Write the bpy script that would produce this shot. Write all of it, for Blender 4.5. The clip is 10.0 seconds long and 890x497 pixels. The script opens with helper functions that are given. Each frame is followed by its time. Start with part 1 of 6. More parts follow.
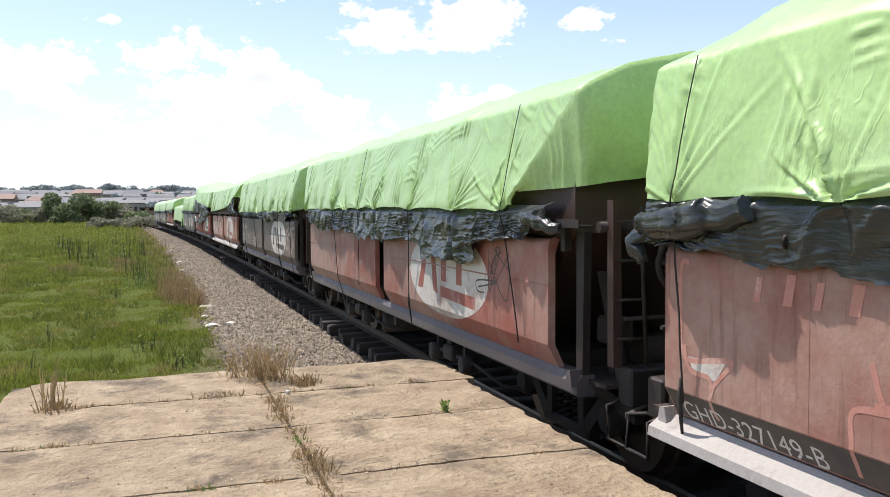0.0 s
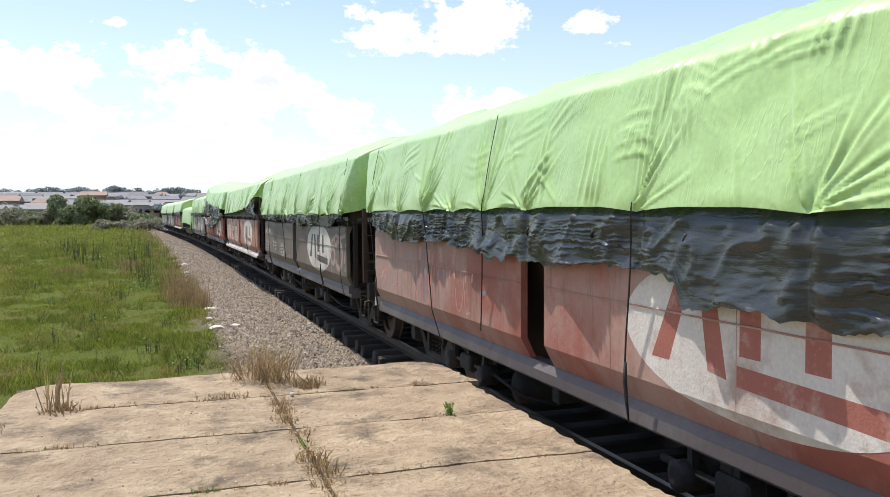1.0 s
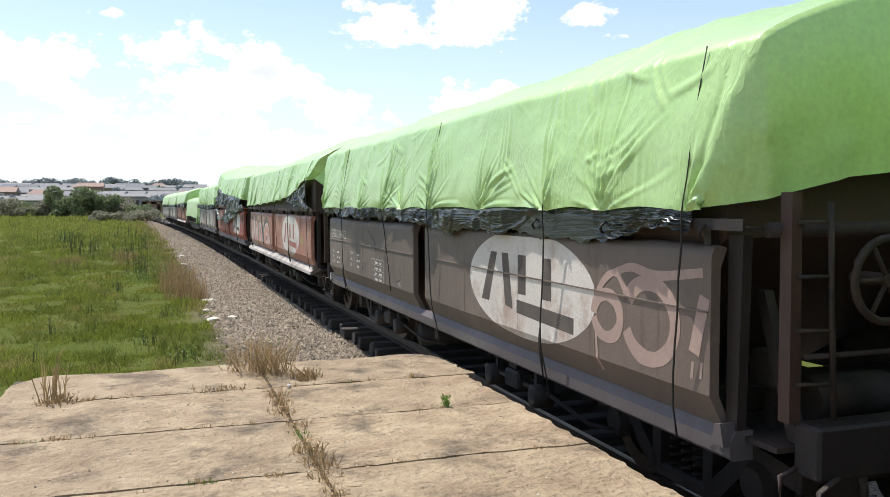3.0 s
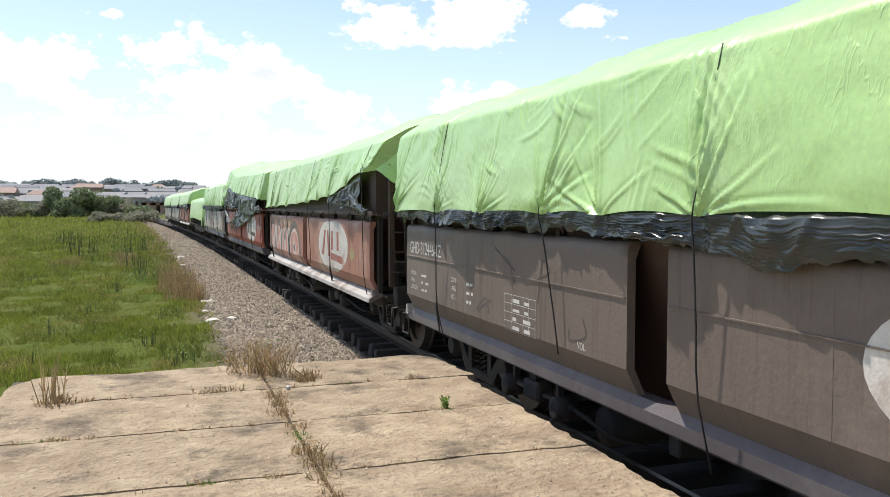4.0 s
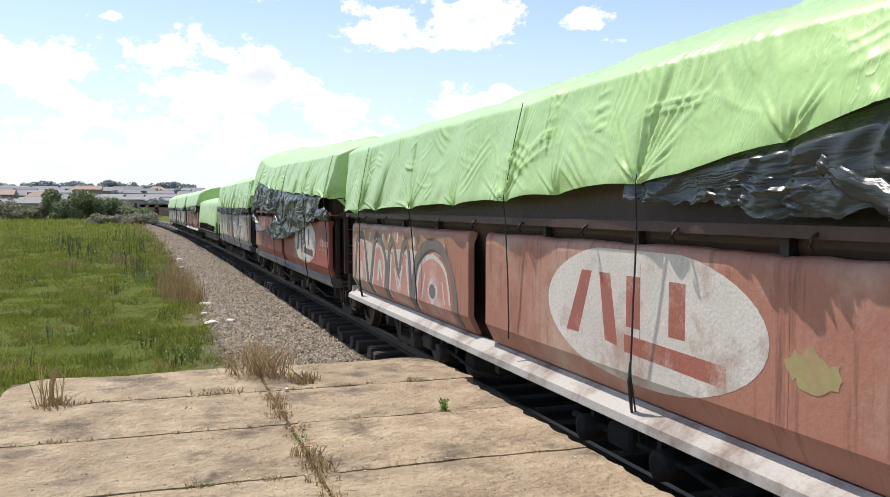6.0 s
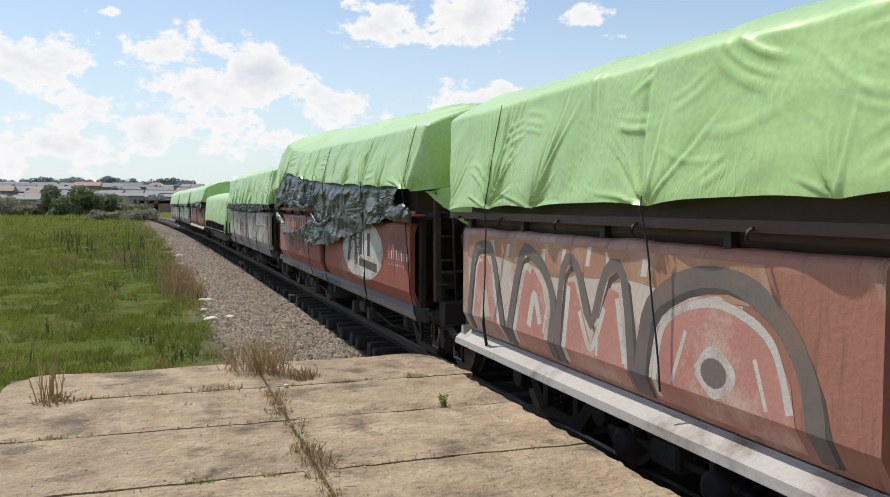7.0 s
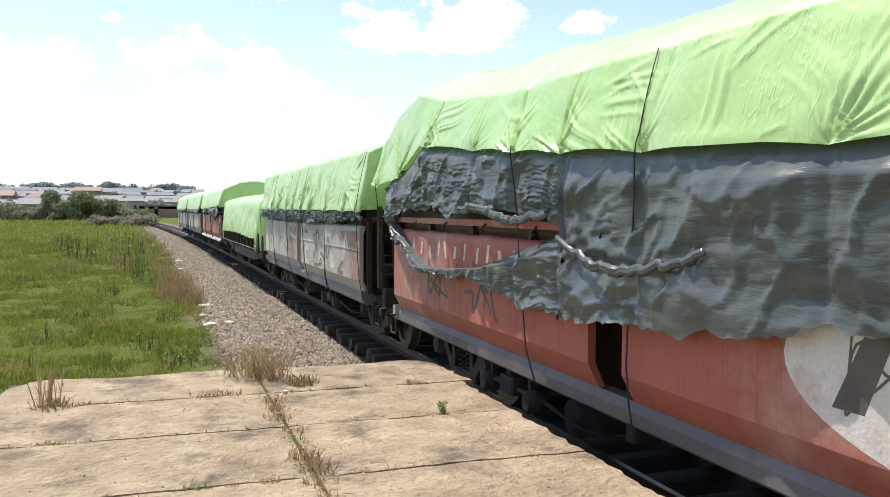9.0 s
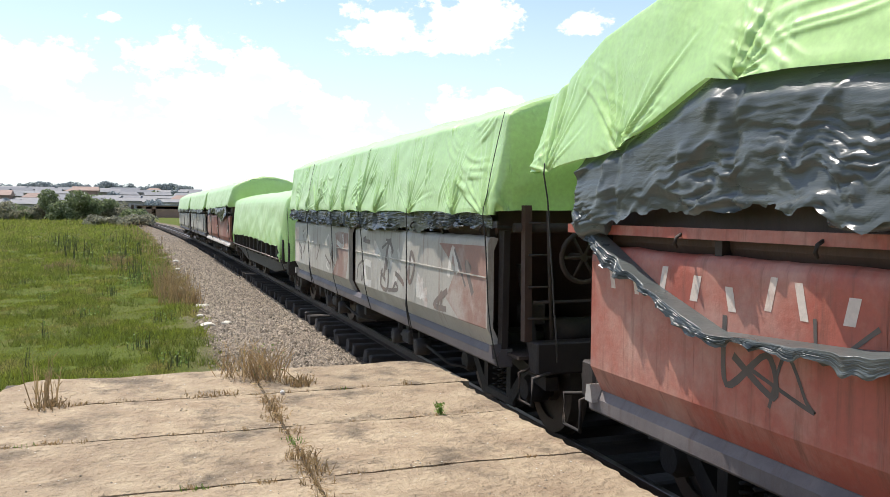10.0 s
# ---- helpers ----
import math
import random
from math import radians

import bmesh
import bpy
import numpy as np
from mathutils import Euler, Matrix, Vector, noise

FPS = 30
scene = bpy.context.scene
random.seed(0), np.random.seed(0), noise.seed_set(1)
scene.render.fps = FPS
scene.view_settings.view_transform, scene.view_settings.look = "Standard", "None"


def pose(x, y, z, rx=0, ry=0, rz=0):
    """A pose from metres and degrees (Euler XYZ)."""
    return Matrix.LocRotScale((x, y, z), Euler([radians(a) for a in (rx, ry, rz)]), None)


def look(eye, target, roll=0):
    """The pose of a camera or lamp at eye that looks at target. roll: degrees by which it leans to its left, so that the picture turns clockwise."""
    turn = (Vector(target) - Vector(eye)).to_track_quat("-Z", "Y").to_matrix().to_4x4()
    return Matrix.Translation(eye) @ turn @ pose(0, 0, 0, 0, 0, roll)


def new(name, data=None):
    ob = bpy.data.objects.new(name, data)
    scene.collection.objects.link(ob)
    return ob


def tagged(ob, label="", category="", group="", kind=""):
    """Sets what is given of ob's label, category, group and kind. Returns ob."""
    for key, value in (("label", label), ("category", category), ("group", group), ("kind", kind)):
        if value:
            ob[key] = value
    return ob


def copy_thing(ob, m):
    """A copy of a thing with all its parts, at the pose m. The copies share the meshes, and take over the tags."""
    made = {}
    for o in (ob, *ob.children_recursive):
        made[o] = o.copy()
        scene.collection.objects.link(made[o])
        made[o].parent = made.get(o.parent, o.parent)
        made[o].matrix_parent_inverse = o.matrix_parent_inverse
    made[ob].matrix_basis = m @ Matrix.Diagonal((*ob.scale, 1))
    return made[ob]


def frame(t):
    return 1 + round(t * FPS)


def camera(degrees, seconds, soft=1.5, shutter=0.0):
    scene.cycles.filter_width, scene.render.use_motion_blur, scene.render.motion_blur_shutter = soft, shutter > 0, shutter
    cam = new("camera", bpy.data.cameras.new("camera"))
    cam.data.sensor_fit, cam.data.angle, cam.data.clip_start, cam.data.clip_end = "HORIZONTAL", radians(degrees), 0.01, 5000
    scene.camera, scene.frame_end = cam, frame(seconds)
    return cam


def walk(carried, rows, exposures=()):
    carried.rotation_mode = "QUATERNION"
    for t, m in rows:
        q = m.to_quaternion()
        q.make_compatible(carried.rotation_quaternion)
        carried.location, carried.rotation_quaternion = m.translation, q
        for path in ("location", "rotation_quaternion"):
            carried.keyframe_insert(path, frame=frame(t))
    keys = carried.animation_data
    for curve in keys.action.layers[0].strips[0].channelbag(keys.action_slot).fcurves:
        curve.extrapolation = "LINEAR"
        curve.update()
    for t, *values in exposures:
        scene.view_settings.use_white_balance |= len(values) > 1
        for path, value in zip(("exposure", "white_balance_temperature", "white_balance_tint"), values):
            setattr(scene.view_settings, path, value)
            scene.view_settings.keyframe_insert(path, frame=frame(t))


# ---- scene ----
cam = camera(56.0, 10.0, soft=0.7)

# The eye stands on the platform, 2.06 m above the rail head; turn only: t, yaw, pitch, roll
EYE = (0.0, 0.0, 2.06)
PATH = [
    (0.0, -18.79, -2.67, 0.30), (0.5, -18.68, -2.67, 0.31), (1.0, -18.49, -2.49, 0.22), (1.5, -18.85, -2.48, 0.23),
    (2.0, -18.72, -2.50, 0.11), (2.5, -18.89, -2.78, 0.05), (3.0, -18.67, -3.01, 0.05), (3.7, -18.69, -2.95, 0.0),
    (4.5, -18.71, -2.83, -0.06), (5.0, -18.66, -2.67, -0.05), (5.5, -18.74, -2.61, -0.07), (6.2, -18.80, -2.85, -0.07),
    (7.0, -18.82, -3.02, -0.07), (7.5, -18.67, -2.95, -0.06), (8.0, -18.75, -2.72, -0.18), (8.5, -18.73, -2.53, -0.25),
    (9.0, -18.82, -2.56, -0.34), (9.5, -18.79, -2.50, -0.44), (10.0, -18.98, -2.51, -0.49)]
walk(cam, [(t, pose(*EYE, 90 + p, r, y)) for t, y, p, r in PATH],
     exposures=[(0, 0.24, 6500, 15), (0.5, 0.42, 6500, 14), (1.0, 0.22, 6500, 14), (2.0, 0.10, 6500, 15), (3.0, 0.22, 6500, 12), (4.5, 0.22, 6500, 12), (5.5, 0.24, 6500, 13),
                (7.0, -0.16, 6500, 11), (7.5, -0.17, 6500, 11), (8.0, 0.34, 6500, 13), (9.0, 0.40, 6500, 13), (10.0, 0.30, 6500, 13)])

# ---------------------------------------------------------------- light
SUN_TO = Vector((-0.24, 0.50, 1.0)).normalized()
sun = new("sun", bpy.data.lights.new("sun", "SUN"))
sun.data.energy, sun.data.angle, sun.data.color = 5.0, radians(0.55), (1.0, 0.95, 0.86)
sun.matrix_world = look((0, 0, 60), Vector((0, 0, 60)) - SUN_TO)

# clouds: x, z of the direction towards each, half width, half height, weight
CLOUDS = [
    (0.245, 0.212, 0.050, 0.030, 1.0), (0.345, 0.214, 0.065, 0.040, 1.0), (0.29, 0.190, 0.06, 0.014, 0.7), (-0.12, 0.150, 0.065, 0.040, 1.0),
    (0.02, 0.170, 0.055, 0.030, 0.9), (0.035, 0.135, 0.085, 0.034, 1.0), (0.11, 0.150, 0.050, 0.042, 1.0),
    (0.19, 0.110, 0.055, 0.032, 1.0), (0.36, 0.118, 0.075, 0.026, 0.9), (0.46, 0.214, 0.030, 0.012, 0.8),
    (0.00, 0.238, 0.045, 0.010, 0.9), (0.13, 0.236, 0.040, 0.008, 0.7), (0.50, 0.190, 0.02, 0.008, 0.6),
    (0.03, 0.078, 0.20, 0.030, 0.6), (-0.10, 0.058, 0.14, 0.034, 0.65), (0.22, 0.070, 0.15, 0.030, 0.65), (0.40, 0.070, 0.15, 0.034, 0.65),
    (-0.05, 0.205, 0.02, 0.006, 0.6)]


def make_world():
    w = bpy.data.worlds.new("sky")
    scene.world = w
    w.use_nodes = True
    nt = w.node_tree
    nt.nodes.clear()
    N, L = nt.nodes.new, nt.links.new

    def math_node(op, a, b=None, c=None):
        n = N("ShaderNodeMath")
        n.operation = op
        for i, v in enumerate((a, b, c)):
            if v is None:
                continue
            if isinstance(v, (int, float)):
                n.inputs[i].default_value = v
            else:
                L(v, n.inputs[i])
        return n.outputs[0]

    tc = N("ShaderNodeTexCoord")
    sep = N("ShaderNodeSeparateXYZ")
    L(tc.outputs["Generated"], sep.inputs[0])
    X, Y, Z = sep.outputs
    field = None
    for cx, cz, wx, wz, k in CLOUDS:
        dx = math_node("MULTIPLY", math_node("SUBTRACT", X, cx), 1 / wx)
        dz = math_node("MULTIPLY", math_node("SUBTRACT", Z, cz), 1 / wz)
        d = math_node("SQRT", math_node("ADD", math_node("MULTIPLY", dx, dx), math_node("MULTIPLY", dz, dz)))
        m = math_node("MULTIPLY", math_node("SUBTRACT", 1.22, d), k)
        field = m if field is None else math_node("MAXIMUM", field, m)
    field = math_node("MAXIMUM", field, -1.0)
    # the sky behind the viewer carries loose clouds of its own
    far = N("ShaderNodeTexNoise")
    far.inputs["Scale"].default_value = 3.0
    far.inputs["Detail"].default_value = 4.0
    L(tc.outputs["Generated"], far.inputs["Vector"])
    back = math_node("SUBTRACT", math_node("MULTIPLY", far.outputs[0], 3.6), math_node("ADD", 1.75, math_node("MULTIPLY", math_node("MAXIMUM", Y, 0.0), 2.5)))
    field = math_node("MAXIMUM", field, back)
    mp = N("ShaderNodeMapping")
    mp.inputs["Scale"].default_value = (1.0, 0.4, 1.5)
    L(tc.outputs["Generated"], mp.inputs["Vector"])
    fine = N("ShaderNodeTexNoise")
    fine.inputs["Scale"].default_value = 19.0
    fine.inputs["Detail"].default_value = 9.0
    fine.inputs["Roughness"].default_value = 0.62
    L(mp.outputs[0], fine.inputs["Vector"])
    dens = math_node("ADD", field, math_node("MULTIPLY", math_node("SUBTRACT", fine.outputs[0], 0.5), 3.9))
    ramp = N("ShaderNodeMapRange")
    ramp.interpolation_type = "SMOOTHSTEP"
    ramp.inputs["From Min"].default_value, ramp.inputs["From Max"].default_value = 0.22, 0.60
    L(dens, ramp.inputs["Value"])
    # white haze near the horizon
    haze = N("ShaderNodeMapRange")
    haze.inputs["From Min"].default_value, haze.inputs["From Max"].default_value = 0.30, 0.02
    haze.inputs["To Max"].default_value = 0.70
    L(Z, haze.inputs["Value"])
    sky = N("ShaderNodeTexSky")
    sky.sky_type, sky.sun_disc = "NISHITA", False
    sky.sun_elevation = math.asin(SUN_TO.z)
    sky.sun_rotation = math.atan2(SUN_TO.x, SUN_TO.y)
    sky.air_density, sky.dust_density, sky.ozone_density = 1.0, 0.6, 1.5
    bg_sky, bg_haze, bg_cloud = N("ShaderNodeBackground"), N("ShaderNodeBackground"), N("ShaderNodeBackground")
    bg_sky.inputs["Strength"].default_value = 0.15
    L(sky.outputs[0], bg_sky.inputs["Color"])
    bg_haze.inputs["Color"].default_value, bg_haze.inputs["Strength"].default_value = (0.78, 0.915, 0.98, 1), 1.0
    # cloud bodies a little greyer where they are thick
    shade = N("ShaderNodeMapRange")
    shade.inputs["From Min"].default_value, shade.inputs["From Max"].default_value = 0.55, 1.75
    L(dens, shade.inputs["Value"])
    tone = N("ShaderNodeMix")
    tone.data_type = "RGBA"
    tone.inputs["A"].default_value, tone.inputs["B"].default_value = (1.06, 1.06, 1.06, 1), (0.78, 0.83, 0.90, 1)
    L(shade.outputs[0], tone.inputs["Factor"])
    L(tone.outputs["Result"], bg_cloud.inputs["Color"])
    m1, m2, out = N("ShaderNodeMixShader"), N("ShaderNodeMixShader"), N("ShaderNodeOutputWorld")
    L(haze.outputs[0], m1.inputs[0]), L(bg_sky.outputs[0], m1.inputs[1]), L(bg_haze.outputs[0], m1.inputs[2])
    L(ramp.outputs[0], m2.inputs[0]), L(m1.outputs[0], m2.inputs[1]), L(bg_cloud.outputs[0], m2.inputs[2])
    L(m2.outputs[0], out.inputs[0])


make_world()

# ---------------------------------------------------------------- materials


def mat(name, ca, cb, scale=3.0, rough=0.8, bump=0.2, bscale=40.0, metal=0.0, cc=None, cscale=0.7, camount=0.5, stretch=(1, 1, 1),
        translucent=0.0, per_object=0.0, per_island=0.0, bdist=0.01, coat=0.0, contrast=0.25):
    """Two-scale colour from noise, relief from finer noise."""
    m = bpy.data.materials.new(name)
    m.use_nodes = True
    nt = m.node_tree
    N, L = nt.nodes.new, nt.links.new
    bs = nt.nodes["Principled BSDF"]
    tc = N("ShaderNodeTexCoord")
    mp = N("ShaderNodeMapping")
    mp.inputs["Scale"].default_value = stretch
    L(tc.outputs["Object"], mp.inputs["Vector"])

    def noise_node(s, detail=6.0, r=0.6):
        n = N("ShaderNodeTexNoise")
        n.inputs["Scale"].default_value, n.inputs["Detail"].default_value, n.inputs["Roughness"].default_value = s, detail, r
        L(mp.outputs[0], n.inputs["Vector"])
        return n.outputs[0]

    def ramp_node(v, lo, hi):
        n = N("ShaderNodeMapRange")
        n.inputs["From Min"].default_value, n.inputs["From Max"].default_value = lo, hi
        L(v, n.inputs["Value"])
        return n.outputs[0]

    def mix_node(f, a, b, blend="MIX"):
        n = N("ShaderNodeMix")
        n.data_type, n.blend_type = "RGBA", blend
        for key, v in (("Factor", f), ("A", a), ("B", b)):
            if isinstance(v, (int, float)):
                n.inputs[key].default_value = v
            elif isinstance(v, tuple):
                n.inputs[key].default_value = (*v, 1)
            else:
                L(v, n.inputs[key])
        return n.outputs["Result"]

    col = mix_node(ramp_node(noise_node(scale), 0.5 - contrast, 0.5 + contrast), ca, cb)
    if cc:
        col = mix_node(ramp_node(noise_node(cscale, 8.0, 0.68), 0.62 - camount * 0.22, 0.78 - camount * 0.22), col, cc)
    grain = ramp_node(noise_node(bscale, 5.0), 0.2, 0.8)
    g = N("ShaderNodeMapRange")
    g.inputs["To Min"].default_value, g.inputs["To Max"].default_value = 0.86, 1.12
    L(grain, g.inputs["Value"])
    hsv = N("ShaderNodeHueSaturation")
    L(col, hsv.inputs["Color"])
    val = g.outputs[0]
    if per_object or per_island:
        src = N("ShaderNodeObjectInfo").outputs["Random"] if per_object else N("ShaderNodeNewGeometry").outputs["Random Per Island"]
        k = per_object or per_island
        v = N("ShaderNodeMapRange")
        v.inputs["To Min"].default_value, v.inputs["To Max"].default_value = 1 - k, 1 + k
        L(src, v.inputs["Value"])
        mm = N("ShaderNodeMath")
        mm.operation = "MULTIPLY"
        L(val, mm.inputs[0]), L(v.outputs[0], mm.inputs[1])
        val = mm.outputs[0]
    L(val, hsv.inputs["Value"])
    L(hsv.outputs[0], bs.inputs["Base Color"])
    bs.inputs["Metallic"].default_value = metal
    rr = N("ShaderNodeMapRange")
    rr.inputs["To Min"].default_value, rr.inputs["To Max"].default_value = max(rough - 0.12, 0.05), min(rough + 0.12, 1.0)
    L(grain, rr.inputs["Value"])
    L(rr.outputs[0], bs.inputs["Roughness"])
    if coat:
        bs.inputs["Coat Weight"].default_value, bs.inputs["Coat Roughness"].default_value = coat, 0.34
    if bump:
        b = N("ShaderNodeBump")
        b.inputs["Strength"].default_value, b.inputs["Distance"].default_value = bump, bdist
        L(grain, b.inputs["Height"])
        L(b.outputs[0], bs.inputs["Normal"])
    if translucent:
        tr, mx = N("ShaderNodeBsdfTranslucent"), N("ShaderNodeMixShader")
        L(hsv.outputs[0], tr.inputs["Color"])
        mx.inputs[0].default_value = translucent
        L(bs.outputs[0], mx.inputs[1]), L(tr.outputs[0], mx.inputs[2])
        L(mx.outputs[0], nt.nodes["Material Output"].inputs["Surface"])
    return m


M_TARP = mat("green_tarpaulin", (0.44, 0.69, 0.215), (0.50, 0.74, 0.28), 0.9, 0.45, 0.0, 26, cc=(0.53, 0.75, 0.34), cscale=0.5, camount=0.35, translucent=0.15, bdist=0.004, coat=0.9)
M_LINER = mat("black_plastic", (0.024, 0.029, 0.028), (0.044, 0.050, 0.048), 2.0, 0.29, 0.22, 1.9, stretch=(2, 0.9, 6.5), bdist=0.03)

M_FILM = mat("thin_grey_black_plastic", (0.066, 0.078, 0.075), (0.118, 0.132, 0.128), 1.3, 0.3, 0.22, 1.7, stretch=(2, 0.9, 6.5), bdist=0.03, translucent=0.12)


def crumple(m):
    """Fine creases in patches: two crossing sets of thin ridges, as relief only."""
    nt = m.node_tree
    N, L = nt.nodes.new, nt.links.new
    bs = nt.nodes["Principled BSDF"]
    tc = N("ShaderNodeTexCoord")

    def ridges(turn, scale, sharp):
        mp, n, r = N("ShaderNodeMapping"), N("ShaderNodeTexNoise"), N("ShaderNodeMapRange")
        mp.inputs["Rotation"].default_value = (turn, 0, 0)
        mp.inputs["Scale"].default_value = (1.0, 3.6, 1.3)
        n.inputs["Scale"].default_value, n.inputs["Detail"].default_value, n.inputs["Roughness"].default_value = scale, 2.5, 0.5
        L(tc.outputs["Object"], mp.inputs["Vector"]), L(mp.outputs[0], n.inputs["Vector"])
        d = N("ShaderNodeMath")
        d.operation, d.inputs[1].default_value = "SUBTRACT", 0.5
        L(n.outputs[0], d.inputs[0])
        b = N("ShaderNodeMath")
        b.operation = "ABSOLUTE"
        L(d.outputs[0], b.inputs[0])
        r.inputs["From Min"].default_value, r.inputs["From Max"].default_value = sharp, 0.0
        L(b.outputs[0], r.inputs["Value"])
        return r.outputs[0]

    def times(a, b, op="MULTIPLY"):
        n = N("ShaderNodeMath")
        n.operation = op
        for k, v in enumerate((a, b)):
            if isinstance(v, float):
                n.inputs[k].default_value = v
            else:
                L(v, n.inputs[k])
        return n.outputs[0]

    def patches(scale, lo, hi):
        n, r = N("ShaderNodeTexNoise"), N("ShaderNodeMapRange")
        n.inputs["Scale"].default_value, n.inputs["Detail"].default_value = scale, 2.0
        r.inputs["From Min"].default_value, r.inputs["From Max"].default_value = lo, hi
        L(tc.outputs["Object"], n.inputs["Vector"]), L(n.outputs[0], r.inputs["Value"])
        return r.outputs[0]

    h = times(times(ridges(0.5, 2.6, 0.045), patches(0.9, 0.55, 0.72)), times(ridges(-0.75, 3.4, 0.05), patches(1.3, 0.55, 0.70)), "ADD")
    h = times(h, times(times(ridges(1.35, 4.0, 0.06), patches(1.1, 0.55, 0.70)), 0.6), "ADD")
    b = N("ShaderNodeBump")
    b.inputs["Strength"].default_value, b.inputs["Distance"].default_value = 0.32, 0.010
    L(h, b.inputs["Height"])
    L(b.outputs[0], bs.inputs["Normal"])
    tr = next(n for n in nt.nodes if n.type == "BSDF_TRANSLUCENT")
    L(b.outputs[0], tr.inputs["Normal"])


crumple(M_TARP)
M_ROPE = mat("dark_rope", (0.015, 0.015, 0.015), (0.05, 0.045, 0.04), 9, 0.8, 0.3, 90)
# grimy steel, its colour lowered further for the deep shade around wagon ends
M_STEEL = mat("grimy_shade_dark_steel", (0.018, 0.015, 0.013), (0.036, 0.028, 0.023), 2.5, 0.75, 0.3, 35, cc=(0.058, 0.037, 0.027), cscale=1.5)
M_WHEEL = mat("wheel_steel", (0.07, 0.055, 0.045), (0.12, 0.09, 0.07), 4, 0.5, 0.2, 50, metal=0.5)
M_RAIL = mat("rail_steel", (0.05, 0.034, 0.026), (0.08, 0.055, 0.04), 5, 0.6, 0.2, 60, metal=0.3)
M_RAILTOP = mat("polished_rail_head", (0.28, 0.27, 0.26), (0.36, 0.34, 0.32), 8, 0.35, 0.05, 80, metal=1.0)
# ballast with the shade under the train put into its colour
M_SHADE_STONE = mat("shade_dark_ballast_stone", (0.045, 0.036, 0.029), (0.085, 0.068, 0.053), 4, 0.85, 0.3, 60, per_island=0.5)
M_SLEEPER = mat("weathered_sleeper", (0.026, 0.022, 0.020), (0.062, 0.053, 0.046), 3, 0.9, 0.5, 30, stretch=(0.4, 2, 2), per_object=0.3)
M_WHITE = mat("chalky_white_paint", (0.72, 0.685, 0.62), (0.57, 0.53, 0.47), 1.6, 0.75, 0.2, 45, cc=(0.44, 0.33, 0.27), cscale=2.2, camount=0.5)
M_STRIP = mat("white_sill_paint", (0.43, 0.405, 0.375), (0.34, 0.315, 0.285), 1.5, 0.75, 0.2, 40, cc=(0.17, 0.125, 0.10), cscale=1.6, camount=0.6)
M_LETTER = mat("white_lettering", (0.72, 0.70, 0.65), (0.56, 0.54, 0.49), 6, 0.7, 0.1, 60)
M_LOGO = mat("faded_red_logo", (0.40, 0.14, 0.10), (0.33, 0.11, 0.08), 2, 0.7, 0.2, 40, cc=(0.50, 0.36, 0.29), cscale=2.5, camount=0.5)
M_SPRAY = mat("black_spray_paint", (0.06, 0.055, 0.05), (0.14, 0.11, 0.09), 4, 0.7, 0.1, 40)
M_PINK = mat("faded_pink_spray", (0.60, 0.30, 0.235), (0.50, 0.22, 0.17), 2.0, 0.7, 0.1, 40, cc=(0.62, 0.43, 0.35), cscale=2.5, camount=0.5)
M_OCHRE = mat("ochre_spray", (0.48, 0.27, 0.15), (0.42, 0.21, 0.135), 2.0, 0.7, 0.1, 40, cc=(0.50, 0.36, 0.27), cscale=1.8, camount=0.6)
M_CONCRETE = mat("worn_concrete", (0.42, 0.33, 0.215), (0.27, 0.195, 0.122), 3.2, 0.92, 1.0, 20, cc=(0.13, 0.098, 0.064), cscale=2.7, camount=0.5, per_object=0.10, bdist=0.03, contrast=0.17)
M_JOINT = mat("joint_dirt", (0.06, 0.046, 0.032), (0.10, 0.08, 0.055), 9, 0.95, 0.6, 40)
M_STONE = mat("ballast_stone", (0.38, 0.315, 0.235), (0.24, 0.195, 0.145), 4, 0.9, 0.3, 60, per_island=0.55)
M_PALE = mat("pale_rubble", (0.62, 0.58, 0.50), (0.5, 0.46, 0.38), 5, 0.9, 0.3, 50)
M_GRASS = mat("grass_blades", (0.20, 0.245, 0.028), (0.29, 0.32, 0.055), 0.6, 0.65, 0, 30, cc=(0.38, 0.32, 0.12), cscale=0.7, camount=0.6, translucent=0.3, per_island=0.6)
M_TUSSOCK = mat("dark_tussock_grass", (0.14, 0.175, 0.025), (0.205, 0.235, 0.042), 0.8, 0.65, 0, 30, translucent=0.25, per_island=0.55)
M_DRY = mat("dry_weeds", (0.44, 0.32, 0.16), (0.30, 0.205, 0.11), 4, 0.85, 0, 30, translucent=0.2, per_island=0.4)
M_WEED = mat("green_weeds", (0.15, 0.24, 0.045), (0.23, 0.32, 0.08), 2, 0.7, 0, 30, translucent=0.3, per_island=0.35)
M_STALK = mat("dark_green_stalks", (0.07, 0.085, 0.035), (0.11, 0.12, 0.05), 2, 0.8, 0, 30, per_island=0.35)
# distance haze is mixed into these leaf colours: paler, the farthest also bluer
M_LEAF = mat("bush_leaves", (0.15, 0.195, 0.09), (0.21, 0.25, 0.13), 0.8, 0.7, 0, 30, translucent=0.45, per_island=0.4)
M_LEAFB = mat("dull_scrub_leaves", (0.23, 0.235, 0.165), (0.29, 0.28, 0.20), 0.4, 0.8, 0, 30, translucent=0.45, per_island=0.35)
M_HAZELEAF = mat("haze_tinted_foliage", (0.21, 0.25, 0.26), (0.27, 0.31, 0.33), 0.1, 0.9, 0, 3, translucent=0.45, per_island=0.25)
M_BARK = mat("bark", (0.08, 0.06, 0.045), (0.13, 0.10, 0.075), 3, 0.9, 0.4, 30)
M_FLOWER = mat("white_flowers", (0.7, 0.68, 0.6), (0.6, 0.6, 0.5), 3, 0.8, 0, 30)
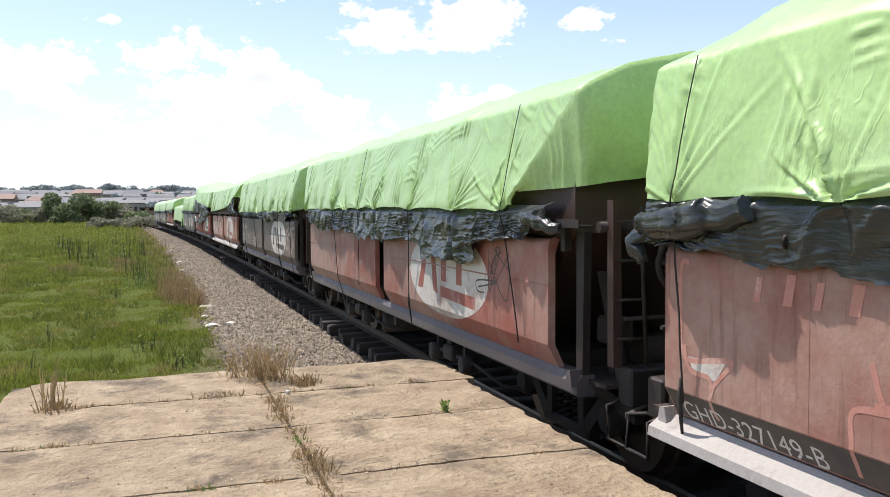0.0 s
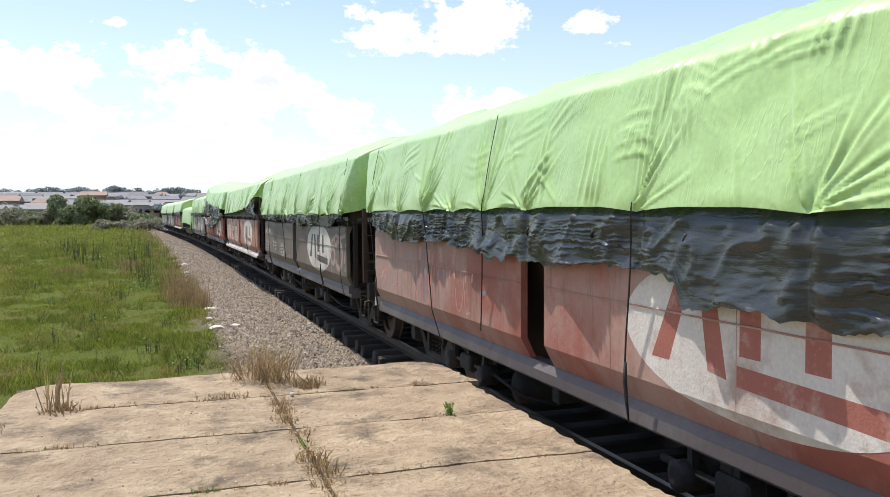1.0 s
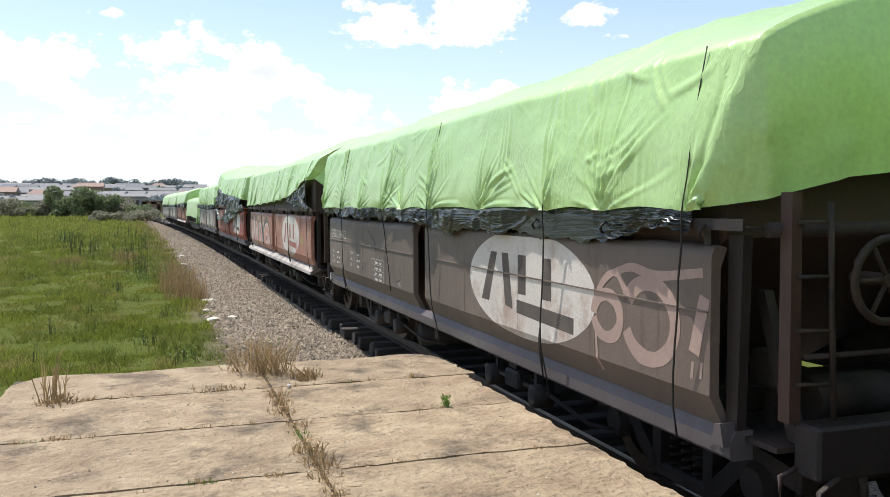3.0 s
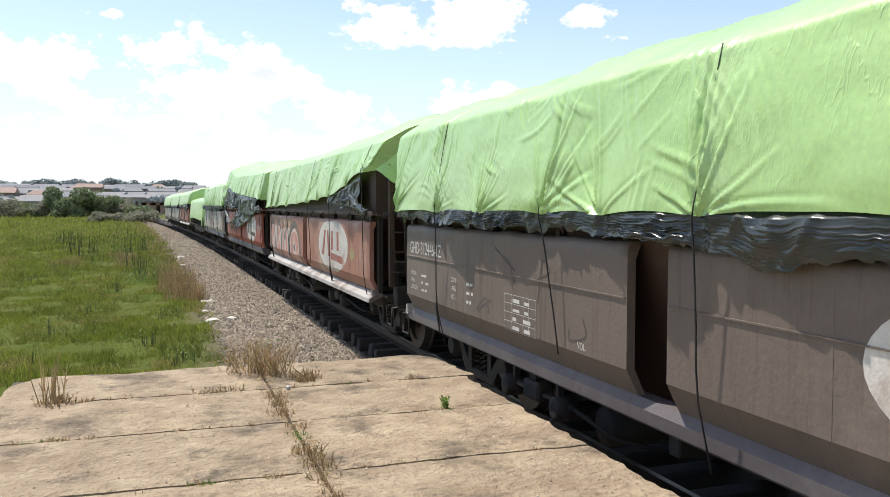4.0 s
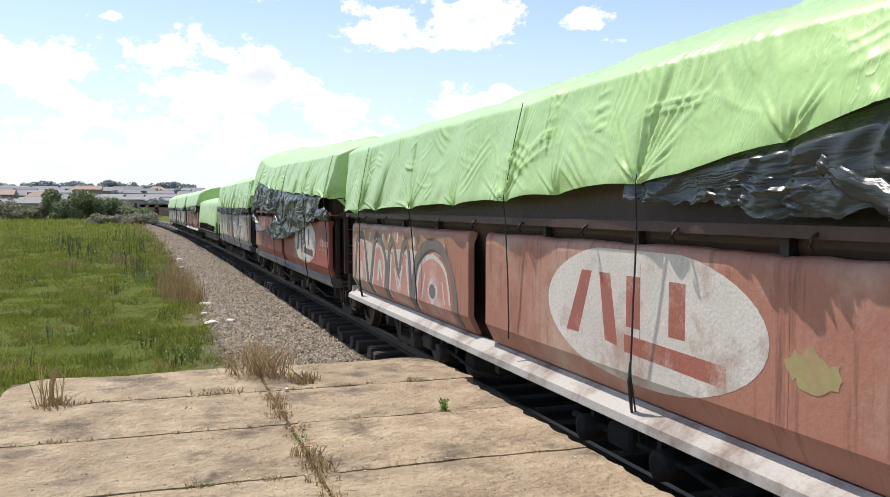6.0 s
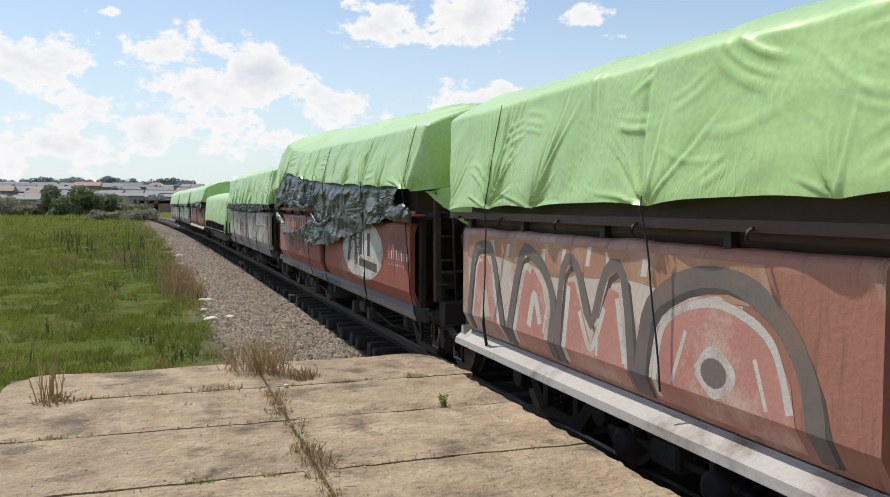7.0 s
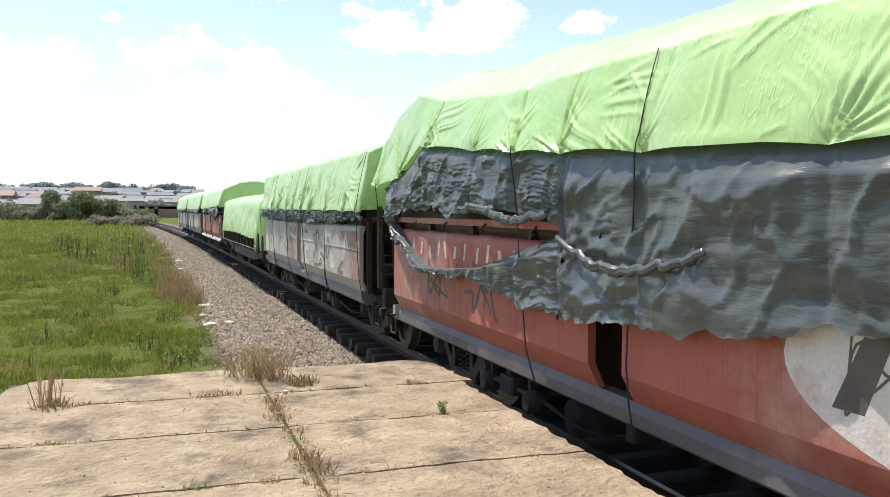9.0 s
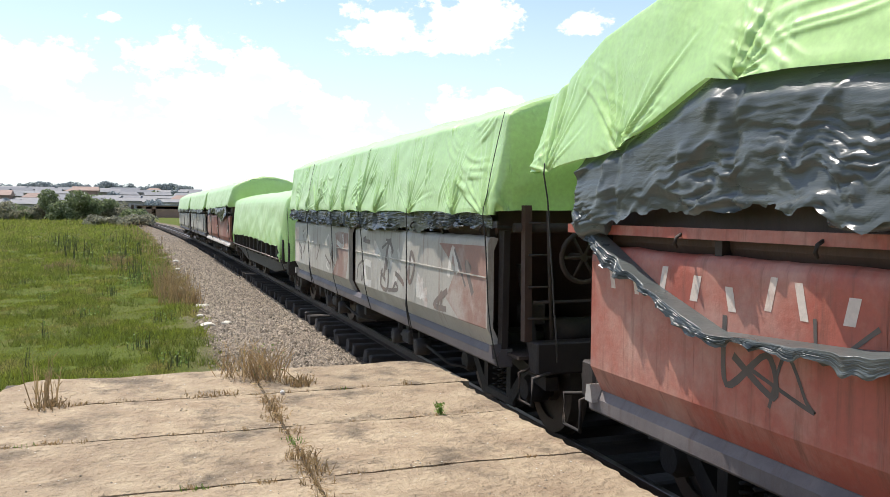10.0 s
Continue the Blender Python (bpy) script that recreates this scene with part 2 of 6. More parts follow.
WALLS = [mat("house_wall_" + n, a, tuple(v * 0.82 for v in a), 0.4, 0.9, 0.2, 5) for n, a in
         (("cream", (0.33, 0.30, 0.26)), ("white", (0.40, 0.39, 0.38)), ("grey", (0.24, 0.235, 0.23)), ("pink", (0.30, 0.22, 0.19)))]
ROOFS = [mat("roof_" + n, a, tuple(v * 0.75 for v in a), 0.5, 0.85, 0.3, 6) for n, a in
         (("fibre_cement", (0.22, 0.225, 0.235)), ("clay", (0.33, 0.235, 0.19)), ("grey", (0.16, 0.17, 0.185)), ("pale", (0.24, 0.24, 0.24)))]
M_PANE = mat("dark_pane", (0.03, 0.035, 0.04), (0.05, 0.055, 0.06), 1, 0.2, 0, 5)


def paint(name, a, b, dust, rust, amount=0.5):
    """Old wagon paint: mottled colour, dust film, vertical rust runs."""
    m = mat(name, a, b, 0.9, 0.6, 0.25, 28, cc=dust, cscale=0.55, camount=amount, bdist=0.006)
    nt = m.node_tree
    N, L = nt.nodes.new, nt.links.new
    hsv = next(n for n in nt.nodes if n.type == "HUE_SAT")
    src = hsv.inputs["Color"].links[0].from_socket
    tc, mp, n1 = N("ShaderNodeTexCoord"), N("ShaderNodeMapping"), N("ShaderNodeTexNoise")
    mp.inputs["Scale"].default_value = (2.0, 7.0, 0.55)
    n1.inputs["Scale"].default_value, n1.inputs["Detail"].default_value, n1.inputs["Roughness"].default_value = 1.6, 7.0, 0.7
    L(tc.outputs["Object"], mp.inputs["Vector"]), L(mp.outputs[0], n1.inputs["Vector"])
    r = N("ShaderNodeMapRange")
    r.inputs["From Min"].default_value, r.inputs["From Max"].default_value, r.inputs["To Max"].default_value = 0.54, 0.72, 0.75
    L(n1.outputs[0], r.inputs["Value"])
    mx = N("ShaderNodeMix")
    mx.data_type = "RGBA"
    L(r.outputs[0], mx.inputs["Factor"]), L(src, mx.inputs["A"])
    mx.inputs["B"].default_value = (*rust, 1)
    L(mx.outputs["Result"], hsv.inputs["Color"])
    return m


RUST = (0.10, 0.045, 0.028)
P_RED = paint("red_wagon_paint", (0.40, 0.105, 0.068), (0.32, 0.086, 0.06), (0.45, 0.26, 0.205), (0.15, 0.065, 0.043), 0.5)
P_REDD = paint("dull_red_wagon_paint", (0.34, 0.125, 0.09), (0.27, 0.098, 0.073), (0.42, 0.265, 0.21), RUST, 0.7)
P_BROWN = paint("brown_wagon_paint", (0.18, 0.138, 0.110), (0.138, 0.107, 0.088), (0.225, 0.178, 0.145), (0.10, 0.066, 0.052))
P_ORANGE = paint("faded_oxide_paint", (0.44, 0.20, 0.135), (0.36, 0.16, 0.112), (0.52, 0.37, 0.285), RUST, 0.7)
P_GREY = paint("dusty_grey_paint", (0.47, 0.44, 0.385), (0.37, 0.335, 0.285), (0.54, 0.515, 0.46), (0.22, 0.12, 0.085), 0.6)
# body colour also carries the shade of the gaps between wagons
P_BODY = paint("shade_dark_body_paint", (0.030, 0.020, 0.017), (0.020, 0.015, 0.013), (0.048, 0.034, 0.027), (0.014, 0.011, 0.010))
P_SHELL = paint("rusty_brown_shell_paint", (0.078, 0.040, 0.029), (0.055, 0.031, 0.024), (0.095, 0.058, 0.044), (0.05, 0.03, 0.022))
P_SILL = paint("dusty_sill_paint", (0.115, 0.096, 0.095), (0.085, 0.071, 0.071), (0.17, 0.148, 0.14), (0.09, 0.06, 0.05), 0.7)
P_DUSTY = paint("dust_bleached_red_paint", (0.36, 0.115, 0.080), (0.29, 0.094, 0.068), (0.42, 0.265, 0.215), (0.16, 0.085, 0.06), 1.0)

# ---------------------------------------------------------------- mesh helpers


def add(bm, verts, faces, smooth=False):
    vs = [bm.verts.new(v) for v in verts]
    for f in faces:
        try:
            bm.faces.new([vs[i] for i in f]).smooth = smooth
        except ValueError:
            pass
    return vs


def box(bm, x0, x1, y0, y1, z0, z1, c=0.0):
    """A box with its upright and long edges chamfered by c."""
    if c <= 0:
        return add(bm, [(x, y, z) for x in (x0, x1) for y in (y0, y1) for z in (z0, z1)],
                   [(0, 1, 3, 2), (4, 6, 7, 5), (0, 4, 5, 1), (2, 3, 7, 6), (0, 2, 6, 4), (1, 5, 7, 3)])
    ring = []
    for z, d in ((z0, c), (z0 + c, 0), (z1 - c, 0), (z1, c)):
        ring.append([(x0 + c, y0 + d, z), (x1 - c, y0 + d, z), (x1 - d, y0 + c, z), (x1 - d, y1 - c, z), (x1 - c, y1 - d, z), (x0 + c, y1 - d, z), (x0 + d, y1 - c, z), (x0 + d, y0 + c, z)])
    faces = [tuple(range(7, -1, -1)), tuple(range(24, 32))]
    for k in range(3):
        faces += [(k * 8 + i, k * 8 + (i + 1) % 8, k * 8 + 8 + (i + 1) % 8, k * 8 + 8 + i) for i in range(8)]
    return add(bm, [p for r in ring for p in r], faces)


def prism(bm, prof, y0, y1):
    """A closed section [(x, z)] run from y0 to y1."""
    n = len(prof)
    add(bm, [(x, y, z) for y in (y0, y1) for x, z in prof],
        [tuple(range(n)), tuple(range(2 * n - 1, n - 1, -1))] + [(i, i + n, (i + 1) % n + n, (i + 1) % n) for i in range(n)])


def prism_x(bm, prof, x0, x1):
    """A closed section [(y, z)] run from x0 to x1."""
    n = len(prof)
    add(bm, [(x, y, z) for x in (x0, x1) for y, z in prof],
        [tuple(range(n)), tuple(range(2 * n - 1, n - 1, -1))] + [(i, i + n, (i + 1) % n + n, (i + 1) % n) for i in range(n)])


def tube(bm, pts, r, seg=6, closed=False):
    """A round bar along a line of points."""
    pts = [Vector(p) for p in pts]
    n, rings = len(pts), []
    for i, p in enumerate(pts):
        a = pts[i - 1] if (i or closed) else p
        b = pts[(i + 1) % n] if (i < n - 1 or closed) else p
        d = (b - a).normalized()
        u = d.cross(Vector((0.31, 0.17, 0.93)))
        if u.length < 0.05:
            u = d.cross(Vector((1, 0, 0)))
        u.normalize()
        w = d.cross(u)
        rr = r[i] if isinstance(r, (list, tuple)) else r
        rings.append([bm.verts.new(p + rr * (math.cos(6.2832 * k / seg) * u + math.sin(6.2832 * k / seg) * w)) for k in range(seg)])
    for i in range(n if closed else n - 1):
        A, B = rings[i], rings[(i + 1) % n]
        for k in range(seg):
            bm.faces.new((A[k], A[(k + 1) % seg], B[(k + 1) % seg], B[k])).smooth = True
    if not closed:
        bm.faces.new(rings[0][::-1]), bm.faces.new(rings[-1])


def lathe_x(bm, prof, cx, cy, cz, seg=24):
    """A turned body about the x axis: [(x, radius)]."""
    rings = [[bm.verts.new((cx + x, cy + r * math.cos(6.2832 * k / seg), cz + r * math.sin(6.2832 * k / seg))) for k in range(seg)] for x, r in prof]
    for A, B in zip(rings, rings[1:]):
        for k in range(seg):
            bm.faces.new((A[k], A[(k + 1) % seg], B[(k + 1) % seg], B[k])).smooth = True
    bm.faces.new(rings[0][::-1]), bm.faces.new(rings[-1])


def finish(name, bm, material):
    bmesh.ops.recalc_face_normals(bm, faces=bm.faces)
    me = bpy.data.meshes.new(name)
    bm.to_mesh(me)
    bm.free()
    me.materials.append(material)
    return me


def part(name, bm, material, parent, label=""):
    """Links a bmesh (or a mesh) as one mesh object under a thing or part."""
    me = finish(name, bm, material) if isinstance(bm, bmesh.types.BMesh) else bm
    ob = new(name, me)
    ob.parent = parent
    if label:
        ob["label"] = label
    return ob


def soup(name, verts, faces, material, smooth=False):
    me = bpy.data.meshes.new(name)
    me.from_pydata([tuple(v) for v in verts], [], faces)
    if smooth:
        me.polygons.foreach_set("use_smooth", [True] * len(me.polygons))
    me.materials.append(material)
    me.update()
    return me


def sheet(P, material, name, close=False):
    """A grid of points (n, m, 3) as one smooth sheet."""
    n, m = P.shape[:2]
    faces = [(i * m + j, (i + 1) * m + j, (i + 1) * m + j + 1, i * m + j + 1) for i in range(n - 1) for j in range(m - 1)]
    return soup(name, P.reshape(-1, 3).tolist(), faces, material, True)


def fbm(x, y, z=0.0, octaves=3):
    return noise.fractal((x, y, z), 0.6, 2.1, octaves, noise_basis="PERLIN_ORIGINAL")


def step01(a, b, v):
    u = min(max((v - a) / (b - a), 0.0), 1.0)
    return u * u * (3 - 2 * u)


# ---------------------------------------------------------------- track line
CENTRE, RADIUS = 4.11, 1895.0


def track_x(u):
    return CENTRE - (u * u / (2 * RADIUS) if u > 0 else 0.0)


def track_turn(u):
    return math.degrees(math.atan(u / RADIUS)) if u > 0 else 0.0


def ground_z(x, y):
    d = math.hypot(x, y)
    z = -0.36 + 10.5 * step01(205, 540, d)
    if y < 320:
        off = abs(x - track_x(y))
        gravel = step01(3.9, 2.9, off)
        z += 0.03 * gravel
        z += (1 - gravel) * (0.07 * fbm(x * 0.35, y * 0.35) + 0.10 * fbm(x * 0.06, y * 0.06, 3.0))
    return z


def make_ground():
    xs = sorted({*np.round(np.linspace(-14, 12, 66), 3), *np.round(-14 - np.geomspace(0.6, 2600, 26), 2), *np.round(12 + np.geomspace(0.6, 2600, 26), 2)})
    ys = sorted({*np.round(np.linspace(-12, 60, 130), 3), *np.round(60 + np.geomspace(0.8, 3600, 60), 2), *np.round(-12 - np.geomspace(0.8, 2600, 20), 2)})
    V = [(x, y, ground_z(x, y)) for x in xs for y in ys]
    m = len(ys)
    F = [(i * m + j, (i + 1) * m + j, (i + 1) * m + j + 1, i * m + j + 1) for i in range(len(xs) - 1) for j in range(m - 1)]
    g = bpy.data.materials.new("field_ground")
    g.use_nodes = True
    nt = g.node_tree
    N, L = nt.nodes.new, nt.links.new
    bs = nt.nodes["Principled BSDF"]
    bs.inputs["Roughness"].default_value, bs.inputs["Specular IOR Level"].default_value = 0.95, 0.05
    tc, sep = N("ShaderNodeTexCoord"), N("ShaderNodeSeparateXYZ")
    L(tc.outputs["Object"], sep.inputs[0])

    def mth(op, a, b, c=None):
        n = N("ShaderNodeMath")
        n.operation = op
        for i, v in enumerate((a, b, c)):
            if v is None:
                continue
            if isinstance(v, (int, float)):
                n.inputs[i].default_value = v
            else:
                L(v, n.inputs[i])
        return n.outputs[0]

    def nz(s, d=6.0):
        n = N("ShaderNodeTexNoise")
        n.inputs["Scale"].default_value, n.inputs["Detail"].default_value, n.inputs["Roughness"].default_value = s, d, 0.65
        L(tc.outputs["Object"], n.inputs["Vector"])
        return n.outputs[0]

    def rng(v, lo, hi):
        n = N("ShaderNodeMapRange")
        n.inputs["From Min"].default_value, n.inputs["From Max"].default_value = lo, hi
        L(v, n.inputs["Value"])
        return n.outputs[0]

    def mixc(f, a, b):
        n = N("ShaderNodeMix")
        n.data_type = "RGBA"
        L(f, n.inputs["Factor"])
        for key, v in (("A", a), ("B", b)):
            if isinstance(v, tuple):
                n.inputs[key].default_value = (*v, 1)
            else:
                L(v, n.inputs[key])
        return n.outputs["Result"]

    # distance from the track's line
    yy = mth("MAXIMUM", sep.outputs[1], 0.0)
    line = mth("SUBTRACT", CENTRE, mth("MULTIPLY", mth("MULTIPLY", yy, yy), 1 / (2 * RADIUS)))
    off = mth("ABSOLUTE", mth("SUBTRACT", sep.outputs[0], line), 0.0)
    off = mth("ADD", off, mth("MULTIPLY", mth("SUBTRACT", nz(0.9), 0.5), 1.1))
    grass = mixc(rng(nz(0.5), 0.35, 0.65), (0.075, 0.10, 0.02), (0.105, 0.13, 0.028))
    grass = mixc(rng(nz(0.09), 0.45, 0.62), grass, (0.10, 0.115, 0.03))
    grass = mixc(rng(nz(1.2), 0.54, 0.68), grass, (0.125, 0.115, 0.04))
    gravel = mixc(rng(nz(26, 3.0), 0.36, 0.64), (0.07, 0.056, 0.042), (0.27, 0.225, 0.17))
    gravel = mixc(rng(nz(0.8), 0.55, 0.85), gravel, (0.25, 0.21, 0.16))
    # shade under the train, painted as a dark strip along the track
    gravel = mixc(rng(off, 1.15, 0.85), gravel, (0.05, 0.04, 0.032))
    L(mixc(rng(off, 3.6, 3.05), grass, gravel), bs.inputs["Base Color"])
    b = N("ShaderNodeBump")
    b.inputs["Strength"].default_value, b.inputs["Distance"].default_value = 0.9, 0.05
    L(nz(22, 4.0), b.inputs["Height"])
    L(b.outputs[0], bs.inputs["Normal"])
    ob = new("ground", soup("ground", V, F, g, True))
    tagged(ob, "green grassy field with a grey gravel track bed", "ground", kind="structure")


make_ground()


# ---------------------------------------------------------------- rails
def make_rails():
    us = [*np.arange(-60, 0, 10.0), *np.arange(0, 330, 5.0)]
    for side in (-1, 1):
        rail = tagged(new("rail"), "brown steel rail with a polished running head", "rail", "rails of the track", "structure")
        for nm, prof, m in (("rail_body", [(-0.06, -0.13), (0.06, -0.13), (0.06, -0.118), (0.012, -0.10), (0.012, -0.04), (0.033, -0.03), (0.033, -0.004),
                                           (-0.033, -0.004), (-0.033, -0.03), (-0.012, -0.04), (-0.012, -0.10), (-0.06, -0.118)], M_RAIL),
                            ("rail_head", [(-0.028, -0.004), (0.028, -0.004), (0.024, 0.0), (-0.024, 0.0)], M_RAILTOP)):
            V, F, n = [], [], len(prof)
            for i, u in enumerate(us):
                a = -u / RADIUS if u > 0 else 0
                for x, z in prof:
                    o = side * 0.535 + x
                    V.append((track_x(u) + o, u - o * a, z))
                if i:
                    F += [((i - 1) * n + k, i * n + k, i * n + (k + 1) % n, (i - 1) * n + (k + 1) % n) for k in range(n)]
            part(nm, soup(nm, V, F, m), m, rail)


make_rails()

# ---------------------------------------------------------------- platform
PLAT_Z, PLAT_L, PLAT_R, PLAT_F = 0.61, -1.22, 2.46, 7.76


def make_platform():
    base = new("platform")
    tagged(base, "worn cracked concrete station platform with weeds in its joints", "platform", kind="structure")
    bm = bmesh.new()
    # rubble core under the slabs
    box(bm, PLAT_L + 0.03, PLAT_R - 0.05, -9.0, PLAT_F - 0.03, -0.5, PLAT_Z - 0.03)
    part("core", bm, M_JOINT, base)
    ys = [PLAT_F, 6.70, 5.62, 4.50, 3.40, 2.28, 1.18, 0.05, -1.05, -2.2, -3.3, -9.0]
    xs = [PLAT_L, 0.80, PLAT_R]
    for j, (y1, y0) in enumerate(zip(ys, ys[1:])):
        for i, (x0, x1) in enumerate(zip(xs, xs[1:])):
            rng = random.Random(j * 7 + i)
            nx, ny = 26, 16
            P = np.zeros((nx + 1, ny + 1, 3))
            gap = 0.012
            for a in range(nx + 1):
                for b in range(ny + 1):
                    u, v = a / nx, b / ny
                    x, y = x0 + gap + (x1 - x0 - 2 * gap) * u, y0 + gap + (y1 - y0 - 2 * gap) * v
                    # chipped free edges and rounded corner
                    if i == 1 and u > 0.9:
                        chip = 0.05 * max(0, fbm(y * 2.2, 4.0, 1.0)) + 0.03 * fbm(y * 7.0, 1.0, 2.0)
                        x += (chip * -1.0 - 0.004) * (u - 0.9) * 10
                        if j == 0:
                            x += (u - 0.9) * 10 * (0.10 * (1 - v) - 0.10 * max(v - 0.8, 0) * 5)
                    if i == 0 and u < 0.08:
                        x += (0.04 * fbm(y * 2.7, 9.0) + 0.02) * (0.08 - u) * 12
                        if j == 0:
                            x += 0.25 * max(v - 0.55, 0) ** 2 * 5 * (0.08 - u) * 12
                    if j == 0 and v > 0.9:
                        y += (0.05 * fbm(x * 2.1, 5.0) + 0.025 * fbm(x * 8, 2.0)) * (v - 0.9) * 10
                        if i == 0:
                            y -= 0.14 * max(0, 0.10 - u) * 10 * (v - 0.9) * 10
                    jag = 0.012 * fbm(x * 7, y * 7, 7)
                    if v == 0 or v == 1:
                        y += jag
                    z = PLAT_Z + 0.006 * fbm(x * 1.5, y * 1.5, j) + 0.004 * fbm(x * 6, y * 6) - (0.006 if a in (0, nx) or b in (0, ny) else 0)
                    z += 0.006 * rng.uniform(-0.1, 0.1)
                    P[a, b] = (x, y, z)
            V = P.reshape(-1, 3).tolist()
            m = ny + 1
            F = [(q * m + r, (q + 1) * m + r, (q + 1) * m + r + 1, q * m + r + 1) for q in range(nx) for r in range(ny)]
            # the rim falls to the slab's underside
            edge = [q * m for q in range(nx + 1)] + [nx * m + r for r in range(1, ny + 1)] + [q * m + ny for q in range(nx - 1, -1, -1)] + [r for r in range(ny - 1, 0, -1)]
            n0 = len(V)
            V += [(V[e][0], V[e][1], PLAT_Z - 0.16 + 0.02 * fbm(V[e][0] * 3, V[e][1] * 3)) for e in edge]
            k = len(edge)
            F += [(edge[q], n0 + q, n0 + (q + 1) % k, edge[(q + 1) % k]) for q in range(k)]
            part("slab", soup("slab", V, F, M_CONCRETE), M_CONCRETE, base)


make_platform()

# ---------------------------------------------------------------- wagons
PITCH, FIRST = 12.25, 10.72
HALF = 1.35           # half the width over the side doors
CREASE = 1.03         # below it the doors lean in by LEAN
LEAN = 0.09 / 0.17
NEAR_E, MID_A, MID_B, FAR_E = -5.21, -0.16, 0.28, 5.21


AXLE, BOGIE = 0.78, 4.20


def wheelset(parent, y):
    bm = bmesh.new()
    for s in (-1, 1):
        prof = [(-0.065, 0.30), (-0.065, 0.42), (0.04, 0.43), (0.055, 0.455), (0.075, 0.455), (0.075, 0.34), (0.03, 0.31), (0.03, 0.13), (0.08, 0.12), (0.08, 0.08), (-0.09, 0.08), (-0.09, 0.12), (-0.03, 0.13), (-0.03, 0.31)]
        prof = [(-s * x, r) for x, r in prof]
        rings = [[bm.verts.new((s * 0.535 + x, r * math.cos(0.2618 * k), r * math.sin(0.2618 * k))) for k in range(24)] for x, r in prof]
        rings.append(rings[0])
        for A, B in zip(rings, rings[1:]):
            for k in range(24):
                bm.faces.new((A[k], A[(k + 1) % 24], B[(k + 1) % 24], B[k]))
        for k in range(3):  # web ribs
            a = k * 2.094
            tube(bm, [(s * 0.50, 0.13 * math.cos(a), 0.13 * math.sin(a)), (s * 0.50, 0.31 * math.cos(a), 0.31 * math.sin(a))], 0.025, 5)
    tube(bm, [(-0.80, 0, 0), (0.80, 0, 0)], 0.07, 10)
    ob = part("wheelset", bm, M_WHEEL, parent, "worn steel wheels on an axle")
    ob.location = (0, y, 0.42)
    return ob


def bogie(wagon, yc):
    bm = bmesh.new()
    box(bm, -0.72, 0.72, -0.16, 0.16, 0.40, 0.62, 0.03)
    box(bm, -0.3, 0.3, -0.3, 0.3, 0.55, 0.70, 0.03)
    bg = part("bogie", bm, M_STEEL, wagon, "black cast-steel bogie")
    bg.location = (0, yc, 0)
    for s in (-1, 1):
        bm = bmesh.new()
        x0, x1 = sorted((s * 0.70, s * 0.82))
        # cast side frame: top chord bowed, two legs, bottom chord
        prism_x(bm, [(-1.12, 0.46), (-1.12, 0.58), (-0.72, 0.64), (-0.3, 0.72), (0.3, 0.72), (0.72, 0.64), (1.12, 0.58), (1.12, 0.46), (0.7, 0.52), (0.32, 0.60), (-0.32, 0.60), (-0.7, 0.52)], x0, x1)
        for q in (-1, 1):
            prism_x(bm, [(q * 0.60, 0.56), (q * 0.74, 0.54), (q * 0.40, 0.20), (q * 0.28, 0.20), (q * 0.28, 0.26)], x0, x1)
            prism_x(bm, [(q * 0.24, 0.62), (q * 0.34, 0.62), (q * 0.34, 0.24), (q * 0.24, 0.24)], x0, x1)
        box(bm, x0, x1, -0.42, 0.42, 0.15, 0.25, 0.02)
        part("side_frame", bm, M_STEEL, bg)
        for q in (-AXLE, AXLE):
            bm = bmesh.new()
            lathe_x(bm, [(-0.11, 0.13), (0.05, 0.13), (0.08, 0.10), (0.10, 0.10)] if s > 0 else [(0.11, 0.13), (-0.05, 0.13), (-0.08, 0.10), (-0.10, 0.10)], s * 0.78, q, 0.42, 14)
            part("axle_box", bm, M_STEEL, bg)
        for q in (-0.13, 0.0, 0.13):
            bm = bmesh.new()
            pts = [(s * 0.76 + 0.045 * math.cos(k * 1.05), q + 0.045 * math.sin(k * 1.05), 0.25 + 0.0095 * k) for k in range(30)]
            tube(bm, pts, 0.012, 5)
            part("spring", bm, M_STEEL, bg)
        for q in (-1, 1):
            bm = bmesh.new()
            box(bm, s * 0.50 - 0.04, s * 0.50 + 0.04, q * 0.36 - 0.03, q * 0.36 + 0.03, 0.24, 0.52, 0.01)
            part("brake_shoe", bm, M_STEEL, bg)
    return [wheelset(bg, -AXLE), wheelset(bg, AXLE)]


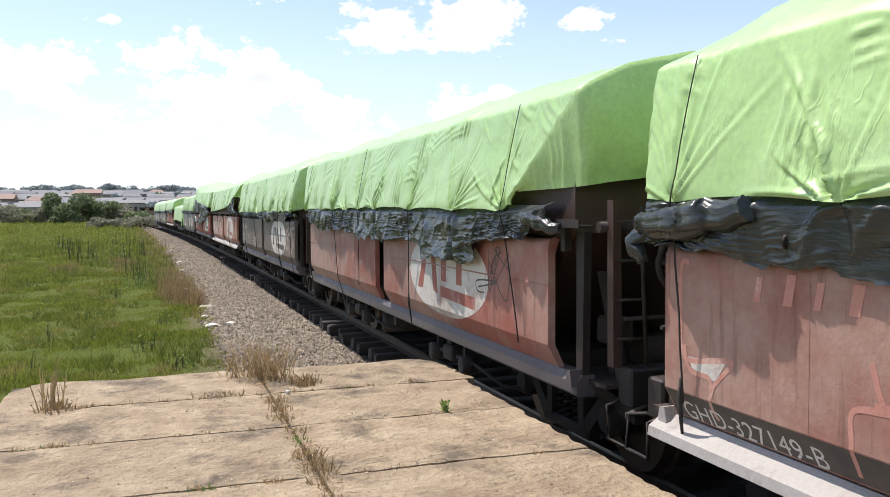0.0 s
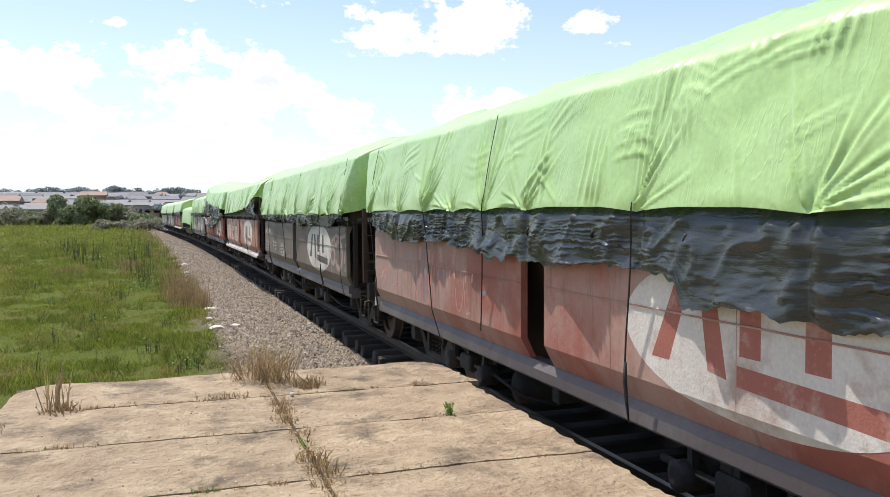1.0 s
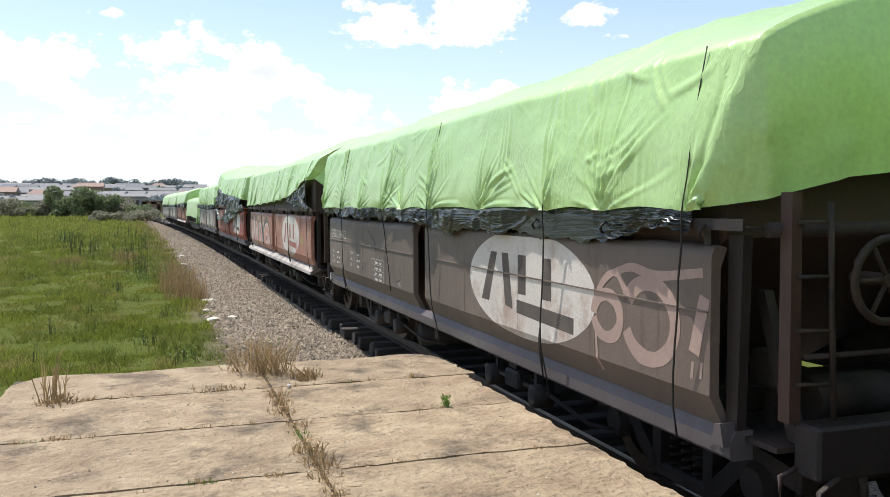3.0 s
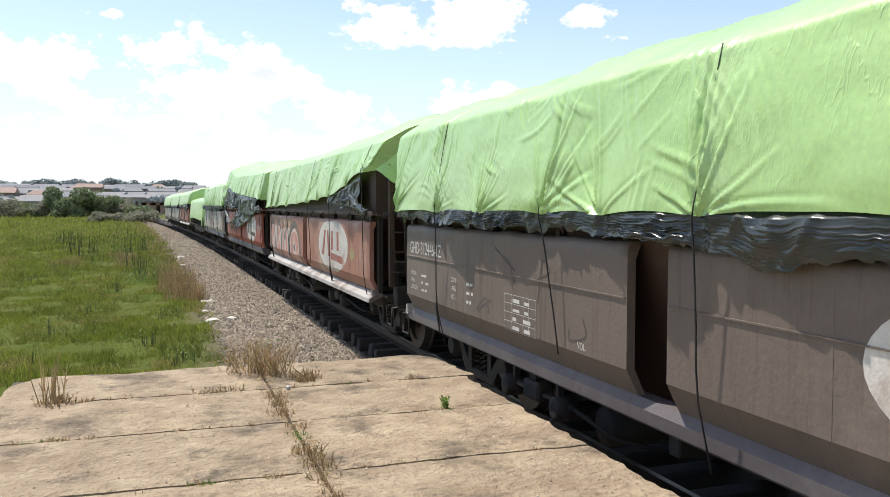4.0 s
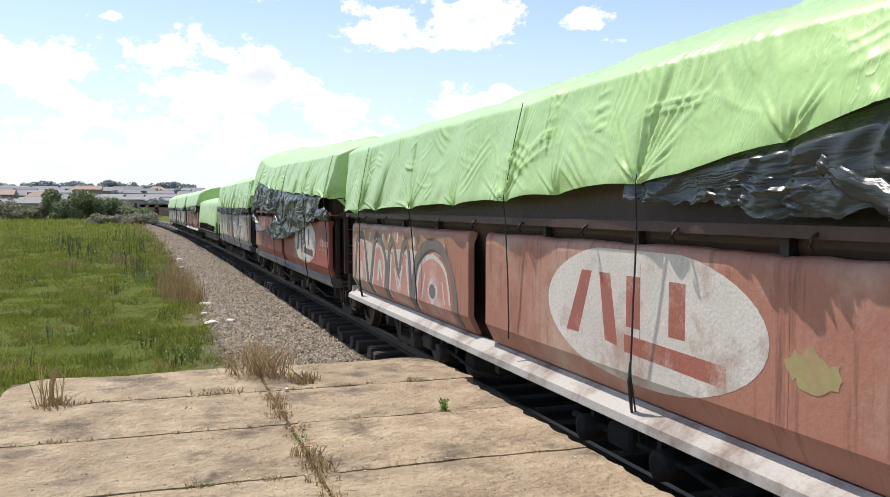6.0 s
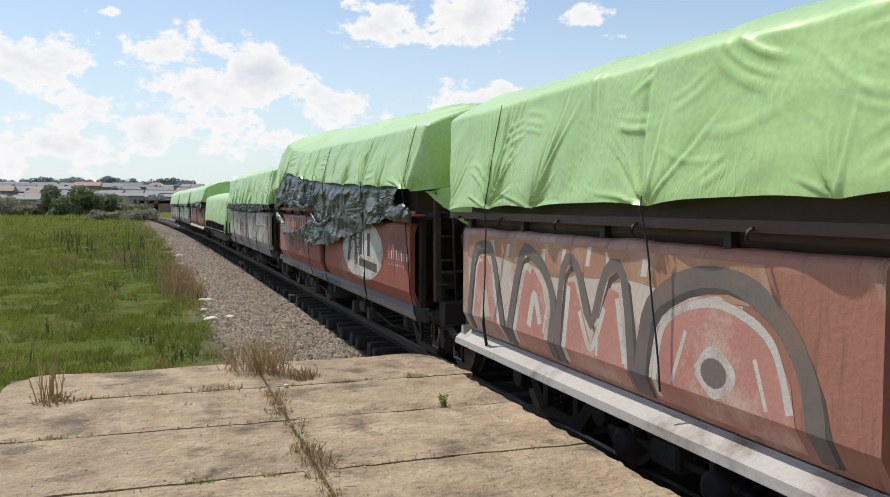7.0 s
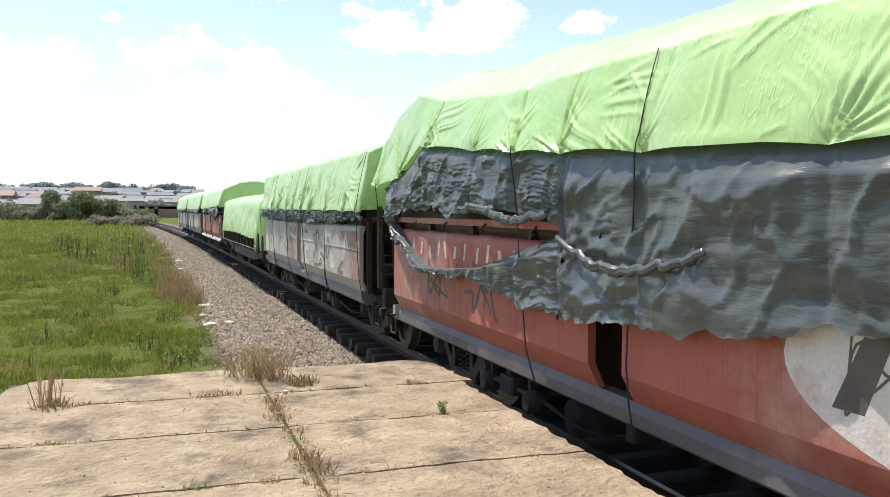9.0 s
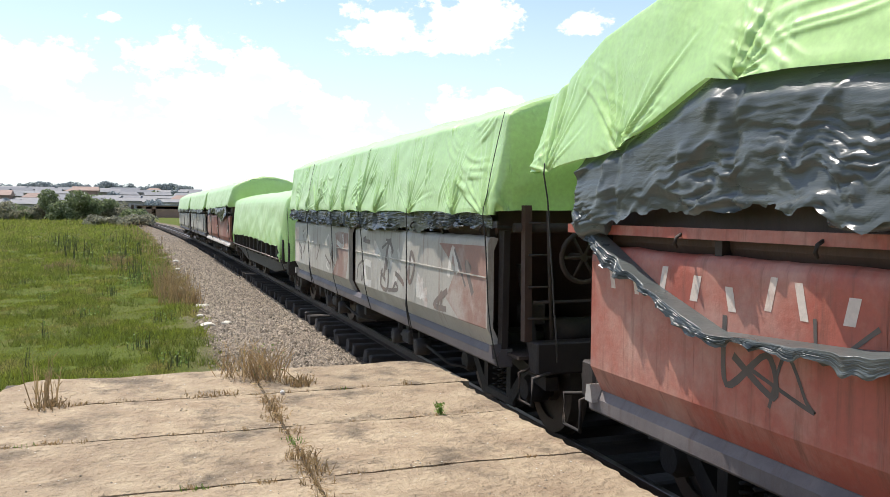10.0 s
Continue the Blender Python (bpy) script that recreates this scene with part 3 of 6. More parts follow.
def door_panel(wagon, s, y0, y1, material, seams):
    """One dumping side door: upright plate with a rolled top edge, creased below to lean inwards."""
    o = HALF
    prof = [(o - 0.10, 1.83), (o - 0.055, 1.845), (o - 0.02, 1.83), (o - 0.003, 1.795), (o, 1.74), (o, CREASE), (o - 0.09, 0.86), (o - 0.14, 0.86), (o - 0.06, CREASE), (o - 0.06, 1.72)]
    bm = bmesh.new()
    n, cols = len(prof), 42
    rng = random.Random(int((y0 + 9) * 100) + s)
    ph = rng.uniform(0, 50)
    ring = []
    for i in range(cols + 1):
        y = y0 + (y1 - y0) * i / cols
        r = []
        for k, (x, z) in enumerate(prof):
            dent = -0.0008 * abs(fbm(y * 1.1 + ph, z * 1.6)) if 0 < k < 7 else 0
            top = 0.012 * fbm(y * 2.3 + ph, 3.3) if k < 4 else 0
            r.append(bm.verts.new((s * (x + dent), y, z + top)))
        ring.append(r)
    for A, B in zip(ring, ring[1:]):
        for k in range(n):
            f = bm.faces.new((A[k], A[(k + 1) % n], B[(k + 1) % n], B[k]))
            f.smooth = k < 4
    bm.faces.new(ring[0]), bm.faces.new(ring[-1][::-1])
    door = part("side_door", bm, material, wagon)
    # a welded flat bar along the door at mid height, and plate seams
    if seams:
        bm = bmesh.new()
        box(bm, *sorted((s * (o - 0.02), s * (o + 0.009))), y0 + 0.02, y1 - 0.02, 1.476, 1.486)
        part("weld_bar", bm, material, door)
    for y in np.arange(y0 + 1.25, y1 - 0.5, 1.27):
        bm = bmesh.new()
        box(bm, *sorted((s * (o - 0.02), s * (o + 0.0012))), y, y + 0.008, CREASE, 1.72)
        part("weld_seam", bm, material, door)
    return door


def hopper_wagon(index, p):
    label = p["label"]
    wagon = tagged(new("hopper_wagon"), label, "freight wagon", "wagons of the train")
    body = P_BODY
    H = HALF
    # hopper shell: upright upper walls, ends that slope in below
    bm = bmesh.new()
    up, y_t, y_b = H - 0.09, 5.22, 3.3
    ring_top = [(-up, -y_t, 2.55), (up, -y_t, 2.55), (up, y_t, 2.55), (-up, y_t, 2.55)]
    ring_mid = [(-up, -y_t, 1.88), (up, -y_t, 1.88), (up, y_t, 1.88), (-up, y_t, 1.88)]
    ring_low = [(-H + 0.50, -y_b, 0.72), (H - 0.50, -y_b, 0.72), (H - 0.50, y_b, 0.72), (-H + 0.50, y_b, 0.72)]
    inner = [(x * 0.97, y * 0.99, z) for x, y, z in ring_top]
    add(bm, ring_top + ring_mid + ring_low + inner + [(x * 0.97, y * 0.99, 1.0) for x, y, z in ring_low],
        [(k, (k + 1) % 4, 4 + (k + 1) % 4, 4 + k) for k in range(4)] + [(4 + k, 4 + (k + 1) % 4, 8 + (k + 1) % 4, 8 + k) for k in range(4)] + [(11, 10, 9, 8)]
        + [(12 + k, 12 + (k + 1) % 4, (k + 1) % 4, k) for k in range(4)] + [(16 + k, 16 + (k + 1) % 4, 12 + (k + 1) % 4, 12 + k) for k in range(4)] + [(16, 17, 18, 19)])
    part("hopper_shell", bm, P_SHELL, wagon, "dark rusty hopper shell")
    for s in (-1, 1):
        doors = [door_panel(wagon, s, p.get("near", NEAR_E), MID_A, p["paint"], p.get("seams", True)), door_panel(wagon, s, MID_B, FAR_E, p["paint"], p.get("seams", True))]
        if s < 0:
            p["doors"] = doors
        bm = bmesh.new()  # rim angle with hooks
        prism(bm, [(s * (H - 0.10), 1.925), (s * (H + 0.035), 1.925), (s * (H + 0.035), 1.985), (s * (H + 0.02), 1.985), (s * (H + 0.02), 1.945), (s * (H - 0.10), 1.945)], -5.5, 5.5)
        rim = part("rim_rail", bm, p.get("rim", body), wagon)
        for y in np.arange(-5.2, 5.3, 1.04):
            bm = bmesh.new()
            tube(bm, [(s * (H + 0.03), y, 1.95), (s * (H + 0.065), y, 1.93), (s * (H + 0.075), y, 1.90), (s * (H + 0.055), y + 0.01, 1.875)], 0.010, 5)
            part("hook", bm, M_STEEL, rim)
        for y in (-5.15, -3.9, -2.6, -1.3, 1.3, 2.6, 3.9, 5.1):  # upright stiffeners above the doors
            bm = bmesh.new()
            box(bm, *sorted((s * (up - 0.01), s * (up + 0.05))), y, y + 0.06, 1.75, 1.93)
            part("stiffener", bm, body, wagon)
        bm = bmesh.new()  # middle post between the doors
        prism(bm, [(s * (H - 0.34), 1.88), (s * (H - 0.27), 1.88), (s * (H - 0.30), 1.0), (s * (H - 0.34), 0.80), (s * (H - 0.42), 0.80)], MID_A + 0.02, MID_B - 0.02)
        part("middle_post", bm, M_STEEL, wagon)
        bm = bmesh.new()  # sill under the doors
        if p.get("strip"):
            prism(bm, [(s * (H - 0.16), 0.84), (s * (H - 0.08), 0.855), (s * (H + 0.035), 0.775), (s * (H + 0.045), 0.72), (s * (H + 0.03), 0.715), (s * (H - 0.16), 0.80)], -5.32, 5.32)
        else:
            prism(bm, [(s * (H - 0.20), 0.86), (s * (H - 0.093), 0.858), (s * (H - 0.055), 0.80), (s * (H - 0.055), 0.72), (s * (H - 0.075), 0.70), (s * (H - 0.20), 0.70)], -5.32, 5.32)
        if p.get("strip"):
            web = bmesh.new()  # dark beam behind the white strip
            box(web, *sorted((s * (H - 0.22), s * (H - 0.17))), -5.3, 5.3, 0.64, 0.84)
            part("side_beam", web, M_STEEL, wagon)
        part("sill", bm, M_STRIP if p.get("strip") else p.get("sill", P_SILL), wagon, "white-painted steel sill" if p.get("strip") else "")
        for yb in (-5.28, 5.24):  # small pale bracket at each sill end
            bm = bmesh.new()
            prism_x(bm, [(yb - 0.04, 0.78), (yb + 0.06, 0.78), (yb + 0.04, 0.89), (yb - 0.01, 0.90)], *sorted((s * (H - 0.12), s * (H - 0.01))))
            part("corner_bracket", bm, M_STRIP if p.get("strip") or yb > 0 else P_SILL, wagon)
    # underframe
    bm = bmesh.new()
    box(bm, -0.18, 0.18, -5.8, 5.8, 0.62, 0.92, 0.02)
    for y in (-BOGIE, BOGIE):
        box(bm, -1.1, 1.1, y - 0.18, y + 0.18, 0.66, 0.86, 0.02)
    for y in (-2.1, 0.05, 2.1):
        box(bm, -1.15, 1.15, y - 0.06, y + 0.06, 0.52, 0.70, 0.01)
    part("centre_sill", bm, M_STEEL, wagon)
    bm = bmesh.new()
    lathe_x(bm, [(-0.4, 0.05), (-0.38, 0.15), (0.38, 0.15), (0.4, 0.05)], -0.62, 1.15, 0.42, 14)
    part("air_tank", bm, M_STEEL, wagon)
    for y0 in (-2.35, 1.9):
        bm = bmesh.new()  # discharge lever gear hung under the sill
        box(bm, -1.20, -1.06, y0, y0 + 0.30, 0.44, 0.60, 0.02)
        for q in (-0.3, 0.12, 0.55):
            box(bm, -1.16, -1.11, y0 + q, y0 + q + 0.05, 0.45, 0.72)
        tube(bm, [(-1.13, y0 - 0.5, 0.50), (-1.13, y0 + 0.9, 0.50)], 0.026, 6)
        tube(bm, [(-1.13, y0 - 0.5, 0.50), (-1.0, y0 - 0.9, 0.36), (-0.8, y0 - 1.2, 0.34)], 0.018, 6)
        for q in (-0.35, 0.62):
            lathe_x(bm, [(-0.09, 0.06), (-0.08, 0.10), (0.08, 0.10), (0.09, 0.06)], -1.14, y0 + q, 0.47, 12)
        part("discharge_gear", bm, M_STEEL, wagon)
    # ends
    for e in (-1, 1):
        bm = bmesh.new()
        box(bm, -1.12, 1.12, *sorted((e * 5.58, e * 5.76)), 0.70, 0.97, 0.015)
        part("end_beam", bm, P_BODY, wagon)
        bm = bmesh.new()  # walkway plate
        box(bm, -1.2, 1.2, *sorted((e * 4.9, e * 5.56)), 0.80, 0.83)
        part("walkway", bm, M_STEEL, wagon)
        bm = bmesh.new()  # top cross tube
        tube(bm, [(-H + 0.12, e * 5.50, 1.93), (H - 0.12, e * 5.50, 1.93)], 0.04, 10)
        part("cross_tube", bm, M_STEEL, wagon)
        for x in (-1.13, 1.13) if e < 0 else ():  # slim uprights from the beam to under the sheet
            bm = bmesh.new()
            prism(bm, [(x - 0.035, 0.96), (x + 0.035, 0.96), (x * 1.01 + 0.03, p.get("post", 2.12)), (x * 1.01 - 0.03, p.get("post", 2.12))], *sorted((e * 5.52, e * 5.60)))
            part("end_post", bm, P_SHELL, wagon, "rusty brown steel upright")
        for x in (-0.30, 0.45):
            bm = bmesh.new()
            prism(bm, [(x - 0.04, 0.84), (x + 0.04, 0.84), (x + 0.03, 1.95), (x - 0.03, 1.95)], *sorted((e * 5.44, e * 5.50)))
            part("end_post", bm, P_BODY, wagon)
        for x in (-1.05, 1.05):  # slanted foot strut beside the hopper's slope
            bm = bmesh.new()
            prism_x(bm, [(e * 5.50, 0.84), (e * 5.58, 0.84), (e * 5.30, 1.60), (e * 5.22, 1.60)], x - 0.03, x + 0.03)
            part("strut", bm, P_BODY, wagon)
        bm = bmesh.new()  # brake cylinder and valve on the walkway
        tube(bm, [(-0.75, e * 5.25, 0.98), (-0.20, e * 5.25, 0.98)], 0.13, 12)
        box(bm, -1.02, -0.84, *sorted((e * 5.10, e * 5.34)), 1.06, 1.26, 0.02)
        box(bm, -0.96, -0.90, *sorted((e * 5.18, e * 5.26)), 0.83, 1.08)
        part("brake_cylinder", bm, M_STEEL, wagon)
        for s in (-1, 1):  # corner gusset behind the door ends
            bm = bmesh.new()
            prism_x(bm, [(e * 5.22, 1.9), (e * 5.34, 1.9), (e * 5.31, 0.80), (e * 5.22, 0.80)], *sorted((s * (H - 0.16), s * (H - 0.10))))
            part("gusset", bm, P_BODY, wagon)
        if e < 0:
            bm = bmesh.new()  # ladder: a stile with rungs to the upright
            tube(bm, [(-0.94, e * 5.66, 0.98), (-0.97, e * 5.66, 1.55), (-0.99, e * 5.66, p.get("post", 2.12) - 0.05)], 0.016, 6)
            ladder = part("ladder", bm, M_STEEL, wagon)
            for k in range(4 if p.get("post", 2.12) < 2.4 else 5):
                bm = bmesh.new()
                tube(bm, [(-1.14, e * 5.61, 1.16 + 0.27 * k), (-0.97, e * 5.66, 1.16 + 0.27 * k)], 0.011, 5)
                part("rung", bm, M_STEEL, ladder)
        bm = bmesh.new()  # hand rails across the end
        tube(bm, [(-1.1, e * 5.63, 1.30), (1.1, e * 5.63, 1.30)], 0.016, 6)
        tube(bm, [(-0.3, e * 5.70, 0.86), (-0.3, e * 5.70, 1.25), (0.5, e * 5.70, 1.25), (0.5, e * 5.70, 0.86)], 0.016, 6)
        part("handrail", bm, M_STEEL, wagon)
        if e < 0:
            bm = bmesh.new()  # brake wheel on its staff
            cx, cz = -0.68, 1.68
            tube(bm, [(cx + 0.21 * math.cos(a), -5.72, cz + 0.21 * math.sin(a)) for a in np.linspace(0, 6.2832, 22)[:-1]], 0.022, 7, True)
            for k in range(6):
                tube(bm, [(cx, -5.72, cz), (cx + 0.20 * math.cos(k * 1.047), -5.72, cz + 0.20 * math.sin(k * 1.047))], 0.014, 5)
            tube(bm, [(cx, -5.50, cz), (cx, -5.74, cz)], 0.035, 8)
            part("brake_wheel", bm, M_STEEL, wagon)
        for s in (-1, 1):  # step stirrup hung from the corner
            bm = bmesh.new()
            tube(bm, [(s * 1.10, e * 5.60, 0.74), (s * 1.21, e * 5.60, 0.70), (s * 1.21, e * 5.60, 0.47), (s * 1.21, e * 5.86, 0.47), (s * 1.21, e * 5.86, 0.70), (s * 0.90, e * 5.70, 0.72)], 0.016, 6)
            part("step", bm, M_STEEL, wagon)
        bm = bmesh.new()  # coupler head, shank and air hose
        box(bm, -0.09, 0.09, *sorted((e * 5.80, e * 6.02)), 0.64, 0.80, 0.02)
        prism(bm, [(-0.15, 0.60), (0.13, 0.60), (0.17, 0.68), (0.17, 0.80), (0.10, 0.86), (-0.15, 0.86)], *sorted((e * 5.95, e * 6.118)))
        part("coupler", bm, M_WHEEL, wagon)
        bm = bmesh.new()
        tube(bm, [(0.35, e * 5.8, 0.72), (0.36, e * 5.92, 0.62), (0.33, e * 6.02, 0.42), (0.2, e * 6.08, 0.36), (0.02, e * 6.11, 0.45)], 0.022, 6)
        part("air_hose", bm, M_ROPE, wagon)
    p["wheelsets"] = bogie(wagon, -BOGIE) + bogie(wagon, BOGIE)
    return wagon


def prof_at(table, l):
    return float(np.interp(l, [a for a, _ in table], [b for _, b in table]))


def tarpaulin(index, p):
    """Green sheet over the load with its black lining and tie ropes."""
    rng = random.Random(40 + index)
    thing = tagged(new("tarpaulin"), p["cover"], "tarpaulin", "tarpaulins of the train")
    near = index < 6
    Lh0, Lh1 = p.get("l0", -5.6), p.get("l1", 5.78)
    ridge, knee, zb = p.get("ridge", [(-6, 3.3), (6, 3.3)]), p.get("knee", [(-6, 2.92), (6, 2.92)]), p["zb"]
    ties, l = [], Lh0 + p.get("in0", 0.42) + 0.08
    while l < Lh1 - 0.1:
        ties.append((l, rng.uniform(0, 6.28), rng.uniform(0.55, 1.2), rng.uniform(0.45, 1.1), rng.randint(7, 10)))
        l += rng.uniform(0.8, 1.6)
    n = 720 if near else 110
    ks, kt, kf = (52, 12, 6) if near else (14, 6, 5)
    bx = p.get("bx", 1.43)

    def section(l):
        zk, zr, z0 = prof_at(knee, l), prof_at(ridge, l), prof_at(zb, l)
        kx = 1.27
        pts = [(-bx, z0)]
        pts += [(-bx + (bx - kx - 0.05 * 0) * v ** 1.3, z0 + (zk - z0) * v) for v in np.linspace(0, 1, ks + 1)[1:]]
        for v in np.linspace(0, 1, kt + 1)[1:]:
            pts.append((-kx + kx * v, zk + (zr - zk) * (1 - (1 - v) ** 1.9)))
        for v in np.linspace(0, 1, kt + 1)[1:]:
            pts.append((kx * v, zr - (zr - zk) * v ** 1.9))
        pts += [(kx + (bx - kx) * v, zk + (2.05 - zk) * v) for v in np.linspace(0, 1, kf + 1)[1:]]
        a = np.array(pts)
        for _ in range(2):
            a[1:-1] = 0.25 * a[:-2] + 0.5 * a[1:-1] + 0.25 * a[2:]
        return a

    seed = index * 17.3
    ls = np.linspace(Lh0, Lh1, n)
    m = len(section(0.0))
    e_rows = 14 if near else 6
    P = np.zeros((n + 2 * e_rows, m, 3))
    hump = p.get("humps", 0.05)
    in0, in1 = p.get("in0", 0.42), p.get("in1", 0.40)
    S = np.array([section(l) for l in ls])
    X, Z = S[:, :, 0], S[:, :, 1]
    Lg = np.repeat(ls[:, None], m, 1)
    Z0 = Z[:, :1]
    # the sheet's lower corners are tied back from its ends
    low = np.clip((np.array([prof_at(knee, l) for l in ls])[:, None] - Z) / 0.8, 0, 1) * (X < 0)
    far = (Lg - Lh0) / (Lh1 - Lh0)
    Lg = Lg + low * (in0 * np.clip(1 - far * 5, 0, 1) - in1 * np.clip(1 - (1 - far) * 5, 0, 1))
    D = np.zeros_like(X)
    jj = np.arange(m)[None]
    side = np.clip((ks + 6 - jj) / 6.0, 0, 1)
    for tl, ph, reach, amp, k in ties:
        rows = np.abs(ls - tl) < 1.15
        dl, dz = Lg[rows] - tl, Z[rows] - Z0[rows] + 0.015
        r = np.hypot(dl, dz)
        room = min(1.0, max(0.3, (prof_at(knee, tl) - prof_at(zb, tl)) / 0.85))
        bump = np.zeros_like(dl)
        favour = 0.5 * math.sin(ph)
        for _ in range(k + 4):
            a = max(-1.38, min(1.38, rng.gauss(favour, 0.62)))
            far_to = room * reach * rng.uniform(0.18, 0.80) * (1.0 + 0.25 * math.cos(a))
            h, bow = amp * rng.uniform(0.011, 0.030), rng.gauss(0, 0.16)
            u = dl * math.sin(a) + dz * math.cos(a)
            w = dl * math.cos(a) - dz * math.sin(a) + bow * u * u
            wide = 0.009 + 0.017 * np.maximum(u, 0)
            fade = np.clip(u / 0.07, 0, 1) * np.clip(1.15 - u / far_to, 0, 1) ** 0.8 * (u > 0)
            bump += fade * h * (np.exp(-(w / wide) ** 2) - 0.7 * np.exp(-((w - 1.9 * wide) / (1.1 * wide)) ** 2))
        bump -= 0.014 * np.exp(-(r / 0.08) ** 2)
        bump += 0.03 * amp * np.clip(1 - r / (0.75 * reach), 0, 1) * np.clip(r / 0.2, 0, 1) * (0.5 + 0.5 * np.cos(2.2 * np.arctan2(dl, dz) + ph))
        D[rows] += side * bump
    # standing folds that run from the knee down to a tie
    for tl, ph, reach, amp, k in ties[::2]:
        rows = np.abs(ls - tl) < 0.7
        dl, dz = Lg[rows] - tl, Z[rows] - Z0[rows]
        D[rows] -= side * 0.022 * amp * np.exp(-((dl - (0.30 * math.sin(ph) + 0.1 * np.sin(dz * 3 + ph)) * dz) / (0.016 + 0.02 * dz)) ** 2) * np.clip((1.0 - dz) / 0.4, 0, 1)
    for _ in range(60 if near else 6):
        cl, cz, ang = rng.uniform(Lh0, Lh1), rng.uniform(2.15, 2.95), rng.choice((0.15, 0.5, 0.9, 1.3, 1.8, -0.4)) + rng.uniform(-0.2, 0.2)
        ln, hgt = rng.uniform(0.08, 0.34), rng.uniform(0.004, 0.012)
        rows = np.abs(ls - cl) < 1.0
        u = (Lg[rows] - cl) * math.cos(ang) + (Z[rows] - cz) * math.sin(ang)
        w = (Z[rows] - cz) * math.cos(ang) - (Lg[rows] - cl) * math.sin(ang) + 0.05 * np.sin(u * 5 + cl)
        for q in range(rng.randint(1, 5)):
            off = 0.055 * q + 0.02 * math.sin(q * 2.3 + cl)
            D[rows] += side * hgt * np.exp(-((w - off) / 0.016) ** 2) * np.exp(-((u - 0.04 * math.sin(q * 3.1)) / ln) ** 4)
    W1 = np.zeros_like(X)
    for i in range(n):
        for j in range(m):
            l, z = Lg[i, j], Z[i, j]
            W1[i, j] = 0.022 * fbm(l * 0.8 + seed, z * 1.0, j * 0.01)
            if j <= ks + 5:
                patch = max(0.0, fbm(l * 0.6 + seed, z * 0.9, 11.0) + 0.05)
                a, b = 0.8 * l + 0.6 * z, 0.8 * z - 0.6 * l
                W1[i, j] += 0.010 * min(patch, 0.4) * (1 - min(abs(fbm(a * 1.6 + seed, b * 7.5, 5.0)) * 5, 1.0)) ** 1.5
    D = D + W1
    tie_d = np.min([np.abs(Lg - t[0]) for t in ties], axis=0)
    Z = Z + np.exp(-((Z - Z0) / 0.10) ** 2) * 0.03 * np.sin(np.minimum(tie_d / 0.5, 1.0) * 1.57) * (jj < ks)
    top = np.zeros_like(X)
    for i in range(n):
        for j in range(ks, m):
            l, x = Lg[i, j], X[i, j]
            top[i, j] = (hump * fbm(l * 0.8 + seed, x * 0.9) + 0.018 * fbm(l * 2.7 + seed, x * 2.0)) * min((j - ks) / 4, 1)
    X = np.where(X < 0, X - D * np.clip(-X / 0.9, 0, 1), X + D * np.clip(X / 0.9, 0, 1))
    P[e_rows:e_rows + n, :, 0], P[e_rows:e_rows + n, :, 1], P[e_rows:e_rows + n, :, 2] = X, Lg, Z + top + 0.25 * D * (jj > ks - 3)
    # the ends hang as curtains from the last section
    for e, row, end in ((0, e_rows, -1), (1, e_rows + n - 1, 1)):
        drop = p.get("end0", 2.15) if end < 0 else p.get("end1", 2.15)
        arch = p.get("arch0", 0.25) if end < 0 else p.get("arch1", 0.25)
        for q in range(1, e_rows + 1):
            f = q / e_rows
            for j in range(m):
                x, y, z = P[row, j]
                low = min(z, drop + arch * (1 - abs(x / 1.43) ** 2) + 0.015 * fbm(x * 1.5 + seed, 3.0))
                zz = z + (low - z) * f
                bulge = 0.01 + 0.03 * math.sin(3.14 * min(f * 1.1, 1)) + 0.06 * f * fbm(x * 2.2 + seed, zz * 1.4, 9.0) + 0.035 * (1 - min(abs(fbm(x * 2.4 + zz * 1.5 + seed, zz * 0.6 - x, 4.0)) * 5, 1.0)) ** 2 * f
                P[row - q if end < 0 else row + q, j] = (x * (1 - 0.03 * f), y + end * (bulge + 0.10 * f * (1 - abs(x / 1.43))), zz)
    part("green_sheet", sheet(P, M_TARP, "green_sheet"), M_TARP, thing)

    # black lining that shows below the green edge
    for k, (table, out, top) in enumerate(p.get("liner", [])):
        a, b = table[0][0], table[-1][0]
        nn = max(24, int((b - a) / (0.024 if near else 0.12)))
        mm = 52 if near else 10
        Q = np.zeros((nn, mm, 3))
        for i, l in enumerate(np.linspace(a, b, nn)):
            zt = (prof_at(zb, l) + 0.06) if top is None else prof_at(top, l)
            zl = prof_at(table, l) + 0.05 * fbm(l * 1.9 + seed, 2.0) + 0.03 * fbm(l * 6 + seed, 1.0)
            zl = min(zl, zt - 0.04)
            for j in range(mm):
                v = j / (mm - 1)
                z = zt + (zl - zt) * v
                hold = min(v / 0.22, 1.0)
                x = -(1.352 + (0.045 + out) * hold)
                d_tie = min(abs(l - t[0]) for t in ties)
                sag = 0.10 * math.sin(min(d_tie / 0.6, 1.0) * 1.57) + 0.16 * fbm(l * 0.5 + seed, 1.0 + k)
                # taut folds along the sheet, closest together at its lower hem
                hem = step01(0.15, 0.85, v)
                f1 = 1 - min(abs(fbm(l * 0.8 + seed, (z + sag) * (3.2 + 4.6 * hem), 2.0 + k)) * 3.0, 1.0)
                f2 = 1 - min(abs(fbm(l * 1.1 + seed, (z + 0.7 * sag) * 15.0, 7.0)) * 3.4, 1.0)
                slack = 1 - min(abs(fbm(l * 1.5 + z * 1.2 + seed, z * 1.1 - l * 0.5, 6.0)) * 3.0, 1.0)
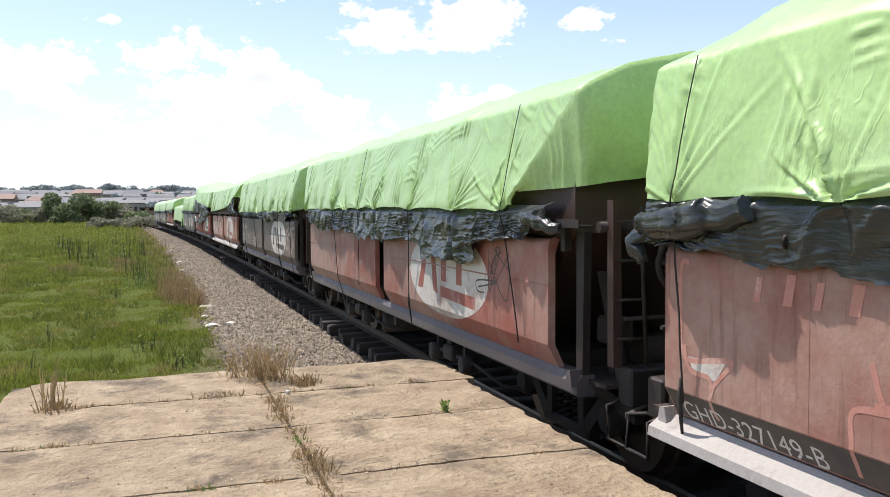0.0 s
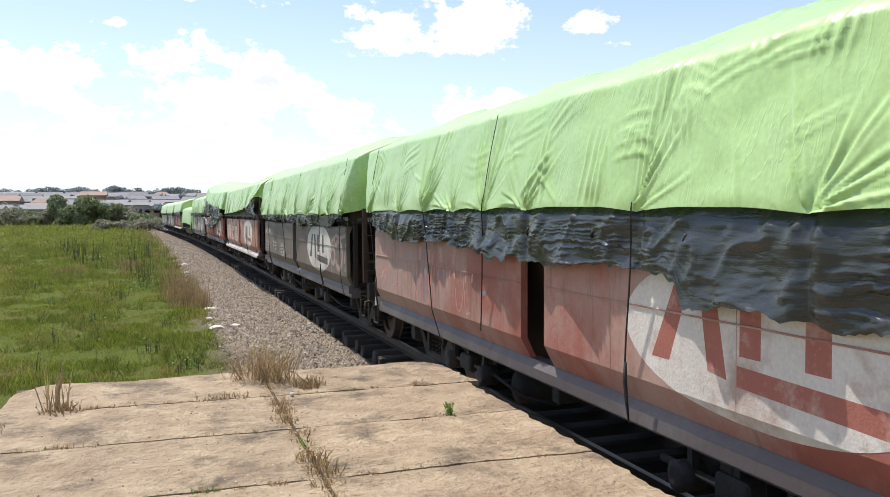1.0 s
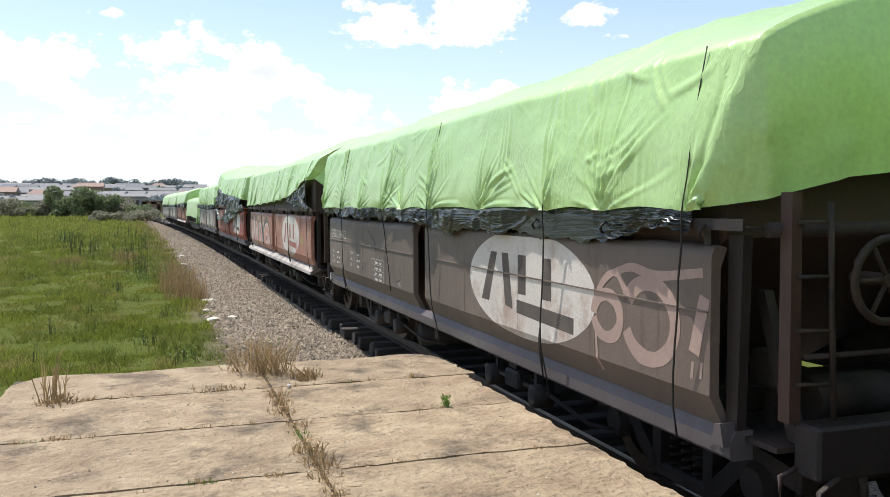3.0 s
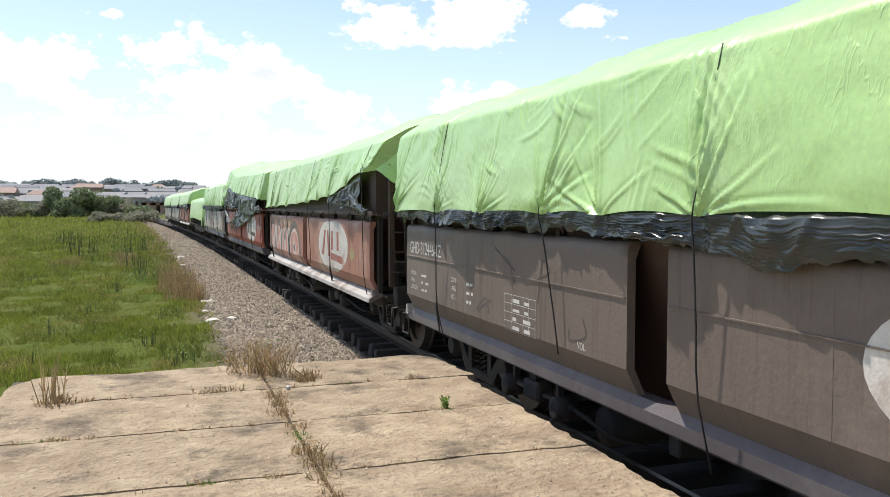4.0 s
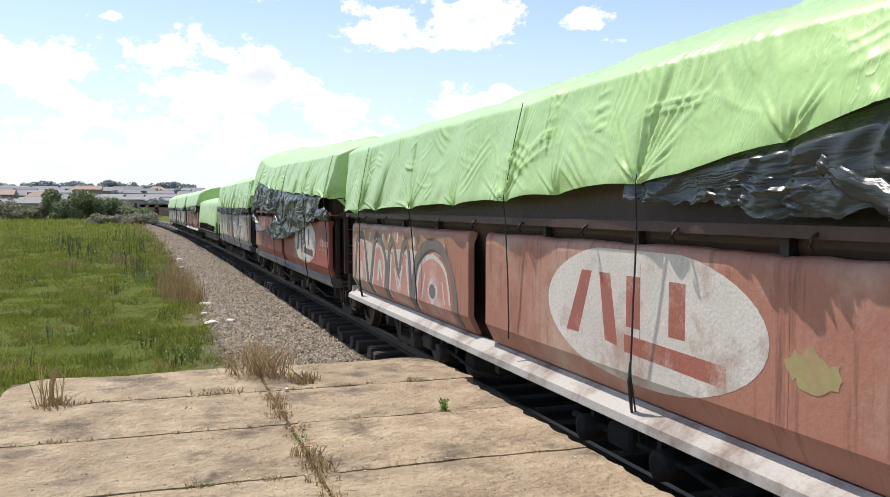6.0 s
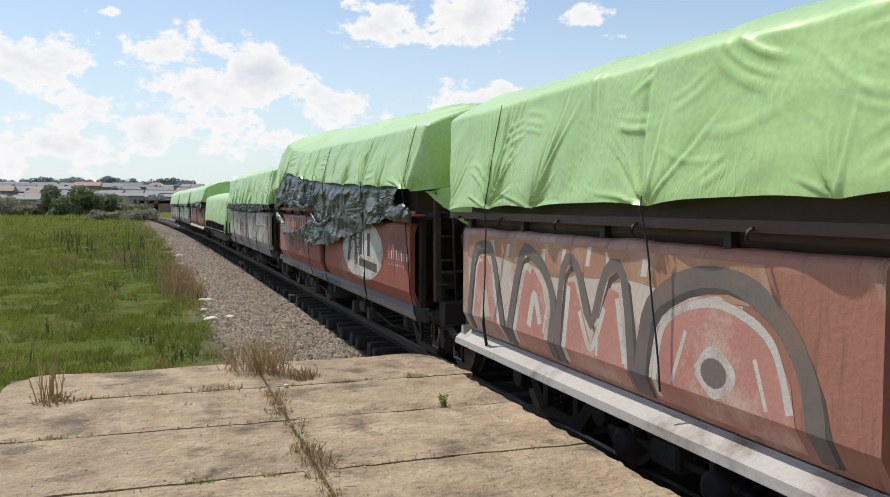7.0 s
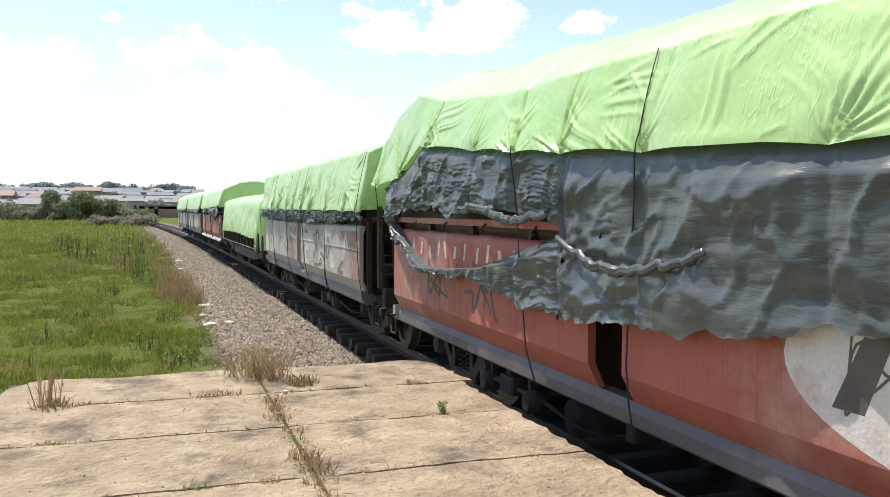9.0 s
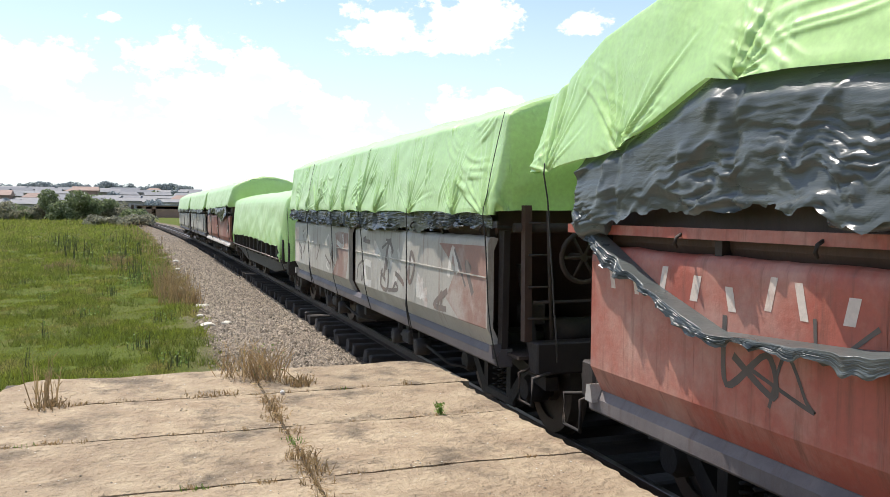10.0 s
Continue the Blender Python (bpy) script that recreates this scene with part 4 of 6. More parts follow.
                x -= hold * (0.07 * fbm(l * 0.6 + seed + k, z * 1.1) * (0.4 + v) + 0.046 * f1 ** 2 * (0.15 + 0.85 * hem) * min(1.0, max(0.12, 0.5 + 1.8 * fbm(l * 0.7 + seed, z * 0.9, 13.0))) + 0.007 * f2 ** 2 * hem * hem + 0.036 * slack ** 2 * (1 - 0.6 * v))
                x += hold * 0.03 * math.exp(-(d_tie / 0.05) ** 2)
                Q[i, j] = (min(x, -1.388) if z < 2.0 and v > 0.3 else x, l, z + 0.03 * fbm(l * 1.5, z * 3 + seed) * v)
        part("black_liner", sheet(Q, p.get("film", M_LINER), "black_liner"), p.get("film", M_LINER), thing, "crumpled black plastic lining")
    if p.get("flap"):
        (a0, a1), (b0, b1) = p["flap"]
        Q = np.zeros((26, 9, 3))
        for i in range(26):
            for j in range(9):
                u, v = i / 25, j / 8
                A, B = Vector(a0).lerp(Vector(b0), u), Vector(a1).lerp(Vector(b1), u)
                c = A.lerp(B, v)
                c.y += 0.06 * fbm(u * 3, v * 5, seed) + 0.05 * math.sin(v * 12 + u * 4) - 0.10 * math.sin(3.14 * u)
                c.z += 0.04 * fbm(u * 4, v * 3, seed + 3)
                Q[i, j] = c
        part("hanging_flap", sheet(Q, M_TARP, "hanging_flap"), M_TARP, thing)
    # gathered bundles and swags of the lining
    for pts, r in p.get("bundles", []):
        L_pts = []
        count = max(9, int(26 * sum((Vector(b) - Vector(a)).length for a, b in zip(pts, pts[1:]))))
        for q in range(count):
            f = q / (count - 1) * (len(pts) - 1)
            i0 = min(int(f), len(pts) - 2)
            c = Vector(pts[i0]).lerp(Vector(pts[i0 + 1]), step01(0, 1, f - i0) * 0.4 + (f - i0) * 0.6)
            L_pts.append(c + 0.03 * Vector((fbm(q * 0.31, seed), fbm(q * 0.37, seed, 4), fbm(q * 0.33, seed, 8))))
        bm, rings = bmesh.new(), []
        for q, c in enumerate(L_pts):
            d = (L_pts[min(q + 1, count - 1)] - L_pts[max(q - 1, 0)]).normalized()
            u = d.cross(Vector((1, 0, 0))).normalized()
            w = d.cross(u)
            ring = []
            for g in range(26):
                a = 6.2832 * g / 26
                fold = 0.26 * abs(math.sin(3.5 * a + 0.06 * q + 1.2 * fbm(q * 0.05, seed))) + 0.30 * fbm(math.cos(a) * 1.4 + seed, math.sin(a) * 1.4, q * 0.045)
                rr = r * (0.95 + fold) * (0.55 + 0.45 * math.sin(3.14 * min(max(q / (count - 1), 0.08), 0.92)))
                ring.append(bm.verts.new(c + u * (rr * math.cos(a)) + w * (0.62 * rr * math.sin(a))))
            rings.append(ring)
        for A, B in zip(rings, rings[1:]):
            for g in range(26):
                bm.faces.new((A[g], A[(g + 1) % 26], B[(g + 1) % 26], B[g])).smooth = True
        bm.faces.new(rings[0][::-1]), bm.faces.new(rings[-1])
        part("liner_roll", bm, p.get("film", M_LINER), thing, "rolled and twisted black plastic")
    # tie ropes down the side to the sill
    for i, (tl, ph, reach, amp, k) in enumerate(ties[::2] if near else ties[::3]):
        z0 = prof_at(zb, tl)
        if z0 > 2.55:
            continue
        lean = 0.22 * math.sin(ph * 2.0)
        bm = bmesh.new()
        low = rng.choice((0.60, 0.60, 0.72, 0.98))
        pts = [(-1.45, tl, z0 + 0.06), (-1.445, tl + 0.02, z0 - 0.02)]
        if i % 2 == 0 and near:
            zk = prof_at(knee, tl)
            pts = [(-bx + (bx - 1.27) * v ** 1.3 - 0.012, tl - 0.05 * v * math.sin(ph), z0 + (zk - z0) * v) for v in (1.0, 0.8, 0.6, 0.4, 0.2)] + pts
        for v in np.linspace(0.15, 1, 7):
            z = z0 + (low - z0) * v
            lean_y = lean * v + 0.015 * fbm(z * 3, seed + i)
            x = -1.44 + 0.06 * v if z > 1.0 else -1.37 + 0.10 * (1.0 - z) / 0.4 - 0.02
            pts.append((x if p.get("liner") or z < 1.75 else -1.42, tl + lean_y, z))
        tube(bm, pts, [0.0038 if q[2] > z0 + 0.03 else 0.0062 for q in pts] if near else 0.014, 5)
        part("tie_rope", bm, M_ROPE, thing)
        if i % 3 == 1 and near:
            bm = bmesh.new()
            y1 = tl + lean * 0.75
            tube(bm, [(-1.395, y1, 1.12), (-1.39, y1 + 0.015, 1.0), (-1.37, y1 + 0.03, 0.88), (-1.34, y1 + 0.05, 0.72)], [0.008, 0.014, 0.012, 0.006], 5)
            part("rope_tail", bm, M_ROPE, thing)
    return thing


def low_wagon(index, p):
    """A low drop-side wagon."""
    wagon = tagged(new("low_wagon"), p["label"], "freight wagon", "wagons of the train")
    bm = bmesh.new()
    box(bm, -1.25, 1.25, -5.5, 5.5, 0.78, 0.98, 0.02)
    part("floor_frame", bm, P_BODY, wagon)
    for s in (-1, 1):
        bm = bmesh.new()
        box(bm, *sorted((s * 1.20, s * 1.27)), -5.5, 5.5, 0.98, 1.35, 0.01)
        part("side_board", bm, p["paint"], wagon)
        bm = bmesh.new()
        prism_x(bm, [(-5.5, 0.78), (5.5, 0.78), (3.0, 0.52), (-3.0, 0.52)], *sorted((s * 1.12, s * 1.18)))
        part("fish_belly_sill", bm, P_BODY, wagon)
        for y in np.arange(-5.3, 5.4, 0.89):
            bm = bmesh.new()
            box(bm, *sorted((s * 1.26, s * 1.36)), y - 0.05, y + 0.05, 0.86, 1.40, 0.01)
            part("stake", bm, p["paint"], wagon)
        bm = bmesh.new()
        tube(bm, [(s * 1.38, -5.4, 0.93), (s * 1.38, 5.4, 0.93)], 0.02, 6)
        part("tie_bar", bm, M_WHEEL, wagon)
    for e in (-1, 1):
        bm = bmesh.new()
        box(bm, -1.27, 1.27, *sorted((e * 5.45, e * 5.6)), 0.62, 1.35, 0.02)
        part("end_board", bm, p["paint"], wagon)
        bm = bmesh.new()
        box(bm, -0.09, 0.09, *sorted((e * 5.6, e * 6.118)), 0.64, 0.80, 0.02)
        part("coupler", bm, M_WHEEL, wagon)
    p["wheelsets"] = bogie(wagon, -BOGIE) + bogie(wagon, BOGIE)
    return wagon


FLAT = lambda z: [(-6.2, z), (6.2, z)]
WAGONS = [
    dict(label="dull red hopper wagon with white sill and painted number", paint=P_REDD, strip=True, seams=False, cover="bright green tarpaulin over a wagon load with black lining",
         l1=5.42, in1=0.16, zb=[(-6, 2.08), (4, 2.08), (5.8, 2.10)], ridge=[(-6, 3.5), (4.5, 3.42), (5.8, 3.2)], knee=[(-6, 2.95), (6, 2.9)],
         liner=[([(-5.4, 1.60), (-2, 1.62), (1.0, 1.55), (2.6, 1.72), (4.4, 1.80), (5.3, 1.86)], 0.02, None)],
         bundles=[([(-1.43, 5.36, 1.98), (-1.46, 5.0, 1.99), (-1.46, 4.70, 2.02), (-1.45, 4.38, 2.05)], 0.085), ([(-1.38, 5.32, 1.96), (-1.42, 5.42, 1.86), (-1.40, 5.36, 1.74)], 0.05)]),
    dict(label="red hopper wagon with white oval emblem and graffiti", paint=P_DUSTY, near=-4.96, l0=-5.3, in0=0.95, cover="bright green tarpaulin with a torn black lining band",
         zb=[(-6, 2.30), (-5.5, 2.12), (-4.9, 2.03), (0, 2.07), (5.8, 2.05)], ridge=[(-6, 3.2), (-4, 3.32), (4, 3.32), (6, 3.2)], end0=2.2, arch0=0.12,
         liner=[([(-5.1, 1.96), (-4.5, 1.82), (-3.7, 1.76), (-3.62, 1.57), (-2.1, 1.56), (-2.02, 1.70), (-0.6, 1.68), (0.6, 1.66), (1.6, 1.75), (3.4, 1.72), (5.2, 1.86)], 0.02, None)],
         bundles=[([(-1.42, -5.25, 1.90), (-1.45, -5.0, 1.95), (-1.44, -4.7, 1.99)], 0.05)]),
    dict(label="brown hopper wagon with white oval emblem and stencilled data", paint=P_BROWN, l0=-5.45, in0=0.28, cover="bright green tarpaulin tied low over a heaped load",
         zb=[(-6, 2.05), (-5.4, 2.02), (5.8, 1.98)], ridge=[(-6, 3.3), (-4, 3.36), (4.4, 3.3), (5.4, 3.38), (6, 3.35)], end0=2.04, arch0=0.22, end1=2.0,
         liner=[([(-5.1, 1.93), (-4, 1.80), (-2.5, 1.84), (-1, 1.80), (0.5, 1.88), (3, 1.87), (5.2, 1.9)], 0.015, None)]),
    dict(label="faded red hopper wagon with white sill and white oval emblem", paint=P_ORANGE, strip=True, seams=False, rim=P_SHELL, post=2.62, cover="green tarpaulin pulled askew baring the wagon end", flap=(((-1.36, -5.55, 2.55), (-0.75, -5.7, 3.02)), ((-0.05, -5.85, 1.55), (0.22, -5.85, 1.95))),
         zb=[(-6, 2.62), (-4.7, 2.46), (-3.2, 2.22), (-0.7, 2.11), (2, 2.05), (5.8, 2.0)], ridge=[(-6, 3.3), (-4.5, 3.42), (-2, 3.3), (5, 3.3), (6, 3.3)], end0=3.12, arch0=0.05,
         liner=[([(-4.8, 2.02), (-4.2, 2.03), (-3.4, 2.08), (-2.6, 2.1)], 0.0, None)],
         bundles=[([(-1.40, -5.2, 1.95), (-1.42, -4.7, 2.03), (-1.42, -4.2, 2.25)], 0.06)]),
    dict(label="red hopper wagon with oval emblem behind hanging plastic", paint=P_RED, seams=False, rim=P_RED, film=M_FILM, post=2.3, cover="green tarpaulin rucked up over sagging black plastic", flap=(((-1.30, -5.62, 2.20), (-0.50, -5.72, 2.36)), ((-0.62, -5.80, 1.62), (-0.30, -5.80, 1.58))),
         zb=[(-6, 2.22), (-5, 2.25), (-1, 2.38), (0.8, 2.48), (2.6, 2.62), (3.9, 2.74), (4.5, 2.52), (5.0, 2.40), (6.1, 2.34)], l1=6.0, in0=0.3, in1=0.0,
         ridge=[(-6, 3.15), (-4.4, 3.38), (0, 3.55), (3, 3.66), (4.4, 3.76), (5.2, 3.56), (6, 3.12)], knee=[(-6, 2.95), (2, 3.08), (3.6, 3.22), (4.4, 3.38), (5.2, 3.24), (6, 2.92)], end0=2.2, arch0=0.15, end1=2.35,
         liner=[([(-5.0, 2.0), (-4, 1.82), (-2.4, 1.62), (-1.3, 1.45), (-0.3, 1.36), (0.55, 1.33), (0.62, 1.95), (1.0, 2.02), (2.0, 2.10), (2.8, 2.02), (3.4, 2.10), (4.4, 2.05), (5.3, 1.97)], 0.03, None),
                ([(0.50, 1.30), (1.2, 1.32), (1.7, 1.37), (2.2, 1.44), (2.6, 1.47), (3.2, 1.42), (3.8, 1.40), (4.4, 1.55), (4.8, 1.72), (5.25, 1.92)], 0.05, [(0.5, 1.86), (0.85, 1.86), (1.4, 1.75), (2.2, 1.57), (3.0, 1.50), (3.8, 1.46), (4.4, 1.64), (4.8, 1.82), (5.25, 2.02)])],
         bundles=[([(-1.45, 3.0, 2.02), (-1.49, 2.2, 2.10), (-1.52, 1.7, 2.06), (-1.52, 1.2, 1.98), (-1.47, 0.7, 2.04)], 0.035),
                  ([(-1.45, 0.55, 1.86), (-1.49, 0.1, 1.74), (-1.50, -0.35, 1.70), (-1.48, -0.8, 1.76), (-1.45, -1.15, 1.86)], 0.03),
                  ([(-1.40, 5.34, 2.04), (-1.45, 5.2, 1.98), (-1.43, 4.9, 1.98)], 0.06),
                  ([(-1.42, -5.45, 1.93), (-1.46, -5.2, 1.95), (-1.46, -4.7, 1.94)], 0.08)]),
    dict(label="dusty grey hopper wagon covered in faded graffiti", paint=P_GREY, l0=-5.45, in0=0.03, cover="bright green tarpaulin tied down with black lining below",
         zb=[(-6, 2.03), (5.8, 2.06)], ridge=[(-6, 3.2), (0, 3.28), (6, 3.25)], end0=2.06, arch0=0.04, end1=2.0, humps=0.03,
         liner=[([(-5.4, 1.93), (-3, 1.86), (-1, 1.82), (2, 1.84), (5.3, 1.9)], 0.015, None)]),
    dict(label="low drop-side wagon under a green cover", paint=P_BODY, low=True, cover="pale green tarpaulin hung low over a flat wagon",
         zb=[(-6, 0.85), (-5.2, 1.20), (0, 1.28), (5.8, 1.22)], ridge=FLAT(2.62), knee=FLAT(2.40), end0=0.9, arch0=0.1, end1=0.9, bx=1.42),
    dict(label="rusty hopper wagon with white sill far back", paint=P_REDD, strip=True, cover="green tarpaulin with a loose dark lining",
         zb=[(-6, 2.2), (5.8, 2.05)], ridge=FLAT(3.3), end0=2.15, arch0=0.1, liner=[([(-4.5, 1.8), (-2.5, 1.6), (-1.0, 1.9), (4, 1.9)], 0.02, None)]),
    dict(label="dusty hopper wagon near the train's end", paint=P_GREY, cover="green tarpaulin tied over a heaped load",
         zb=FLAT(2.05), ridge=FLAT(3.3), liner=[([(-5, 1.9), (5, 1.9)], 0.015, None)]),
    dict(label="last grey hopper wagon of the train", paint=P_GREY, cover="green tarpaulin on the last wagon",
         zb=FLAT(2.05), ridge=FLAT(3.3), liner=[([(-5, 1.9), (5, 1.9)], 0.015, None)]),
]
for i, spec in enumerate(WAGONS):
    spec["wagon"] = low_wagon(i, spec) if spec.get("low") else hopper_wagon(i, spec)
    spec["sheet"] = tarpaulin(i, spec)

# ---------------------------------------------------------------- paint marks on the side doors
FACE = -(HALF + 0.0006)


LIFT = [0.0]


def smooth_line(pts, n=6):
    """A round curve through the points."""
    P = [Vector((*q, 0)) for q in pts]
    out = []
    for i in range(len(P) - 1):
        a, b, c, d = P[max(i - 1, 0)], P[i], P[i + 1], P[min(i + 2, len(P) - 1)]
        for k in range(n):
            t = k / n
            v = 0.5 * ((2 * b) + (c - a) * t + (2 * a - 5 * b + 4 * c - d) * t * t + (3 * b - a - 3 * c + d) * t ** 3)
            out.append((v.x, v.y))
    return out + [tuple(P[-1][:2])]


def cut(poly, z0, sign):
    """The part of a polygon above (sign 1) or below (sign -1) a level."""
    out = []
    for (ya, za), (yb, zb) in zip(poly, poly[1:] + poly[:1]):
        ina, inb = (za - z0) * sign >= 0, (zb - z0) * sign >= 0
        if ina:
            out.append((ya, za))
        if ina != inb:
            t = (z0 - za) / (zb - za)
            out.append((ya + (yb - ya) * t, z0))
    return out


def mark(spec, name, polys, material, layer=0, label=""):
    """Flat paint on the near doors, bent over their crease: polygons given as (along, up)."""
    bm = bmesh.new()
    for poly in polys:
        LIFT[0] += 0.000002
        lift = 0.0003 * layer + LIFT[0] % 0.00025
        for sign in (1, -1):
            piece = cut([(y, max(z, 0.87)) for y, z in poly], CREASE, sign)
            if len(piece) < 3 or max(z for _, z in piece) - min(z for _, z in piece) < 0.001:
                continue
            vs = [bm.verts.new((FACE - lift + max(CREASE - z, 0.0) * LEAN, y, z)) for y, z in piece]
            try:
                bm.faces.new(vs)
            except ValueError:
                pass
    centre = sum(p[0] for q in polys for p in q) / sum(len(q) for q in polys)
    return part(name, bm, material, spec["doors"][0 if centre < 0.06 else 1], label)


def stroke(pts, width, n=6):
    """Quads along a brush stroke of the given width."""
    line = smooth_line(pts, n) if n > 1 else pts
    L_, R_ = [], []
    for i, p in enumerate(line):
        a, b = line[max(i - 1, 0)], line[min(i + 1, len(line) - 1)]
        d = math.hypot(b[0] - a[0], b[1] - a[1]) or 1
        nx, nz = -(b[1] - a[1]) / d, (b[0] - a[0]) / d
        w = width / 2 * (1 + 0.18 * fbm(p[0] * 5, p[1] * 5, 2.0))
        L_.append((p[0] + nx * w, p[1] + nz * w)), R_.append((p[0] - nx * w, p[1] - nz * w))
    return [[L_[i], L_[i + 1], R_[i + 1], R_[i]] for i in range(len(line) - 1)]


def oval(cy, cz, ry, rz, n=48, a0=0, a1=6.2832, floor=0.88, roof=1.80):
    return [(cy + ry * math.cos(a), min(max(cz + rz * math.sin(a), floor), roof)) for a in np.linspace(a0, a1, n, endpoint=a1 < 6.2)]


def emblem(spec, cy, cz, disc_m, block_m, wear=0):
    """A pale oval with three plain blocks on it."""
    mark(spec, "emblem_disc", [oval(cy, cz, 1.20, 0.44)], disc_m, 1, "pale painted oval emblem")
    b = cz - 0.20
    t = cz + 0.24
    for poly in ([(cy + 0.90, b), (cy + 0.72, b), (cy + 0.54, t), (cy + 0.68, t)], [(cy + 0.44, t), (cy + 0.30, t), (cy + 0.20, b - 0.02), (cy + 0.36, b)],
                 [(cy + 0.10, b + 0.12), (cy - 0.06, b + 0.12), (cy - 0.06, t), (cy + 0.10, t)], [(cy - 0.36, b + 0.12), (cy - 0.52, b + 0.12), (cy - 0.52, t), (cy - 0.36, t)],
                 [(cy + 0.12, b - 0.04), (cy - 0.88, b - 0.08), (cy - 0.88, b + 0.04), (cy + 0.12, b + 0.07)]):
        mark(spec, "emblem_block", [poly], block_m, 2)


def bars(spec, y0, z, n, w, h, gap, material, slant=0.15, jitter=0.0, seed=0):
    """A row of plain bars where writing cannot be read."""
    rng = random.Random(seed)
    y = y0
    polys = []
    for _ in range(n):
        ww, dz = w * rng.uniform(0.25, 0.55), rng.uniform(-jitter, jitter)
        hh = h * rng.uniform(0.75, 1.1)
        s = slant * rng.choice((-1, 1, 1)) * hh
        polys.append([(y, z + dz), (y - ww, z + dz), (y - ww - s, z + dz + hh), (y - s, z + dz + hh)])
        y -= w + gap * rng.uniform(0.6, 1.3)
    for q in polys:
        mark(spec, "writing_bar", [q], material, 3)


def scribble(spec, y0, y1, z0, z1, n, width, material, seed, layer=4):
    rng = random.Random(seed)
    for _ in range(n):
        c, e = rng.uniform(y0, y1), rng.uniform(z0, z1)
        pts = [(c + rng.uniform(-0.25, 0.25), min(max(e + rng.uniform(-0.25, 0.25), z0), z1)) for _ in range(rng.randint(3, 5))]
        mark(spec, "scrawl", stroke(pts, width * rng.uniform(0.6, 1.3)), material, layer)


def lettering(spec, text, y, z, size, material, slope=0.0, x=None, squeeze=0.85):
    """Stencilled letters that read from the far end towards the near one."""
    cu = bpy.data.curves.new("lettering", "FONT")
    cu.body, cu.size = text, size
    ob = bpy.data.objects.new("lettering", cu)
    scene.collection.objects.link(ob)
    me = bpy.data.meshes.new_from_object(ob.evaluated_get(bpy.context.evaluated_depsgraph_get()))
    bpy.data.objects.remove(ob)
    m = Matrix(((0, -math.sin(slope), -1, x if x is not None else FACE - 0.002), (-squeeze, 0, 0, y), (0, math.cos(slope), 0, z), (0, 0, 0, 1)))
    me.transform(m)
    me.materials.clear()
    me.materials.append(material)
    return part("lettering", me, material, spec["doors"][0 if y < 0.06 else 1], "painted white lettering")


